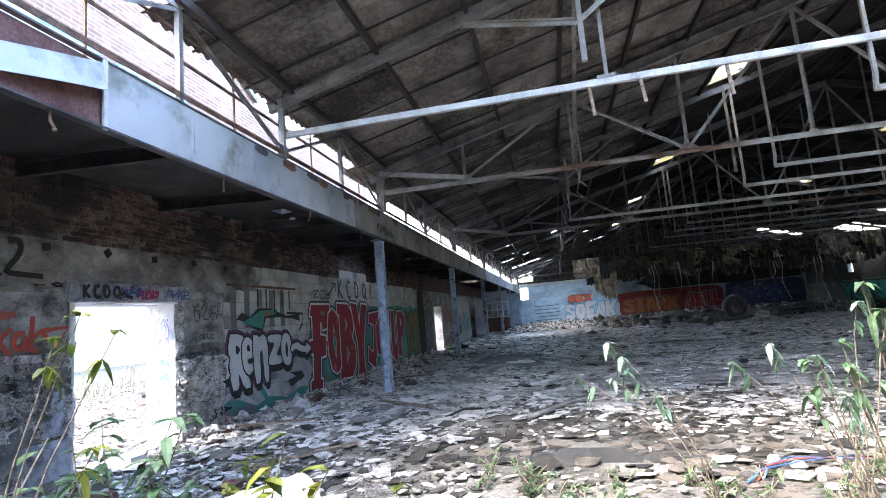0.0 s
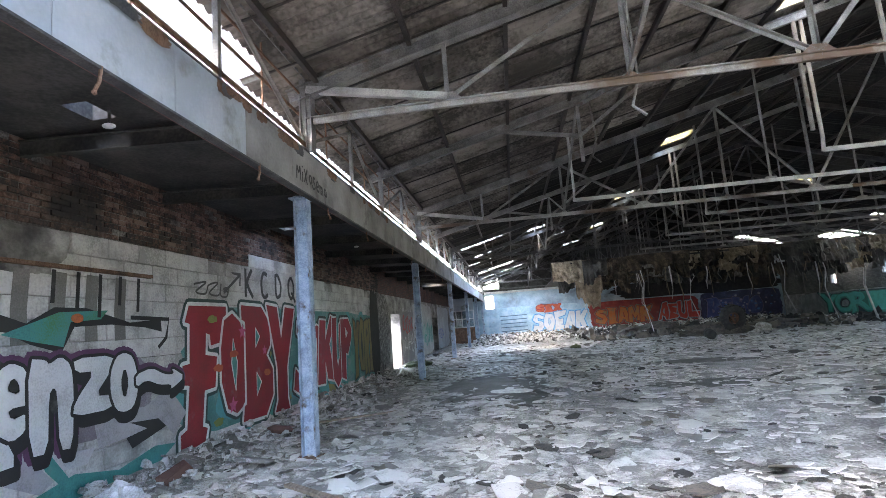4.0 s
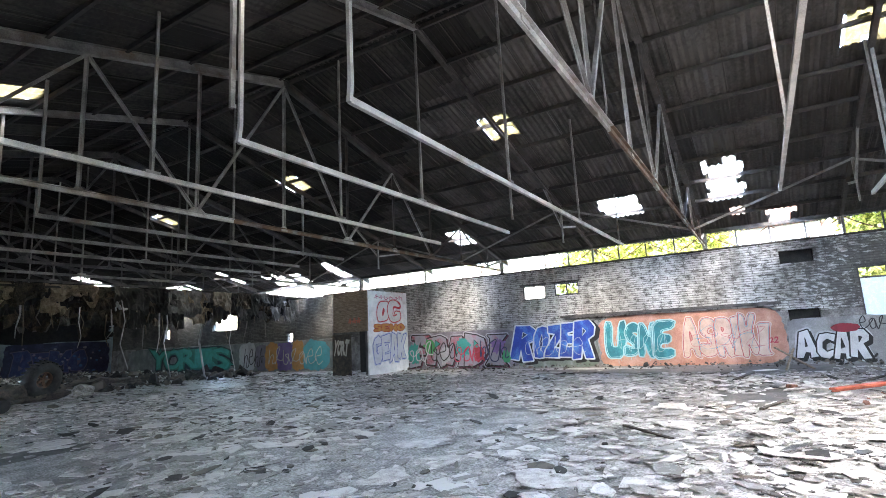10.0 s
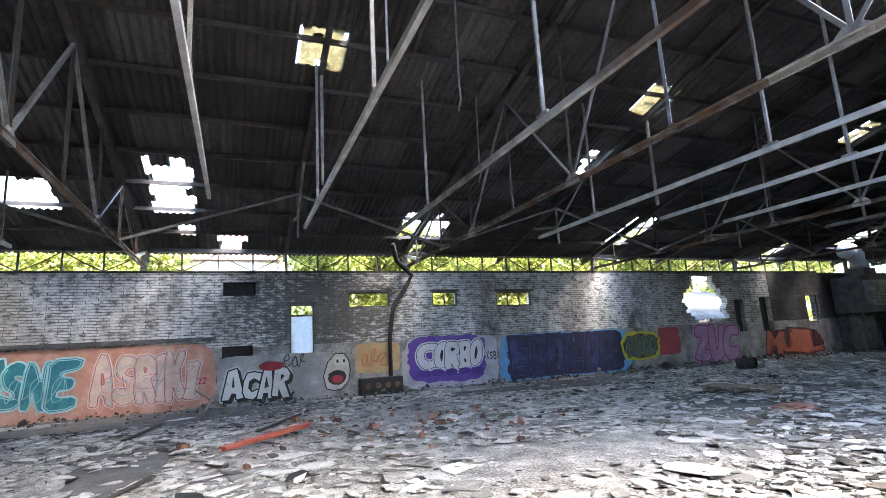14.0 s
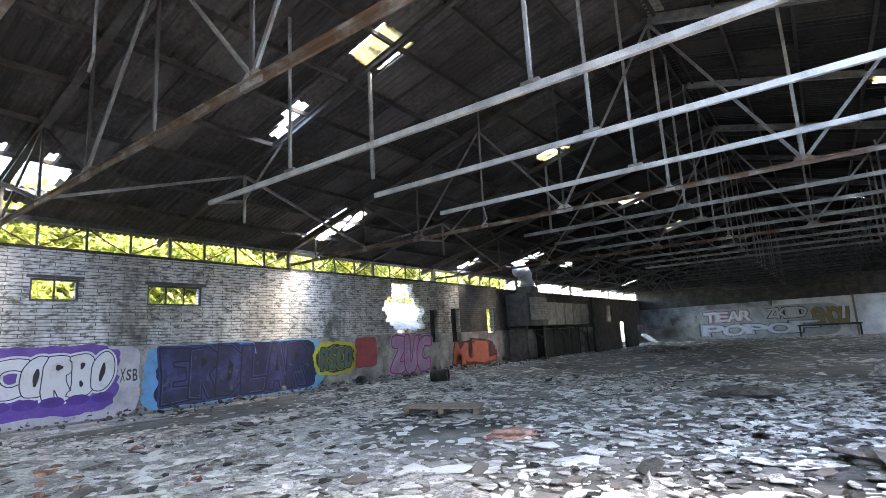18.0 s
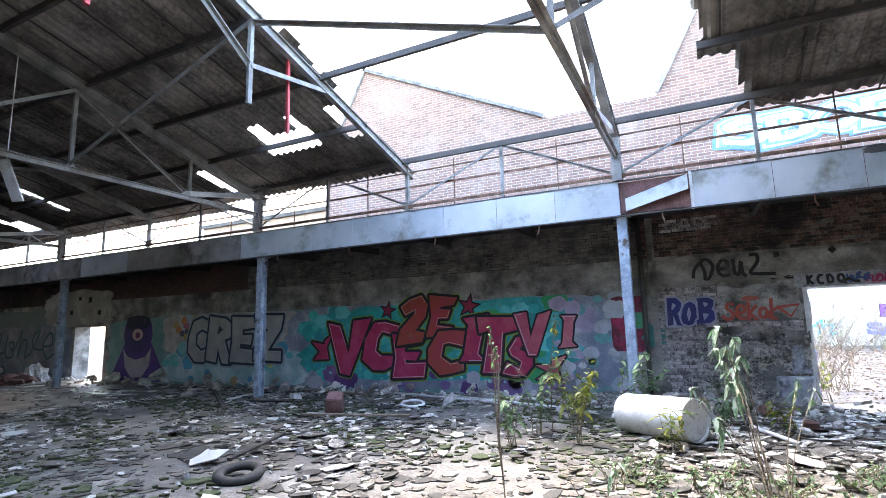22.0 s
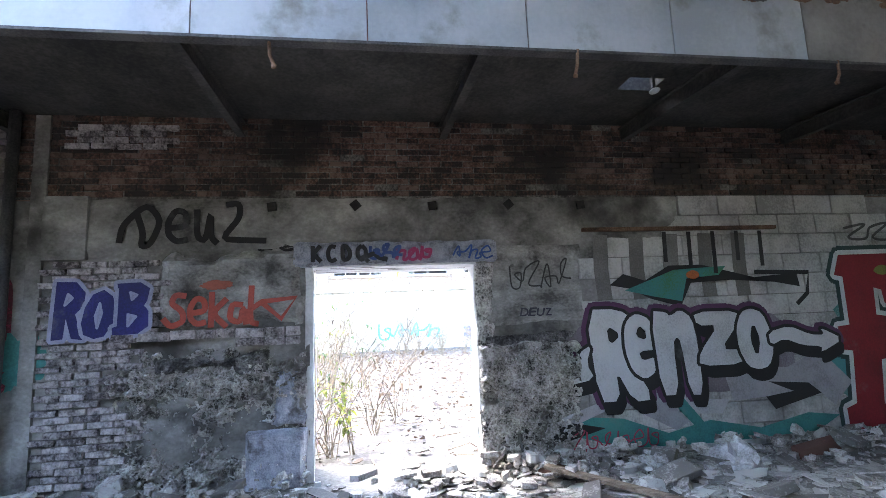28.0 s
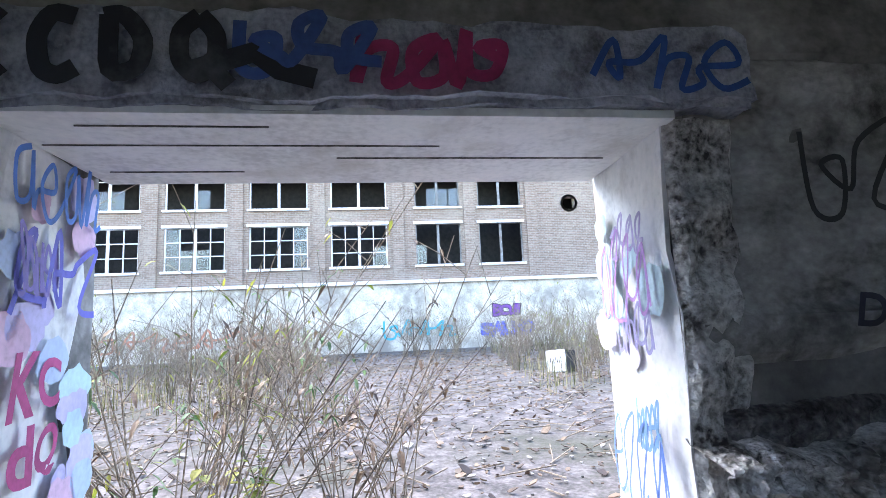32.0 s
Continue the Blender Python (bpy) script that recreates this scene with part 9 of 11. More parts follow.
# single large sheets and slabs
def sheet(x, y, w, h, turn, seed, material="shard_pale", label="large loose sheet of grey floor covering", tilt=2.0, t=0.008):
    bm = bm_new()
    r2 = random.Random(seed)
    pts = []
    for k in range(11):
        a = 2 * math.pi * k / 11
        c, s = math.cos(a), math.sin(a)
        q = (abs(c) ** 4 + abs(s) ** 4) ** -0.25 * r2.uniform(0.82, 1.05)
        pts.append((w / 2 * q * c, h / 2 * q * s))
    lo = [bm.verts.new((a, b, 0)) for a, b in pts]
    hi = [bm.verts.new((a, b, t)) for a, b in pts]
    bm.faces.new(lo[::-1]), bm.faces.new(hi)
    for k in range(11):
        bm.faces.new((lo[k], lo[(k + 1) % 11], hi[(k + 1) % 11], hi[k]))
    ob = tagged(part("loose_sheet", bm, M[material]), label, "floor sheet", "loose floor sheets")
    ob.matrix_basis = pose(x, y, 0.02 + w * 0.5 * math.sin(radians(tilt)), tilt, tilt * 0.6, turn)
    return ob


for i, a in enumerate(((1.55, 11.9, 0.7, 0.9, 10), (6.3, 11.3, 0.9, 0.6, 24), (4.2, 14.4, 0.9, 0.4, -15), (3.0, 10.6, 0.7, 0.5, 40), (8.2, 9.0, 0.8, 0.6, 70), (0.3, 10.0, 0.6, 0.45, -30), (2.1, 13.6, 0.8, 0.5, 5), (5.0, 9.5, 0.6, 0.5, 55),
                       (9.8, 10.5, 0.8, 0.6, 15), (7.4, 13.5, 0.9, 0.5, -40), (10.6, 7.2, 0.8, 0.5, 30), (9.2, 3.2, 0.8, 0.6, 10), (8.0, 0.2, 0.7, 0.5, 80), (10.4, 1.5, 0.7, 0.5, -20), (1.2, 15.4, 0.9, 0.6, 35), (0.8, 13.0, 0.8, 0.45, -8),
                       (5.8, 5.2, 0.6, 0.5, 20), (7.5, 2.1, 0.55, 0.4, -35), (-1.9, 11.0, 0.8, 0.5, 12), (-1.2, 15.5, 0.9, 0.5, 8), (6.5, 18.0, 1.0, 0.6, 0))):
    sheet(*a, 100 + i)


def slab_block(x, y, z, dims, rot, material="rubble", label="broken pale concrete slab", seed=0):
    bm = bm_new()
    w, h, t = dims
    vs = box(bm, -w / 2, -h / 2, 0, w / 2, h / 2, t)
    r2 = random.Random(seed)
    for v in vs:
        v.co += Vector((r2.uniform(-0.15, 0.15) * w, r2.uniform(-0.15, 0.15) * h, 0))
    bmesh.ops.bevel(bm, geom=bm.edges[:], offset=0.008, segments=1, affect="EDGES")
    bmesh.ops.subdivide_edges(bm, edges=bm.edges[:], cuts=1, use_grid_fill=True)
    for v in bm.verts:
        v.co += Vector((0.012, 0.012, 0.006)) * noise.noise(v.co * 12 + Vector((seed, 0, 0)))
    ob = tagged(part("concrete_chunk", bm, M[material]), label, "rubble piece", "rubble pieces by the doorway")
    ob.matrix_basis = pose(x, y, z, *rot)
    return ob


r2 = random.Random(77)
spots = [(-5.15, 3.0, 0.5, 0.3), (-5.2, 3.55, 0.45, 0.3), (-5.0, 4.0, 0.4, 0.3), (-5.25, 4.45, 0.35, 0.3), (-4.9, 4.8, 0.4, 0.3), (-5.15, 7.35, 0.35, 0.25), (-5.2, 7.9, 0.45, 0.3), (-5.05, 8.4, 0.6, 0.3), (-4.85, 8.9, 0.5, 0.35), (-5.15, 9.3, 0.35, 0.3),
         (-4.9, 9.9, 0.6, 0.25), (-5.1, 10.5, 0.45, 0.3), (-4.6, 9.4, 0.4, 0.3), (-4.5, 8.2, 0.5, 0.35), (-4.4, 7.4, 0.35, 0.25), (-4.3, 4.2, 0.4, 0.25), (-4.0, 8.7, 0.4, 0.3), (-3.9, 5.0, 0.3, 0.2), (-4.2, 10.4, 0.55, 0.35), (-4.6, 3.4, 0.45, 0.3),
         (-3.2, 4.6, 0.3, 0.2), (-3.1, 7.6, 0.35, 0.25), (-5.0, 2.6, 0.4, 0.3), (-4.9, 11.3, 0.9, 0.5), (-3.4, 11.6, 0.5, 0.3), (-4.7, 12.3, 0.6, 0.4)]
for i, (x, y, w, h) in enumerate(spots):
    slab_block(x, y, r2.uniform(0.02, 0.08), (w * 0.68, h * 0.68, r2.uniform(0.04, 0.09)), (r2.uniform(-22, 22), r2.uniform(-22, 22), r2.uniform(0, 180)), seed=i,
               label="broken pale concrete slab on rubble", material="rubble" if i % 5 else "rubble_brick")

# ---------- outside: yard and building ----------
YB = -33.0
fac = lambda u, v, d=0.0: (YB - d, u, v)
wins = [(-4.84 + 4.33 * k, -1.75 + 4.33 * k) for k in range(-4, 3)] + [(8.51, 11.09), (12.16, 14.72)]
holes = [(a, z0, b, z1) for a, b in wins for z0, z1 in ((4.65, 6.95), (7.95, 10.2))] + [(17.3, 7.7, 18.0, 8.4)]
bld = thing("factory_building", "two-storey brick factory with broken white windows", "building")
part("wall", wall_grid(-45, 3.75, 45, 13.0, holes, 0.4, fac), M["facade"], bld)
part("base_wall", wall_grid(-45, -0.3, 45, 3.7, [], 0.45, lambda u, v, d=0.0: (YB + 0.05 - d, u, v)), M["facade_white"], bld, "white rendered ground storey")
bm = bm_new()
box(bm, YB - 12, -45, 13.0, YB + 0.3, 45, 13.4)
part("roof", bm, M["asbestos"], bld)
# Black block added behind the windows to make the rooms look unlit.
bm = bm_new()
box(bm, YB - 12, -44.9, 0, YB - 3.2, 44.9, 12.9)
part("inner_wall", bm, M["black"], bld, "black block for the unlit interior")
for i, (a, c, b, d) in enumerate(holes[:-1]):
    w = part("window", bm_new(), M["white_paint"], bld)
    bm = bm_new()
    n = 2 if a > 8 or c > 7 else 4
    for k in range(n + 1):
        y = a + (b - a) * k / n
        t = 0.07 if k in (0, n) or k == n // 2 else 0.022
        box(bm, YB - 0.2, y - t, c, YB - 0.12, y + t, d)
    for z in ([c + (d - c) * k / 3 for k in range(4)] if n == 4 else [c, d] if a > 8 else [c, c + (d - c) * 0.7, d]):
        box(bm, YB - 0.195, a, z - 0.025, YB - 0.125, b, z + 0.025)
    part("glazing_grid", bm, M["white_paint"] if a < 8 else M["steel_grey"], w)
    bm = bm_new()
    box(bm, YB - 0.03, a - 0.12, d, YB + 0.05, b + 0.12, d + 0.16)
    part("lintel", bm, M["white_paint"], w)
    bm = bm_new()
    box(bm, YB - 0.05, a - 0.1, c - 0.14, YB + 0.12, b + 0.1, c - 0.02)
    part("sill", bm, M["white_paint"], w)
    rw = random.Random(i)
    for k in range(4):
        if rw.random() < 0.25:
            bm = bm_new()
            ya = a + (b - a) * k / 4
            box(bm, YB - 0.17, ya + 0.05, c + 0.05, YB - 0.16, ya + (b - a) / 4 - 0.05, c + (d - c) * rw.choice((0.5, 1.0)) - 0.05)
            part("pane", bm, M["glass"], w)
vent_ring = bm_new()
for q in range(20):
    a0, a1 = 2 * math.pi * q / 20, 2 * math.pi * (q + 1) / 20
    vs = [vent_ring.verts.new((YB + 0.04, 17.65 + r_ * math.cos(a_), 8.05 + r_ * math.sin(a_))) for r_, a_ in ((0.38, a0), (0.38, a1), (0.52, a1), (0.52, a0))]
    vent_ring.faces.new(vs)
bmesh.ops.solidify(vent_ring, geom=vent_ring.faces[:], thickness=0.06)
part("vent_ring", vent_ring, M["white_paint"], bld, "white ring round a vent hole")
for y in [-4.84 + 4.33 * k - 0.62 for k in range(-4, 4)] + [11.62, 15.3]:  # flat brick piers between the windows
    bm = bm_new()
    box(bm, YB - 0.01, y - 0.32, 3.8, YB + 0.13, y + 0.32, 12.9)
    part("pier", bm, M["facade"], bld)
bm = bm_new()
box(bm, YB - 0.0, -45, 3.6, YB + 0.25, 45, 3.78)
part("ledge", bm, M["white_paint"], bld)
fw = lambda u, v, d=0.0: (YB + 0.06 - d, u, v)
piece("BOJ", fw, 12.7, 1.6, 14.2, 2.3, (0.12, 0.03, 0.22), BLACK, None, None, None, None, "purple lettering on the yard wall", 301, 0.06)
piece("SALMO", fw, 12.0, 0.5, 15.0, 1.3, (0.06, 0.08, 0.4), (0.3, 0.35, 0.5), None, None, None, None, "blue lettering on the yard wall", 302, 0.05)
scribble(fw, 6.5, 0.6, 10.5, 1.7, (0.05, 0.35, 0.4), "turquoise scrawl on the yard wall", 303, 0.12, 4)
scribble(fw, -8, 0.5, 2, 1.6, (0.5, 0.2, 0.12), "orange scrawl on the yard wall", 304, 0.12, 8)
scribble(fw, -16, 0.5, -9, 1.6, (0.1, 0.2, 0.5), "blue scrawl on the yard wall", 305, 0.12, 6)
appliance = thing("washing_machine", "white metal appliance dumped on its back in the yard", "appliance", "", "", pose(-18.6, 11.1, -0.06, 6, -5, -55))
for nm, b_, m_, lab in (("body", (-0.5, -0.32, 0, 0.02, 0.32, 0.6), "black", "black casing behind the white front"), ("front_panel", (0.015, -0.33, 0.01, 0.05, 0.33, 0.62), "white_plastic", "")):
    bm = bm_new()
    box(bm, *b_)
    bmesh.ops.bevel(bm, geom=bm.edges[:], offset=0.02, segments=2, affect="EDGES")
    part(nm, bm, M[m_], appliance, lab)
bm = bm_new()
for q in range(5):
    bar(bm, (0.052, -0.2 + 0.08 * q, 0.25), (0.052, -0.15 + 0.08 * q, 0.42 - 0.05 * (q % 2)), 0.008, 0.02)
part("scrawl", bm, M["black"], appliance, "small black scrawl")
rng2 = np.random.default_rng(12)
p = np.stack([rng2.uniform(-30, -6.3, 5200), rng2.uniform(-9, 18, 5200), np.full(5200, -0.06)], 1)
scatter("yard_litter", p, np.clip(0.024 * np.exp(rng2.normal(0, 0.5, 5200)), 0.012, 0.1), 0.012, M["yard_scrap"], 21, True, 6, 0.12, "dull rubble and scraps over the yard", "litter")
p = np.stack([rng2.uniform(-32, -6.3, 9000), rng2.uniform(-6, 18, 9000), np.full(9000, -0.05)], 1)
scatter("yard_leaves", p, np.clip(0.035 * np.exp(rng2.normal(0, 0.4, 9000)), 0.015, 0.09), 0.004, M["leaf_dead"], 22, True, 6, 0.3, "fallen brown leaves over the yard", "leaves")


# ---------- plants ----------
PLANTS = [(1.83, 4.3, 0.7, 14), (2.2, 3.6, 0.6, 12), (1.5, 2.7, 0.5, 10)]
def leaf(bm, base, way, length, width, droop=0.3):
    """A folded leaf of six faces."""
    way = Vector(way).normalized()
    side = way.cross(Vector((0, 0, 1)))
    side = side.normalized() if side.length > 1e-3 else Vector((1, 0, 0))
    nrm = side.cross(way)
    pts = []
    for f, w in ((0, 0.05), (0.3, 1.0), (0.7, 0.75), (1.0, 0.04)):
        c = Vector(base) + way * length * f - Vector((0, 0, 1)) * droop * length * f * f
        pts.append([bm.verts.new(c + side * s * width / 2 * w + nrm * (0.12 * width if s else 0)) for s in (-1, 0, 1)])
    for a, b in zip(pts, pts[1:]):
        bm.faces.new((a[0], a[1], b[1], b[0])), bm.faces.new((a[1], a[2], b[2], b[1]))


def weed(x, y, height, seed, leaves=26, stems=3, size=0.11, material="leaf", z=0.0, lean=0.35, label="leafy weed sprouting from the rubble", name="weed", wilt=False):
    r3 = random.Random(seed)
    ob = thing(name, label, "plant", "weeds", "", pose(x, y, z))
    lv = bm_new()
    for s in range(stems):
        bm = bm_new()
        a = r3.uniform(0, 6.28)
        d = Vector((math.cos(a), math.sin(a), 0)) * lean * height * r3.uniform(0.4, 1)
        hh = height * r3.uniform(0.7, 1.05)
        pts = [Vector((0.03 * math.cos(a), 0.03 * math.sin(a), -0.02)) + d * f ** 1.5 + Vector((0.03 * math.sin(5 * f + s), 0.03 * math.cos(4 * f + s), hh * f)) for f in (0, 0.2, 0.4, 0.6, 0.8, 1.0)]
        tube(bm, pts, 0.008, 5, 0.003)
        part("stem", bm, M["stem"], ob)
        for k in range(leaves // stems):
            f = r3.uniform(0.35, 1.0)
            i = min(4, int(f * 5))
            b = pts[i].lerp(pts[i + 1], f * 5 - i)
            q = r3.uniform(0, 6.28)
            if wilt:
                f = r3.choice((0.5, 0.72, 0.88, 1.0)) - r3.uniform(0, 0.06)
                i = min(4, int(f * 5))
                b = pts[i].lerp(pts[i + 1], f * 5 - i)
                leaf(lv, b, (math.cos(q), math.sin(q), r3.uniform(-0.9, 0.1)), size * r3.uniform(0.5, 1.2), size * 0.36, r3.uniform(0.5, 1.5))
                continue
            leaf(lv, b, (math.cos(q), math.sin(q), r3.uniform(-0.3, 0.6)), size * r3.uniform(0.6, 1.25), size * 0.46, r3.uniform(0.2, 0.9))
    part("foliage", lv, M[material], ob)
    return ob


def arching_weed(base, tips, seed, material="leaf_wilted", size=1.0, label="tall arching weed with wilting pale green leaf tufts", lift=0, tufts=((1.0, 7), (0.9, 4))):
    """A tall weed whose thin stems arch out to drooping tufts of leaves."""
    r3 = random.Random(seed)
    ob = thing("weed", label, "plant", "weeds", "", pose(base[0], base[1], 0))
    for tip in tips:
        e = Vector(tip) - Vector((base[0], base[1], 0))
        low = Vector((e.x * 0.25, e.y * 0.25, e.z * 0.62))
        pts = [Vector((0, 0, -0.02)).lerp(low, f).lerp(low.lerp(e, f), f) + Vector((0.012 * math.sin(9 * f + seed), 0.012 * math.cos(7 * f), 0)) for f in (0, 0.17, 0.33, 0.5, 0.67, 0.84, 1.0)]
        bm = bm_new()
        tube(bm, pts, 0.0055, 5, 0.002)
        part("stem", bm, M["stem"], ob)
        lv = bm_new()
        for f, n in tufts:
            i = min(5, int(f * 6))
            b = pts[i].lerp(pts[i + 1], f * 6 - i)
            for k in range(n):
                q = r3.uniform(0, 6.28)
                up = r3.uniform(0.3, 1.0) if f == 1.0 and k < 3 + lift else r3.uniform(-1.6, -0.3 + 0.08 * lift)
                leaf(lv, b, (math.cos(q), math.sin(q), up), size * r3.uniform(0.045, 0.09), size * r3.uniform(0.024, 0.04), r3.uniform(0.4, 1.1))
        part("foliage", lv, M[material], ob)
    return ob


arching_weed((0.95, 3.85), ((0.295, 3.5, 1.25), (0.4, 3.56, 1.06), (0.37, 4.18, 0.93), (0.1, 4.1, 0.98), (0.52, 3.3, 0.93)), 3)
arching_weed((1.72, 3.75), ((1.04, 3.6, 1.06), (1.25, 3.6, 1.17), (1.49, 3.55, 1.08), (1.77, 3.6, 1.38), (1.57, 3.45, 0.86), (1.95, 3.5, 1.45)), 4)
arching_weed((1.0, 1.75), ((0.8, 1.6, 1.495), (0.83, 1.6, 1.42), (0.725, 1.6, 1.34), (0.74, 1.63, 1.28), (0.81, 1.6, 1.23), (0.635, 1.6, 1.3), (0.625, 1.6, 1.21)), 5, "leaf", 0.6, "tall weed with limp green leaves", 2, ((1.0, 6), (0.93, 3)))
arching_weed((-1.95, 1.4), ((-1.74, 1.6, 1.62), (-1.58, 1.6, 1.55), (-1.82, 1.57, 1.54), (-1.67, 1.6, 1.14)), 6, "leaf_yellow", 0.95, "young sapling with long yellow-green leaves", 5, ((1.0, 6), (0.92, 4)))
for i, a in enumerate(PLANTS):
    weed(a[0], a[1], a[2], 200 + i, a[3], 2, 0.1, "leaf_wilted", lean=0.55, label="wilting pale green weed sprouting from the rubble", wilt=True)
for i, a in enumerate(((-1.35, 1.9, 1.15, 40), (-1.9, 1.2, 1.3, 44), (-2.5, 1.7, 1.0, 34), (-2.9, 2.5, 0.9, 34), (-2.1, 3.3, 0.6, 26), (-3.1, 3.7, 0.65, 30), (-1.2, 3.0, 0.55, 22), (-2.3, 2.4, 1.2, 40), (-3.2, 1.4, 1.0, 30), (-0.9, 1.2, 0.7, 26), (-2.7, 4.3, 0.45, 20))):
    weed(a[0], a[1], a[2], 220 + i, int(a[3] * 1.7), 4, 0.14, "leaf_yellow" if i % 2 == 0 else "leaf", lean=0.4)
for i in range(44):
    r3 = random.Random(400 + i)
    weed(r3.uniform(-0.9, 2.4), r3.uniform(2.6, 5.2), r3.uniform(0.12, 0.3), 420 + i, 24, 5, 0.07, "leaf", lean=0.8, label="low green weed on the littered floor")


def shrub(x, y, height, seed, stems=9, leaves=14, z=-0.06, spread=0.5, material="leaf_yellow", label="bare twiggy shrub with few leaves", wood="stem", thick=0.009):
    r3 = random.Random(seed)
    ob = thing("shrub", label, "shrub", "yard shrubs", "", pose(x, y, z))
    tw, lv = bm_new(), bm_new()
    for s in range(stems):
        a = r3.uniform(0, 6.28)
        d = Vector((math.cos(a), math.sin(a), 0)) * spread * height * r3.uniform(0.2, 1)
        hh = height * r3.uniform(0.55, 1.1)
        pts = [d * f ** 1.3 + Vector((0.05 * math.sin(6 * f + s), 0.05 * math.cos(5 * f + s), hh * f)) + Vector((0.06 * math.cos(a), 0.06 * math.sin(a), 0)) for f in (0, 0.2, 0.4, 0.6, 0.8, 1.0)]
        bm = bm_new()
        tube(bm, pts, thick, 5, 0.003)
        part("stem", bm, M[wood], ob)
        for k in range(5):
            f = r3.uniform(0.3, 0.95)
            i = min(4, int(f * 5))
            b = pts[i].lerp(pts[i + 1], f * 5 - i)
            q = r3.uniform(0, 6.28)
            e = b + Vector((math.cos(q), math.sin(q), r3.uniform(0.3, 1.2))) * height * r3.uniform(0.1, 0.22)
            tube(tw, [b, b.lerp(e, 0.5) + Vector((0, 0, 0.02)), e], 0.004, 4, 0.0015)
            for m in range(max(1, leaves // stems)):
                q2 = r3.uniform(0, 6.28)
                leaf(lv, b.lerp(e, r3.uniform(0.3, 1)), (math.cos(q2), math.sin(q2), r3.uniform(-0.8, 0.4)), r3.uniform(0.05, 0.1), 0.025, 0.5)
    tagged(part("branching", tw, M[wood], ob), kind="stuff")
    tagged(part("foliage", lv, M[material], ob), kind="stuff")
    return ob


for i, a in enumerate(((-6.75, 5.2, 1.9), (-7.3, 5.0, 2.4), (-7.9, 5.75, 2.0), (-8.3, 4.6, 2.6), (-9.3, 6.2, 1.5), (-10.2, 4.2, 2.0), (-11.5, 4.8, 1.9))):
    shrub(a[0], a[1], a[2], 500 + i, 8, 12, spread=0.6, thick=0.006, material="leaf_yellow" if i % 2 else "leaf_dead")
for i, a in enumerate(((-6.9, 5.2, 1.6), (-7.9, 4.9, 2.0), (-8.6, 5.7, 1.7))):
    shrub(a[0], a[1], a[2], 540 + i, 6, 24, spread=0.95, material="leaf" if i % 2 else "leaf_dead", label="arching dark-stemmed shrub with curled brown leaves", wood="bark", thick=0.008)
gr = bm_new()
rt = random.Random(87)
for i in range(5200):
    x = rt.uniform(-32.5, -13)
    y = 7.5 + rt.choice((-1, 1)) * rt.uniform(0.15 * (-x - 4) + 0.3, 11)
    if x > -28 and noise.noise(Vector((x * 0.35, y * 0.35, 0))) < -0.05:
        continue
    q, h = rt.uniform(0, 6.28), rt.uniform(0.25, 0.85)
    c, q2 = Vector((x, y, -0.07)), rt.uniform(0.05, 0.35) * h
    side = Vector((math.sin(q), -math.cos(q), 0)) * 0.009
    mid, tip = c + Vector((math.cos(q) * q2 * 0.4, math.sin(q) * q2 * 0.4, h * 0.6)), c + Vector((math.cos(q) * q2, math.sin(q) * q2, h))
    v = [gr.verts.new(p_) for p_ in (c - side, c + side, mid + side * 0.7, mid - side * 0.7, tip)]
    gr.faces.new((v[0], v[1], v[2], v[3])), gr.faces.new((v[3], v[2], v[4]))
tagged(part("yard_grass", gr, M["grass_dry"]), "rank olive and straw-coloured grass in the yard", "grass", "", "stuff")
tw = bm_new()
rt = random.Random(88)
for i in range(1500):
    x, y, q, ln = rt.uniform(-30, -6.4), rt.uniform(-3, 15), rt.uniform(0, 3.14), rt.uniform(0.2, 0.9)
    bar(tw, (x, y, -0.045), (x + ln * math.cos(q), y + ln * math.sin(q), rt.uniform(-0.04, 0.06)), 0.012, 0.012)
tagged(part("yard_brushwood", tw, M["stem"]), "fallen dry twigs over the yard", "brushwood", "", "stuff")
for i, a in enumerate(((-8.6, 6.1, 1.15), (-7.6, 5.45, 1.0), (-6.9, 5.5, 0.9))):
    weed(a[0], a[1], a[2], 560 + i, 40, 4, 0.13, "leaf_yellow" if i else "leaf_dead", z=-0.06, lean=0.5, label="leafy sapling in the yard by the doorway", name="sapling")
first_shrub = shrub(-15.0, 3.2, 2.1, 530, 16, 20, material="leaf_dead", label="dense dry bare shrub")
second_shrub = shrub(-17.5, 12.8, 1.9, 531, 16, 20, label="dense dry bare shrub")
r3 = random.Random(6)
for i in range(96):
    a = first_shrub if i % 2 else second_shrub
    x = r3.uniform(-32, -14)
    y = 7.0 + r3.choice((-1, 1)) * r3.uniform(0.14 * (-x - 4) + 0.6, 10) if x > -25 else r3.uniform(-8, 18)
    copy_thing(a, pose(x, y, -0.06, 0, 0, r3.uniform(0, 360)) @ Matrix.Scale(r3.uniform(0.7, 1.25), 4))


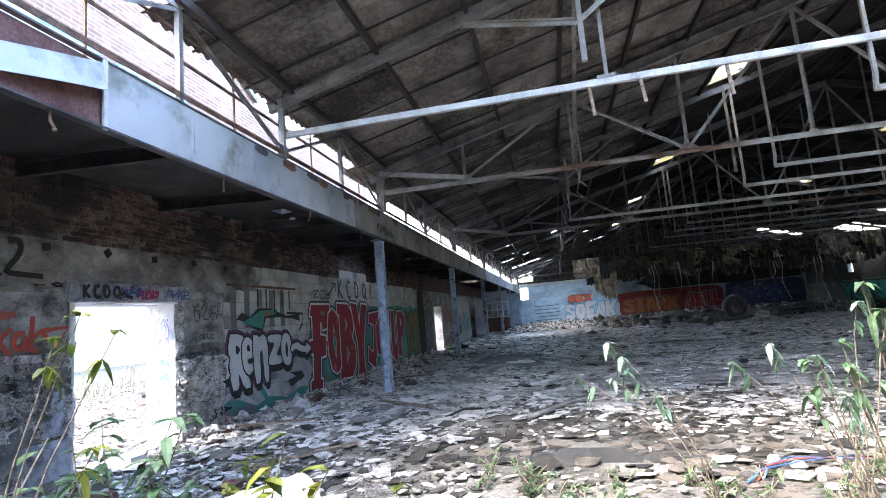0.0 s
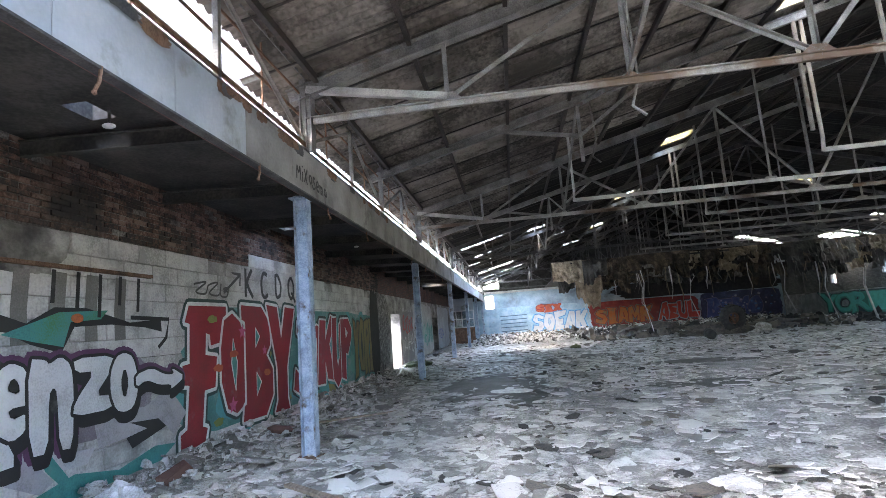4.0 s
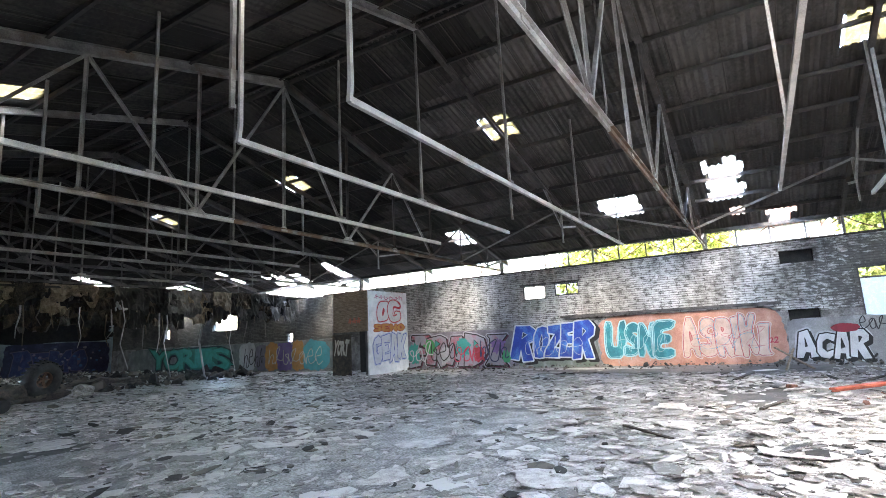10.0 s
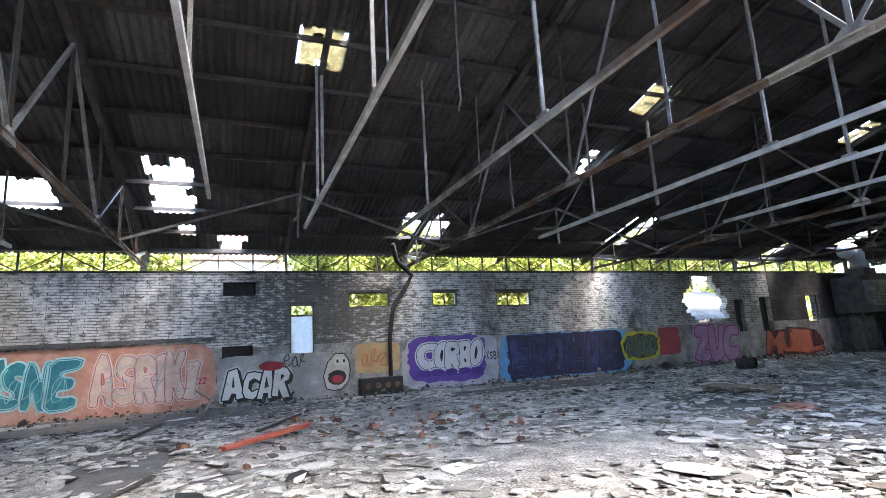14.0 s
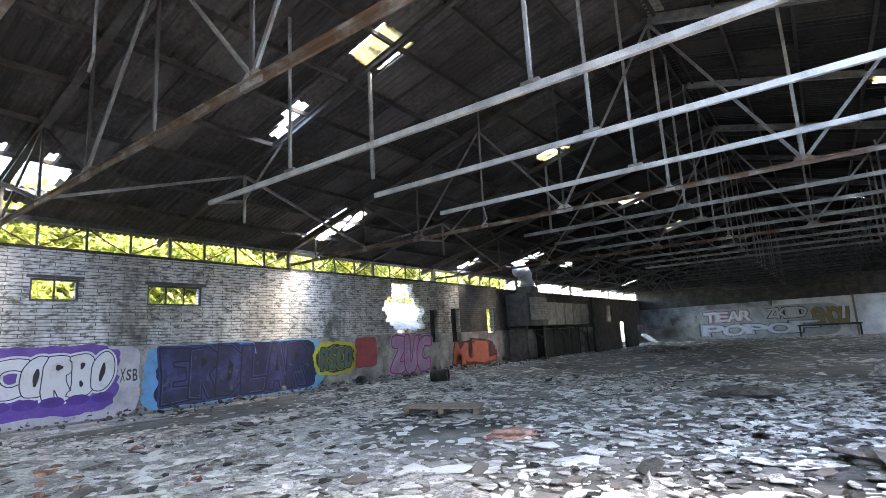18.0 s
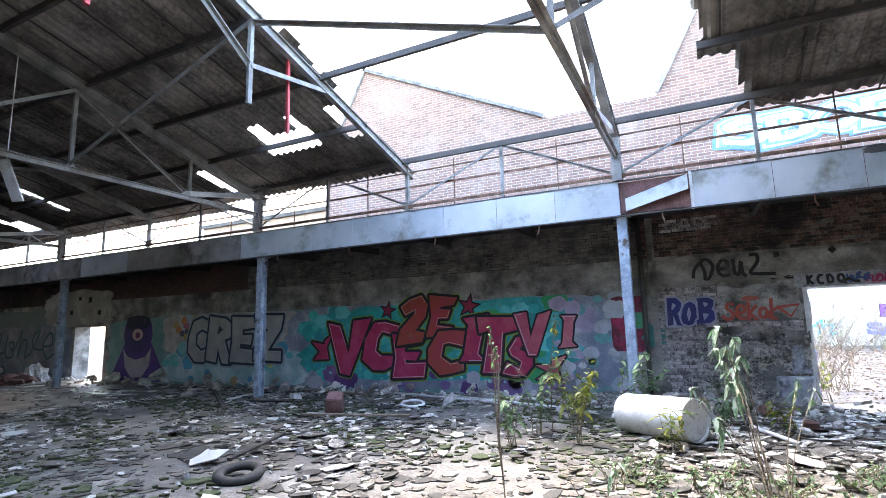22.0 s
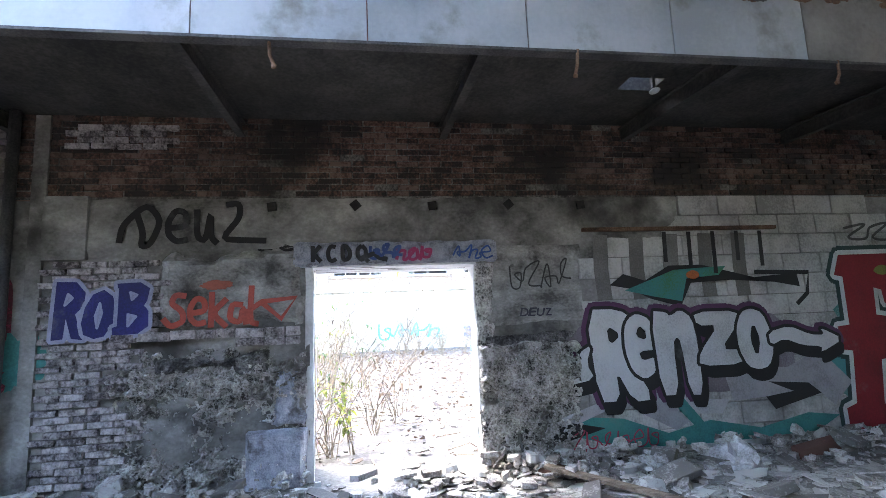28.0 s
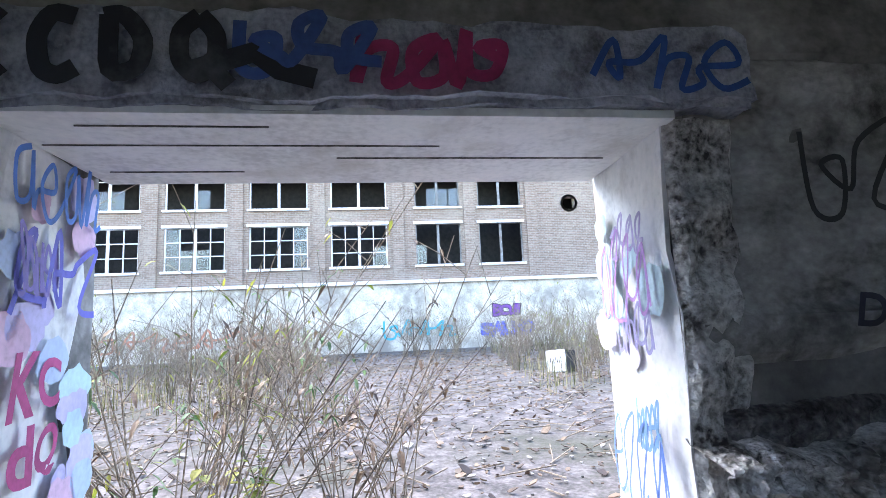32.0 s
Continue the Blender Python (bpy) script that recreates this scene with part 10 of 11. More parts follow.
def tree(x, y, height, seed, leaves=6500, name="tree", label="tall tree with yellow-green leaves", z=-0.06):
    r4 = random.Random(seed)
    ob = thing(name, label, "tree", "trees behind the hall", "", pose(x, y, z))
    bm = bm_new()
    tube(bm, [(0, 0, 0), (0.1, 0.05, height * 0.3), (0.0, 0.15, height * 0.6), (0.1, 0, height * 0.9)], 0.16, 8, 0.04)
    part("trunk", bm, M["bark"], ob)
    bm, tips = bm_new(), []
    for k in range(26):
        f = r4.uniform(0.12, 0.9)
        a = r4.uniform(0, 6.28)
        ln = height * r4.uniform(0.16, 0.34)
        b = Vector((0.05, 0.08, height * f))
        e = b + Vector((math.cos(a) * ln, math.sin(a) * ln, r4.uniform(0.0, 0.5) * ln))
        tube(bm, [b, b.lerp(e, 0.5) + Vector((0, 0, 0.1)), e], 0.04, 5, 0.01)
        tips += [b.lerp(e, r4.uniform(0.4, 1.1)) for _ in range(5)]
    part("boughwork", bm, M["bark"], ob)
    lv = bm_new()
    for k in range(leaves):
        c = tips[r4.randrange(len(tips))] + Vector((r4.gauss(0, 0.38), r4.gauss(0, 0.38), r4.gauss(0, 0.34)))
        q = r4.uniform(0, 6.28)
        leaf(lv, c, (math.cos(q), math.sin(q), r4.uniform(-0.7, 0.5)), r4.uniform(0.18, 0.34), 0.15, 0.4)
    part("crown", lv, M["tree_leaf"], ob)
    return ob


t1, t2 = tree(27.5, 1.5, 8.0, 601), tree(28.5, 4.2, 7.5, 603)
t3 = tree(27.0, -3.0, 7.0, 605)
for i, (x, y) in enumerate(((29, -6.5), (27.2, -9.6), (30, -13.5), (28, -17.5), (29, -21.5), (27.4, 13.4), (28.2, 15.4), (29.0, 11.6), (28.5, -26), (30, -32), (27.6, -1.0), (30, 3.0), (29.5, -4.2), (31, -9), (27.6, -6.2), (28.8, -11.4), (26.8, 3.2), (29.6, 0.2), (27.0, -13.6), (31, -16), (26.9, 16.6), (30.4, -1.6))):
    copy_thing((t1, t2, t3)[i % 3], pose(x, y, -0.06, 0, 0, 71 * i) @ Matrix.Scale(0.85 + 0.05 * (i % 5), 4))
bm = bm_new()
box(bm, 34, 6.0, -0.06, 40, 12.5, 6.5)
house = thing("neighbour_house", "white rendered house behind the hall", "house")
part("wall", bm, M["white_paint"], house)
bm = bm_new()
vs = [bm.verts.new(p) for p in ((33.6, 5.7, 6.5), (40.4, 5.7, 6.5), (37, 5.7, 8.8), (33.6, 12.8, 6.5), (40.4, 12.8, 6.5), (37, 12.8, 8.8))]
for f in ((0, 1, 2), (5, 4, 3), (0, 2, 5, 3), (1, 4, 5, 2), (0, 3, 4, 1)):
    bm.faces.new([vs[i] for i in f])
part("roof", bm, M["rubble_brick"], house)
for y, z in ((7.3, 4.6), (9.8, 4.6)):
    bm = bm_new()
    box(bm, 33.93, y, z, 34.02, y + 1.0, z + 1.2)
    part("window", bm, M["glass"], house)
# lean-to of light corrugated sheet seen through the hole
bm = bm_new()
n = 90
rws = [[bm.verts.new((x, -18 + 12 * k / n, z + 0.05 * math.cos(k * math.pi))) for x, z in ((22.9, 2.0), (27.5, 3.75))] for k in range(n + 1)]
for a, b in zip(rws, rws[1:]):
    bm.faces.new((a[0], b[0], b[1], a[1]))
lean = thing("lean_to", "lean-to with a pale corrugated metal roof", "shed")
part("roof", bm, M["lean_sheet"], lean)
bm = bm_new()
box(bm, 22.8, -18, -0.06, 27.4, -17.9, 2.2)
box(bm, 27.3, -17.9, -0.06, 27.45, -6, 3.6)
part("wall", bm, M["plaster"], lean)

# ---------- booth against the east wall ----------
booth = thing("booth", "white panelled booth covered in graffiti against the brick wall", "booth")
bm = bm_new()
box(bm, 19.15, 24.3, 0.0, EAST - 0.04, 24.36, 3.78)
part("front_panel", bm, M["white_paint"], booth)
bm = bm_new()
box(bm, 19.09, 24.3, 1.95, 19.15, 26.35, 3.75)
part("side_panel", bm, M["wood"], booth, "beige upper board")
for y in (24.36, 26.3):
    bm = bm_new()
    box(bm, 19.09, y, 0.0, 19.17, y + 0.08, 1.95)
    part("post", bm, M["steel_dark"], booth)
bm = bm_new()
box(bm, 19.09, 24.3, 3.75, EAST - 0.04, 26.4, 3.8)
part("roof_board", bm, M["wood"], booth)
# Black panel added for the darkness inside the booth's opening.
bm = bm_new()
box(bm, 21.0, 24.5, 0.0, 21.05, 26.4, 3.7)
part("back_panel", bm, M["black"], booth)
bm = bm_new()
box(bm, 18.85, 25.1, 0.0, 18.9, 26.2, 1.85)
part("leaning_panel", bm, M["wood_char"], booth, "dark panel leaning in the opening")
BF = lambda u, v, d=0.0: (u, 24.3 + d, v)
block_piece("OG", BF, [(19.75, 2.35, 20.7, 3.35), (20.55, 2.35, 21.55, 3.35)], (0.6, 0.6, 0.6), "white bubble lettering outlined in red", (0.64, 0.64, 0.64), (0.42, 0.03, 0.05), 0.05, (0.6, 0.5, 0.52), 0.05, seed=311, jit=0.07, curve=2, n0=0.006)
block_piece("SENO", BF, spread("SENO", 19.5, 1.92, 21.9, 2.24), (0.5, 0.2, 0.04), "small orange lettering on a white panel", (0.55, 0.28, 0.06), (0.35, 0.05, 0.02), 0.03, seed=312, jit=0.06, curve=1, n0=0.006)
block_piece("GEAK", BF, spread("GEAK", 19.4, 0.55, 21.95, 1.78, 0.08), (0.55, 0.58, 0.66), "white lettering with thin blue outlines", (0.5, 0.54, 0.64), (0.06, 0.09, 0.36), 0.025, (0.42, 0.48, 0.62), 0.05, seed=313, jit=0.08, n0=0.006)
scribble(BF, 19.6, 3.4, 21.8, 3.62, (0.45, 0.1, 0.2), "thin pink scrawl on a white panel", 316, 0.025, 6, 0.006)
BS = lambda u, v, d=0.0: (19.09 + d, -u, v)
tag("YORT", lambda u, v, d=0.0: (18.86 + d, -u, v), -26.1, 0.9, -25.2, 1.6, (0.5, 0.5, 0.45), "pale letters on a dark panel", 314, 0.06, n=0.018)
scribble(BS, -25.4, 2.3, -24.6, 2.6, (0.45, 0.12, 0.08), "orange scrawl on a beige board", 315, 0.05, 3)

# ---------- burnt hanging ceiling at the north end ----------
def rag(x, y, z, w, h, seed, material, depth=0.05):
    """A torn strip of ceiling that hangs down, ragged below."""
    r5 = random.Random(seed)
    bm = bm_new()
    n = max(7, int(w / 0.09))
    cols, hh, left, edge = [], h * r5.uniform(0.4, 1.0), 0, 0.0
    for i in range(n + 1):
        f = i / n
        if left <= 0:
            hh, left = h * (r5.uniform(0.35, 0.75) if r5.random() < 0.75 else r5.uniform(0.7, 1.0)), r5.randint(3, 10)
        left -= 1
        edge = hh if i == 0 else edge + (hh - edge) * 0.65
        low = edge * (1 + 0.14 * noise.noise(Vector((f * w * 7, y, seed))) + 0.1 * noise.noise(Vector((f * w * 21, y, seed))))
        cols.append([bm.verts.new((f * w + 0.05 * noise.noise(Vector((f * 4, k, seed))), 0.16 * noise.noise(Vector((f * 3, k * 0.8, seed + 4))) + 0.03 * k * r5.uniform(-1, 1), -low * k / 4)) for k in range(5)])
    for a, b in zip(cols, cols[1:]):
        for k in range(4):
            bm.faces.new((a[k], b[k], b[k + 1], a[k + 1]))
    got = bmesh.ops.extrude_face_region(bm, geom=bm.faces[:])
    for v in [e for e in got["geom"] if isinstance(e, bmesh.types.BMVert)]:
        v.co.y += depth
    bmesh.ops.recalc_face_normals(bm, faces=bm.faces)
    ob = tagged(part("ceiling_remnant", bm, material), "burnt torn ceiling lining hanging in rags", "ceiling remnant", "hanging ceiling remnants")
    ob.matrix_basis = pose(x, y, z, 0, 0, r5.uniform(-12, 12))
    return ob


BURNT_HOLES = [(4, 33, 6.2, 35), (13.5, 36, 15.5, 37.5), (2.4, 32.5, 3.6, 34.5), (2.4, 39, 3.2, 42)]
bm = wall_grid(2.1, 31.0, 21.9, 51.8, BURNT_HOLES, 0.07, lambda u, v, d: (u, v, 4.06 + d + 0.12 * noise.noise(Vector((u * 0.4, v * 0.4, 0)))))
tagged(part("ceiling_burnt", bm, M["deck"]), "sagging burnt suspended ceiling", "ceiling", "", "structure")
r6 = random.Random(21)
ash_board = surf("ash_grey_board", [(0.06, 0.057, 0.053), (0.14, 0.133, 0.125), (0.24, 0.23, 0.22)], 3, (0.85, 1), 0.5, 40)
for i in range(120):
    y = r6.choice((31.2, 31.3, 31.5, 34.0, 36.5, 39.0, 42.0, 45.0)) + r6.uniform(-0.15, 0.3)
    w = r6.uniform(0.5, 2.4)
    x = r6.uniform(2.6, 20.0)
    if any(a - w < x < c + 0.1 and b - 0.2 < y < d + 0.2 for a, b, c, d in BURNT_HOLES):
        continue
    rag(x, y, 4.2, w * 1.3, r6.uniform(0.7, 1.9), 700 + i, r6.choice((M["deck"], M["deck"], M["insulation"], M["insulation"], M["black"], ash_board)))
tan_board = surf("scorched_board", [(0.1, 0.08, 0.06), (0.22, 0.18, 0.13), (0.34, 0.29, 0.22)], 3, (0.85, 1), 0.5, 40)
for i in range(46):  # pale shreds of lining that dangle from the torn edge
    x, y, ln = r6.uniform(2.3, 20.5), 31.1 + r6.uniform(-0.05, 1.5), r6.uniform(0.35, 1.3)
    z = r6.uniform(2.6, 3.5)
    bm = bm_new()
    tube(bm, [(x, y, 4.16), (x + r6.uniform(-0.08, 0.08), y, z + 0.1), (x + r6.uniform(-0.12, 0.12), y - 0.05, z - 0.5 * ln), (x + r6.uniform(-0.15, 0.15), y, z - ln)], r6.uniform(0.02, 0.05), 5, 0.012)
    tagged(part("lining_shred", bm, r6.choice((M["cloth"], tan_board, ash_board))), "pale shred of torn ceiling lining", "ceiling shred", "hanging shreds")
for i in range(16):  # larger scorched boards that hang askew at the edge
    x, w = 2.4 + 1.15 * i + r6.uniform(-0.3, 0.3), r6.uniform(0.8, 1.7)
    rag(x, 30.95 + r6.uniform(-0.1, 0.1), 4.15, w, r6.uniform(0.8, 1.5), 820 + i, r6.choice((ash_board, M["insulation"], M["deck"], tan_board)), 0.04)
rag(1.2, 31.2, 4.2, 1.5, 2.4, 795, tan_board)
rag(2.3, 31.3, 4.2, 1.3, 2.4, 790, tan_board)
rag(14.5, 31.0, 4.2, 1.8, 2.0, 791, tan_board)
rag(9.3, 31.2, 4.2, 0.9, 1.7, 792, tan_board)
rag(15.9, 31.4, 4.2, 0.8, 1.9, 793, M["cloth"])
rag(11.9, 31.3, 4.2, 0.5, 2.0, 794, M["cloth"])
for i, (x, y, z0) in enumerate(((5.4, 31.2, 0.4), (8.2, 33, 0.9), (11.9, 31.1, 0.9), (16.9, 33.5, 0.0), (14.2, 32, 0.4), (3.2, 36, 1.0), (19.0, 34, 0.3), (6.7, 37, 1.4))):
    bm = bm_new()
    tube(bm, [(x, y, 4.1), (x + 0.2, y - 0.1, 2.8), (x + 0.1, y, 1.9), (x + 0.35, y - 0.2, z0)], 0.022 if i != 3 else 0.05, 6)
    tagged(part("hanging_cable", bm, M["steel_white"] if i == 3 else M["cloth"], smooth=True), "pale cable or conduit hanging from the ceiling", "cable", "hanging cables")


# ---------- big tyre, mound, pallet, barrel and other loose things ----------
def torus_bm(R, r, n=36, m=12, squash=1.0):
    bm = bm_new()
    rings = []
    for i in range(n):
        a = 2 * math.pi * i / n
        rings.append([bm.verts.new(((R + r * math.cos(b)) * math.cos(a), r * squash * math.sin(b), (R + r * math.cos(b)) * math.sin(a))) for b in (2 * math.pi * j / m for j in range(m))])
    for i in range(n):
        for j in range(m):
            bm.faces.new((rings[i][j], rings[(i + 1) % n][j], rings[(i + 1) % n][(j + 1) % m], rings[i][(j + 1) % m]))
    return bm


wheel = thing("tractor_wheel", "large black tyre on its rim among rubble", "wheel", "", "", pose(9.5, 31.2, 0.76, 8, 0, 14))
part("tyre", torus_bm(0.46, 0.2, squash=1.1), M["rubber"], wheel, smooth=True)
bm = bm_new()
for i in range(24):
    a = 2 * math.pi * i / 24
    bar(bm, (0.62 * math.cos(a), -0.2, 0.62 * math.sin(a)), (0.655 * math.cos(a + 0.12), 0.2, 0.655 * math.sin(a + 0.12)), 0.05, 0.05)
part("tread", bm, M["rubber"], wheel)
part("rim", torus_bm(0.28, 0.06, squash=1.6), M["rust"], wheel, smooth=True)
bm = bm_new()
for i in range(5):
    a = 2 * math.pi * i / 5
    bar(bm, (0, 0, 0), (0.28 * math.cos(a), 0, 0.28 * math.sin(a)), 0.09, 0.04)
part("spokes", bm, M["rust"], wheel)
for i, (x, y, rr_, mt, sq) in enumerate(((8.6, 31.6, 0.8, "shard_dark", (1.7, 1, 0.55)), (10.7, 31.2, 0.42, "rubble", (1.3, 1, 0.7)), (7.3, 37, 0.9, "shard_dark", (2, 1.2, 0.5)), (13.5, 35.5, 0.7, "shard_dark", (2, 1.2, 0.4)))):
    bm = bm_new()
    lump(bm, rr_, i + 3, 3, sq, 0.8, at=(0, 0, 0.1))
    tagged(part("debris_mound", bm, M[mt]), "heap of burnt rubbish on the floor", "debris heap", "debris heaps").matrix_basis = pose(x, y, 0)


def drum(x, y, z, r, h, rot, material, label, name="barrel", open_end=True):
    ob = thing(name, label, "barrel" if name == "barrel" else "container", "", "", pose(x, y, z, *rot))
    bm = bm_new()
    prof = [(0.94, 0), (1, 0.03), (1, 0.3), (1.03, 0.33), (1, 0.36), (1, 0.63), (1.03, 0.66), (1, 0.69), (1, 0.96), (0.94, 1.0)]
    n = 28
    rings = [[bm.verts.new((r * k * math.cos(2 * math.pi * i / n), r * k * math.sin(2 * math.pi * i / n), h * f)) for i in range(n)] for k, f in prof]
    for a, b in zip(rings, rings[1:]):
        for i in range(n):
            bm.faces.new((a[i], a[(i + 1) % n], b[(i + 1) % n], b[i]))
    bm.faces.new(rings[0][::-1])
    part("body", bm, M[material], ob, smooth=True)
    bm = bm_new()
    bmesh.ops.create_circle(bm, cap_ends=True, segments=n, radius=r * 0.9, matrix=Matrix.Translation((0, 0, h * (0.93 if open_end else 0.985))))
    part("lid", bm, M["black"] if open_end else M[material], ob)
    bm = bm_new()
    for i in range(n):
        a, b = 2 * math.pi * i / n, 2 * math.pi * (i + 1) / n
        bar(bm, (r * 0.97 * math.cos(a), r * 0.97 * math.sin(a), h), (r * 0.97 * math.cos(b), r * 0.97 * math.sin(b), h), 0.025, 0.03)
    part("rim", bm, M[material], ob)
    return ob


drum(-2.38, 2.36, 0.27, 0.26, 1.1, (0, 88, 54), "white_plastic", "dirty white drum lying among weeds", open_end=False)
drum(18.9, -9.4, 0.22, 0.2, 0.6, (0, 88, 200), "rubber", "black drum lying on the floor")
drum(21.6, -8.7, 0.16, 0.15, 0.45, (0, 90, 120), "rubber", "black pail lying by the wall", "pail")
drum(2.3, -8.2, 0.17, 0.16, 0.62, (0, 88, 20), "sheet_metal", "blue-grey canister lying on the floor", "canister")
drum(4.5, -12.2, 0.2, 0.2, 0.8, (0, 80, -30), "sheet_old", "grey container tipped on the floor", "canister")
drum(7.3, 27.9, 0.2, 0.2, 0.35, (0, 75, 100), "rubber", "black bucket lying on the floor", "bucket")
bm = bm_new()
lump(bm, 0.32, 5, 3, (1.2, 0.8, 0.75), 0.6, at=(0, 0, 0.06))
tagged(part("boulder", bm, M["rubble"]), "pale lump of rubble by the wall", "boulder").matrix_basis = pose(16.9, -8.6, 0)
bm = bm_new()
lump(bm, 0.4, 9, 3, (1.3, 0.8, 0.6), 0.6, at=(0, 0, 0.06))
tagged(part("boulder", bm, M["shard"]), "pale grey lump lying on the floor", "boulder").matrix_basis = pose(6.1, -11.8, 0)
slab_block(3.85, -10.3, 0.12, (0.9, 0.6, 0.12), (28, 10, 40), label="grey board propped on debris")

pal = thing("pallet", "weathered wooden pallet lying on the floor", "pallet", "", "", pose(13.9, -3.4, 0.03, 3, -2, 28))
for i in range(7):
    bm = bm_new()
    y = -0.58 + 0.19 * i
    box(bm, -0.75, y, 0.12, 0.75, y + (0.11 if i % 3 else 0.13), 0.142)
    part("board", bm, M["wood"], pal)
for x in (-0.72, -0.05, 0.62):
    bm = bm_new()
    box(bm, x, -0.6, 0.02, x + 0.1, 0.72, 0.12)
    part("runner", bm, M["wood"], pal)
orange = surf("orange_red_paint", [(0.3, 0.06, 0.035), (0.48, 0.1, 0.055), (0.55, 0.16, 0.1)], 4, (0.4, 0.7), 0.1, 50)
bm = bm_new()
bar(bm, (13.85, 8.2, 0.12), (15.1, 6.7, 0.2), 0.16, 0.035)
bar(bm, (13.85, 8.2, 0.09), (15.1, 6.7, 0.16), 0.05, 0.06)
tagged(part("red_plank", bm, orange), "orange-red painted plank on the rubble", "plank")


def stick(pts, r, material, label, name="stick", category="stick"):
    bm = bm_new()
    tube(bm, pts, r, 7, r * 0.75)
    return tagged(part(name, bm, M[material], smooth=True), label, category)


stick([(-0.54, 7.4, 0.05), (-0.3, 7.75, 0.06), (-0.1, 8.2, 0.05), (0.15, 8.5, 0.06), (0.4, 8.75, 0.05)], 0.035, "steel_grey", "old grey hose on the littered floor", "hose", "hose")
for k, m_ in enumerate(("wire_blue", "rubber", "wire_red", "wire_blue")):
    stick([(1.3 + 0.05 * k, 4.62 + 0.03 * k, 0.03), (1.5 + 0.03 * k, 4.88 + 0.04 * k, 0.05), (1.85, 5.1 + 0.05 * k, 0.04), (2.4 + 0.08 * k, 5.3 - 0.06 * k, 0.03)], 0.009, m_, "thin coloured cable on the littered floor", "cable", "cable")
stick([(-1.6, 7.2, 0.04), (-1.75, 7.6, 0.06), (-1.55, 8.0, 0.1), (-1.3, 8.2, 0.06), (-1.2, 8.0, 0.04)], 0.022, "rubber", "curled black cable on the floor", "cable", "cable")
for i, (a, b) in enumerate((((-3.7, 1.5, 0.06), (-4.95, -2.0, 0.08)), ((-4.4, 0.8, 0.1), (-5.1, -1.2, 0.12)), ((-4.2, 0.0, 0.05), (-5.0, -3.2, 0.07)), ((-3.0, 3.9, 0.06), (-1.9, 4.3, 0.08)))):
    stick([a, tuple((p_ + q_) / 2 for p_, q_ in zip(a, b)), b], 0.03, "white_plastic", "pale plastic pipe lying by the wall", "plastic_pipe", "pipe")
for i, (a, b, m_) in enumerate((((1.0, -1.6, 0.06), (-0.15, -1.85, 0.12), "wood_char"), ((-3.3, -4.1, 0.05), (-2.7, -5.2, 0.1), "wood_char"), ((15.8, 7.6, 0.05), (17.4, 6.6, 0.12), "wood_char"), ((19.3, 8.8, 0.05), (20.6, 8.5, 0.6), "wood"), ((19.6, 8.1, 0.05), (20.5, 9.0, 0.65), "wood"),
                               ((16.5, 10.0, 0.05), (18.6, 9.6, 0.07), "wood_char"), ((-4.4, 12.5, 0.12), (-3.2, 13.6, 0.06), "wood"), ((-3.4, 9.5, 0.06), (-2.2, 8.6, 0.06), "wood"), ((2.5, 5.2, 0.04), (4.0, 5.9, 0.05), "wood"), ((8.6, 10.4, 0.04), (9.4, 11.2, 0.05), "wood_char"),
                               ((4.6, -3.4, 0.05), (5.4, -3.0, 0.06), "white_plastic"), ((-4.9, 7.2, 0.16), (-4.0, 8.0, 0.06), "wood"), ((-2.6, 6.3, 0.05), (-3.6, 5.2, 0.06), "wood"), ((11.5, 9.4, 0.04), (12.6, 9.0, 0.06), "wood_char"))):
    bm = bm_new()
    bar(bm, a, b, 0.06 + 0.015 * (i % 3), 0.03)
    tagged(part("loose_lath", bm, M[m_]), "loose length of timber on the debris", "lath", "loose laths")
tyre = torus_bm(0.2, 0.06, 28, 8, 0.8)
tagged(part("tyre_scrap", tyre, M["rubber"], smooth=True), "twisted piece of old tyre on the floor", "tyre").matrix_basis = pose(1.4, -1.0, 0.06, 86, 8, 0)


def crumpled(x, y, r, seed, material, label, name, squash=(1, 1, 0.6)):
    bm = bm_new()
    got = bmesh.ops.create_icosphere(bm, subdivisions=3, radius=1.0)["verts"]
    for v in got:
        k = 1 + 0.55 * noise.noise(v.co * 2.3 + Vector((seed, 0, 0))) + 0.35 * noise.noise(v.co * 5.5 + Vector((0, seed, 0)))
        v.co = Vector((v.co.x * squash[0], v.co.y * squash[1], max(-0.15, v.co.z * squash[2]))) * r * k
        v.co.z += 0.15 * r
    ob = tagged(part(name, bm, M[material]), label, "rubbish")
    ob.matrix_basis = pose(x, y, 0, 0, 0, seed * 40)
    return ob


crumpled(6.73, -1.85, 0.28, 3, "cloth", "crumpled dirty white rag on the floor", "rag", (1.2, 0.8, 0.9))
crumpled(7.1, -1.6, 0.3, 4, "shard_dark", "dark burnt scrap on the floor", "scrap", (1.3, 0.8, 0.4))
crumpled(3.13, -1.4, 0.16, 5, "cloth", "crumpled black and white plastic bag", "plastic_bag", (1.3, 1, 0.6))
crumpled(-4.85, 9.0, 0.22, 6, "cloth", "crumpled white sack on the rubble", "sack", (1, 1, 0.9))
crumpled(-4.9, -18.0, 0.5, 7, "cloth", "dirty white sack by the wall", "sack", (0.8, 0.7, 1.1))
crumpled(-3.9, -17.2, 0.45, 8, "fascia_red", "dark red sack on the floor", "sack", (1.2, 0.9, 0.7))
crumpled(8.9, -6.8, 0.4, 9, "shard_dark", "dark heap of scraps on the floor", "scrap", (1.6, 1, 0.35))
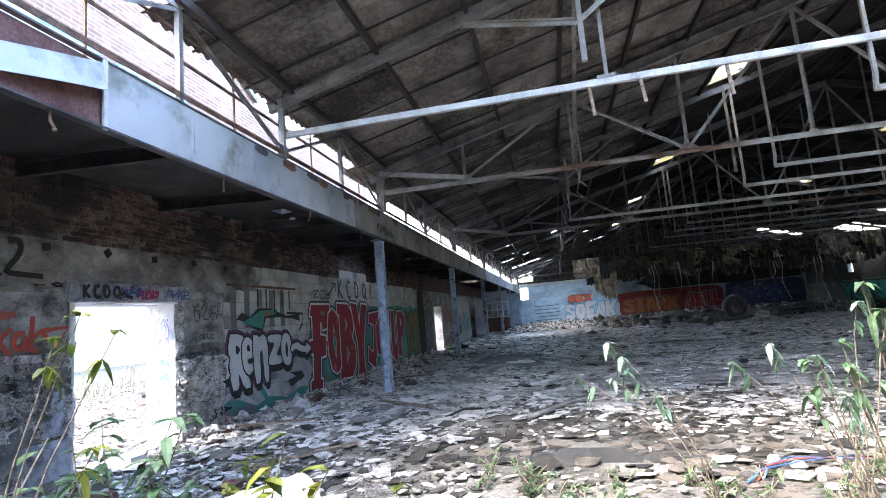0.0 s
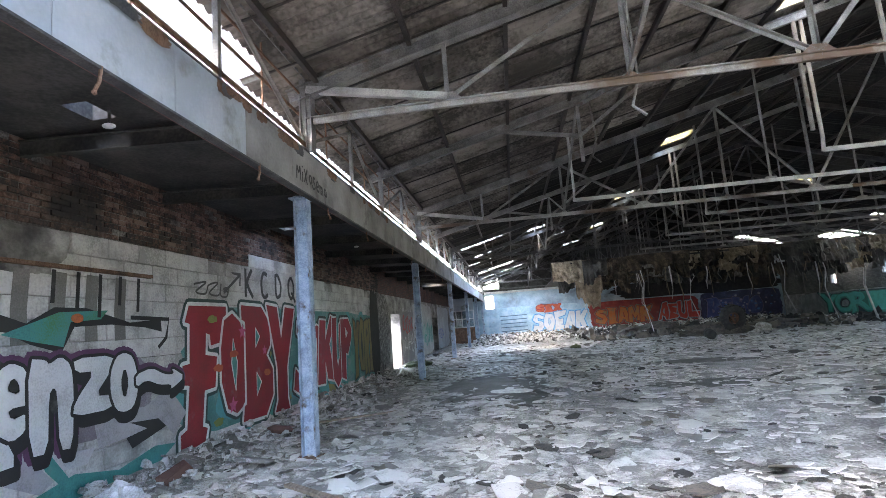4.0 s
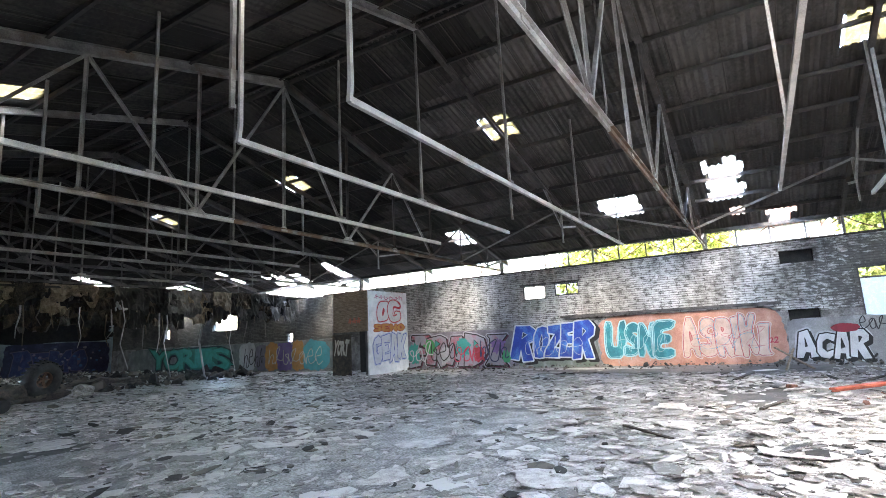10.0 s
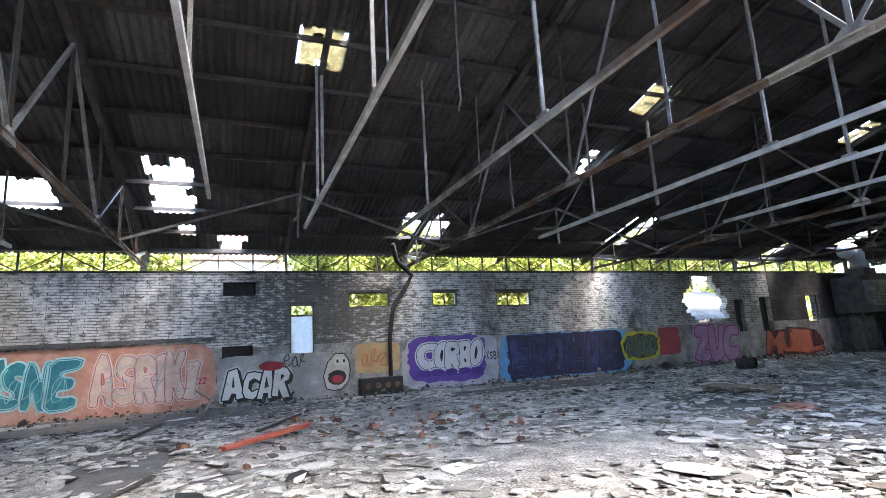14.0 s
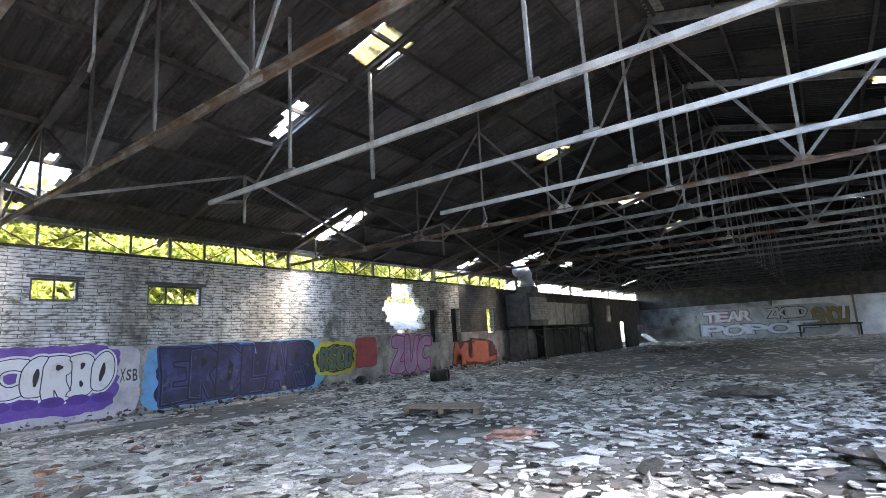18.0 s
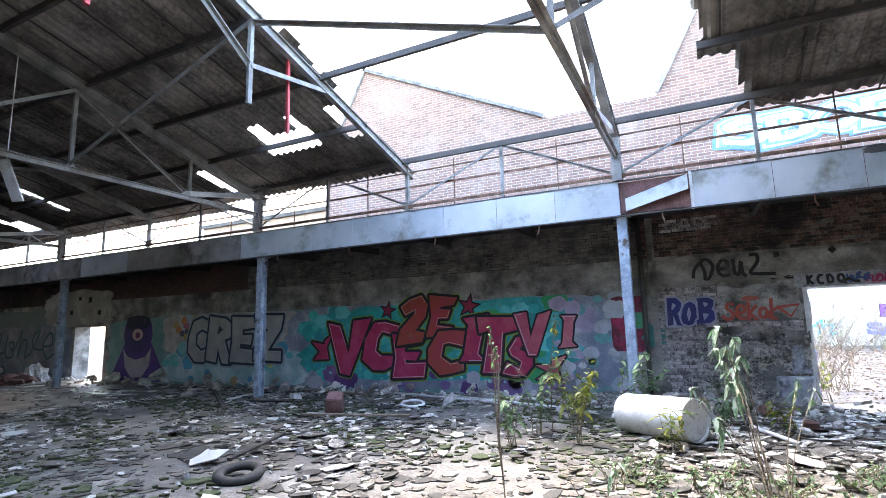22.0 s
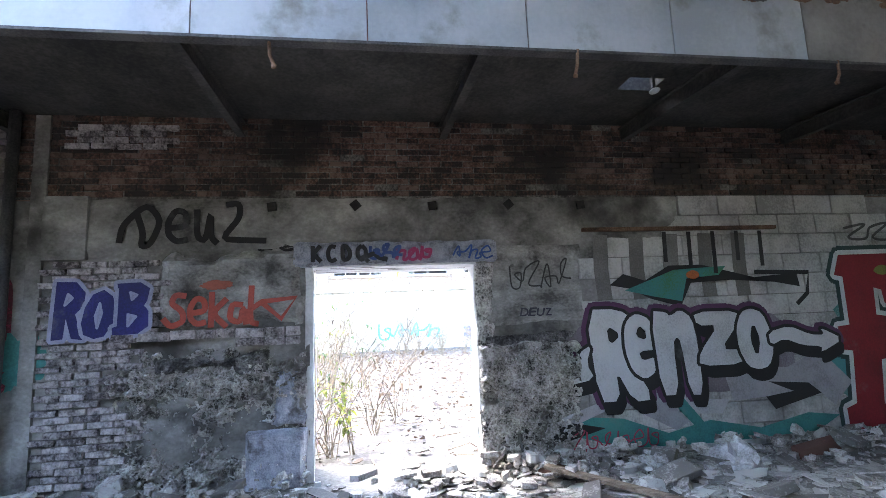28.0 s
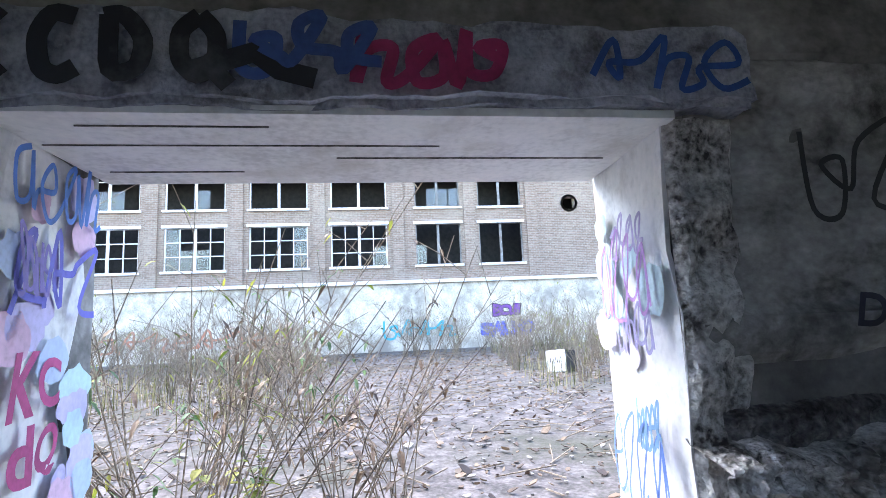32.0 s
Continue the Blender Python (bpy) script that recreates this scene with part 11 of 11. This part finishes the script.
crumpled(11.4, -1.6, 0.24, 10, "rubble_brick", "brown crumbled scrap on the floor", "scrap", (1.5, 1, 0.4))
crumpled(1.7, 28.8, 0.22, 11, "moss", "crumpled green plastic on the floor", "plastic_sheet", (1.4, 1, 0.5))
crumpled(-4.7, 24.2, 0.35, 12, "moss", "green weeds heaped at the doorway", "green_clump", (1.0, 1.4, 0.5))
bm = bm_new()
box(bm, -0.2, -0.15, 0, 0.2, 0.15, 0.32)
bmesh.ops.bevel(bm, geom=bm.edges[:], offset=0.02, segments=1, affect="EDGES")
tagged(part("carton", bm, M["fascia_red"]), "battered dark red box on the floor", "box").matrix_basis = pose(-2.4, -2.75, 0.03, 0, 14, 30)

# hanging things under the roof
frame_thing = thing("hanging_light_frame", "broken white light frame hanging by one end", "light fitting")
for nm, p0, q0, w, m_ in (("side", (3.3, -5.16, 3.52), (3.29, -5.13, 2.69), 0.09, "yellow"), ("top", (3.3, -5.16, 3.52), (2.6, -5.66, 3.47), 0.1, "white_plastic"), ("side", (2.58, -5.66, 3.45), (2.57, -5.66, 2.85), 0.14, "steel_grey"), ("bottom", (3.29, -5.13, 2.69), (2.4, -5.8, 2.72), 0.1, "white_plastic")):
    bm = bm_new()
    bar(bm, p0, q0, w, 0.05)
    part(nm, bm, paint((0.4, 0.26, 0.04)) if m_ == "yellow" else M[m_], frame_thing)
bm = bm_new()
bar(bm, (2.9, -5.4, 3.5), (2.9, -5.4, roof_z(2.9) + 0.02), 0.015)
part("wire", bm, M["steel_dark"], frame_thing)
bm = bm_new()
bar(bm, (1.55, -6.2, 4.3), (1.25, -6.3, 3.7), 0.2, 0.03)
bar(bm, (1.5, -6.2, 4.28), (1.5, -6.2, roof_z(1.5) + 0.02), 0.012)
tagged(part("hanging_sheet", bm, M["white_plastic"]), "pale sheet hanging from the truss", "loose sheet")
red = paint((0.42, 0.03, 0.04), (0.5, 0.08, 0.08))
for x, y, z in ((5.74, -1.6, 4.6), (2.84, -1.74, 4.75), (-0.09, -1.86, 4.43)):
    bm = bm_new()
    bar(bm, (x, y, z), (x, y - 0.02, roof_z(x) + 0.02), 0.045, 0.045)
    tagged(part("red_rod", bm, red), "red painted rod hanging from the roof", "rod", "hanging rods")
for i, (x, y, z) in enumerate(((4.9, -2.2, 5.0), (4.4, -1.9, 5.3), (4.9, -3.4, 5.2), (12.2, 4.4, 5.6), (11.2, 6.0, 5.4), (1.0, 15.1, 4.6), (0.8, 10.9, 3.95), (10.6, 11.2, 5.2), (13.6, -5.0, 4.1), (14.2, 3.1, 5.0))):
    bm = bm_new()
    tube(bm, [(x, y, roof_z(x) + 0.02), (x + 0.05, y, z + 0.5), (x - 0.05, y + 0.03, z + 0.15), (x + 0.1, y + 0.02, z)], 0.02 if i > 2 else 0.03, 6)
    tagged(part("hanging_conduit", bm, M["white_plastic"] if i < 3 else M["steel_grey"], smooth=True), "loose conduit dangling from the roof", "conduit", "hanging conduits")
# hooks under the fascia
hk = thing("fascia_hook", "small rusty hook under the fascia edge", "hook", "fascia hooks", "", pose(FASCIA_X, 3.0, 0))
bm = bm_new()
tube(bm, [(-0.02, 0, 3.31), (-0.02, 0.01, 3.2), (0.0, 0.03, 3.14)], 0.012, 6)
part("shank", bm, M["rust"], hk)
bm = bm_new()
lump(bm, 0.02, 2, 1, (1, 1, 1), 0.2, (0, 0.03, 3.13), False)
part("insulator", bm, M["rust"], hk)
for i in range(-10, 22, 2):
    if i:
        copy_thing(hk, pose(FASCIA_X, 3.0 + 1.04 * i, 0, 0, 0, 37 * i))
# small lamps under the deck
for y, x in ((8.3, -4.4), (16.0, -4.5), (-4.0, -4.5)):
    lampob = thing("deck_lamp", "small dead lamp under the aisle deck", "lamp", "deck lamps", "", pose(x, y, 3.62))
    bm = bm_new()
    tube(bm, [(0, 0, 0), (0, 0, -0.12)], 0.015, 6)
    part("stem", bm, M["steel_dark"], lampob)
    bm = bm_new()
    lump(bm, 0.045, 1, 2, (1.4, 1, 0.5), 0.1, (0, 0, -0.15), False)
    part("shade", bm, M["white_plastic"], lampob, smooth=True)

# bent black duct pipe on the east wall
stick([(20.9, 3.2, 4.9), (21.5, 2.9, 4.45), (21.9, 2.25, 4.0), (21.95, 2.4, 3.7), (21.98, 2.95, 2.9), (22.0, 3.1, 1.8), (22.0, 3.1, 0.3)], 0.09, "black", "bent sooty black pipe on the brick wall", "flue_pipe", "pipe")
bm = bm_new()
box(bm, EAST - 0.45, 2.75, 0.0, EAST - 0.03, 4.2, 0.55)
bmesh.ops.bevel(bm, geom=bm.edges[:], offset=0.02, segments=1, affect="EDGES")
vent = thing("vent_block", "low sooty block with round vents", "vent block")
part("body", bm, M["black"], vent)
for i in range(4):
    bm = bm_new()
    tube(bm, [(EAST - 0.46, 2.95 + 0.33 * i, 0.3), (EAST - 0.4, 2.95 + 0.33 * i, 0.3)], 0.1, 12)
    part("vent", bm, M["rust"], vent)

# dark plant along the south-east wall
duct = thing("ventilation_unit", "dark sheet-metal ventilation unit on the wall", "ventilation unit")


def casing(name, x0, y0, z0, x1, y1, z1, material, label="", lips=0):
    """A sheet-metal casing with rolled edges and, along its length, standing seams."""
    bm = bm_new()
    box(bm, x0, y0, z0, x1, y1, z1)
    bmesh.ops.bevel(bm, geom=bm.edges[:], offset=0.03, segments=2, affect="EDGES")
    ob = part(name, bm, M[material], duct, label)
    for k in range(lips + 1 if lips else 0):
        y = y0 + (y1 - y0) * k / lips
        bm = bm_new()
        box(bm, x0 - 0.03, y - 0.025, z0 + 0.01, x0 + 0.04, y + 0.025, z1 + 0.03)
        part("seam", bm, M[material], ob)
    return ob


casing("housing", 20.55, -22.9, 1.95, 21.95, -20.5, 3.75, "steel_dark")
intake = casing("intake", 20.25, -22.4, 2.25, 20.56, -20.7, 3.5, "steel_grey", "dull grey intake box")
for k in range(7):
    bm = bm_new()
    z = 2.42 + 0.14 * k
    bar(bm, (20.24, -22.25, z), (20.24, -20.85, z), 0.03, 0.02)
    part("slat", bm, M["steel_dark"], intake)
casing("duct_neck", 20.5, -21.9, 3.74, 21.4, -20.9, 4.15, "steel_dark")
casing("long_housing", 20.7, -29.8, 1.95, 21.95, -23.1, 3.3, "steel_grey", "dull grey long housing", 5)
# Dark cabinets painted in where there is a shadowed recess under the housings.
casing("cabinet", 21.45, -22.8, 0, 21.95, -20.6, 1.75, "steel_dark", "", 2)
casing("cabinet", 21.4, -29.6, 0, 21.95, -24.0, 1.7, "black", "black cabinet drawn in for a dark recess", 4)
for y in (-22.75, -20.65, -26.4, -29.6):
    bm = bm_new()
    bar(bm, (20.8, y, 0), (20.8, y, 1.97), 0.07, 0.07)
    bar(bm, (20.8, y, 1.2), (21.9, y, 1.9), 0.05, 0.05)
    part("leg", bm, M["steel_dark"], duct)
bm = bm_new()
tube(bm, [(20.95, -21.4, 4.1), (20.95, -21.4, 4.4), (20.93, -21.2, 4.75), (20.9, -20.8, 5.02), (20.9, -20.4, 5.08)], 0.42, 18, 0.42)
part("duct_elbow", bm, M["sheet_metal"], duct, "pale sheet-metal duct elbow", smooth=True)
for y, z, n in ((-21.4, 4.2, (0, 0, 1)), (-20.6, 5.06, (0, 1, 0))):
    bm = bm_new()
    tube(bm, [(20.95, y, z), (20.95, y + 0.04 * n[1], z + 0.04 * n[2])], 0.46, 18)
    part("collar", bm, M["steel_grey"], duct)
# Partition toned near black to paint in the dim corner.
bm = wall_grid(30.0, 0, 40.0, 3.7, [(31, 2.0, 34, 3.3), (35.6, 0.0, 36.8, 2.0)], 0.15, lambda u, v, d=0.0: (20.4 + d, -u, v))
tagged(part("wall_partition", bm, M["deck"]), "near-black partition with long dark openings", "wall", "", "structure")
st = thing("metal_steps", "short pale metal steps against the far wall", "steps", "", "", pose(20.6, -42.4, 0))
for i in range(5):
    bm = bm_new()
    box(bm, -0.2 * i - 0.25, -0.5, 0.9 - 0.18 * i - 0.03, -0.2 * i, 0.5, 0.9 - 0.18 * i)
    part("tread", bm, M["steel_white"], st)
for s in (-0.52, 0.5):
    bm = bm_new()
    bar(bm, (0.05, s, 0.9), (-1.05, s, 0.02), 0.04, 0.16)
    part("stringer", bm, M["steel_white"], st)
# stage bench and partition in the south-west
bench = thing("stage", "low dark stage against the far wall", "stage")
bm = bm_new()
box(bm, 5.2, SOUTH + 0.05, 0.85, 9.4, SOUTH + 1.6, 0.98)
part("top", bm, M["wood_char"], bench)
for x in (5.3, 9.2):
    bm = bm_new()
    box(bm, x, SOUTH + 1.4, 0, x + 0.12, SOUTH + 1.52, 0.85)
    part("leg", bm, M["wood_char"], bench)
bm = bm_new()
box(bm, 5.4, SOUTH + 0.02, 0, 5.55, SOUTH + 0.18, 3.2)
tagged(part("end_post", bm, M["wood"]), "pale timber post against the end wall", "post")
bm = wall_grid(-46.0, 0, -36.0, 3.3, [(-43.8, 0.0, -41.1, 2.0)], 0.2, lambda u, v, d=0.0: (-3.9 - d, u, v))
tagged(part("wall_stub", bm, M["plaster_dark"]), "dark stub wall with a bright doorway", "wall", "", "structure")

# oddments on the floor below the pink lettering
tagged(part("basin_ring", torus_bm(0.22, 0.03, 30, 8, 0.9), M["white_plastic"], smooth=True), "white plastic ring lying by the wall", "ring").matrix_basis = pose(-3.6, -1.8, 0.06, 86, 6, 0)
for i, (a, b, m_) in enumerate((((-1.9, -3.1, 0.05), (-2.3, -1.1, 0.07), "wood"), ((-4.6, -8.6, 0.06), (-1.8, -4.9, 0.08), "wood_char"), ((-4.9, -5.6, 0.05), (-4.6, -3.6, 0.06), "wood"), ((-4.2, -6.6, 0.04), (-3.0, -6.2, 0.06), "white_plastic"))):
    bm = bm_new()
    bar(bm, a, b, 0.09, 0.03)
    tagged(part("loose_lath", bm, M[m_]), "loose length of timber on the debris", "lath", "loose laths")
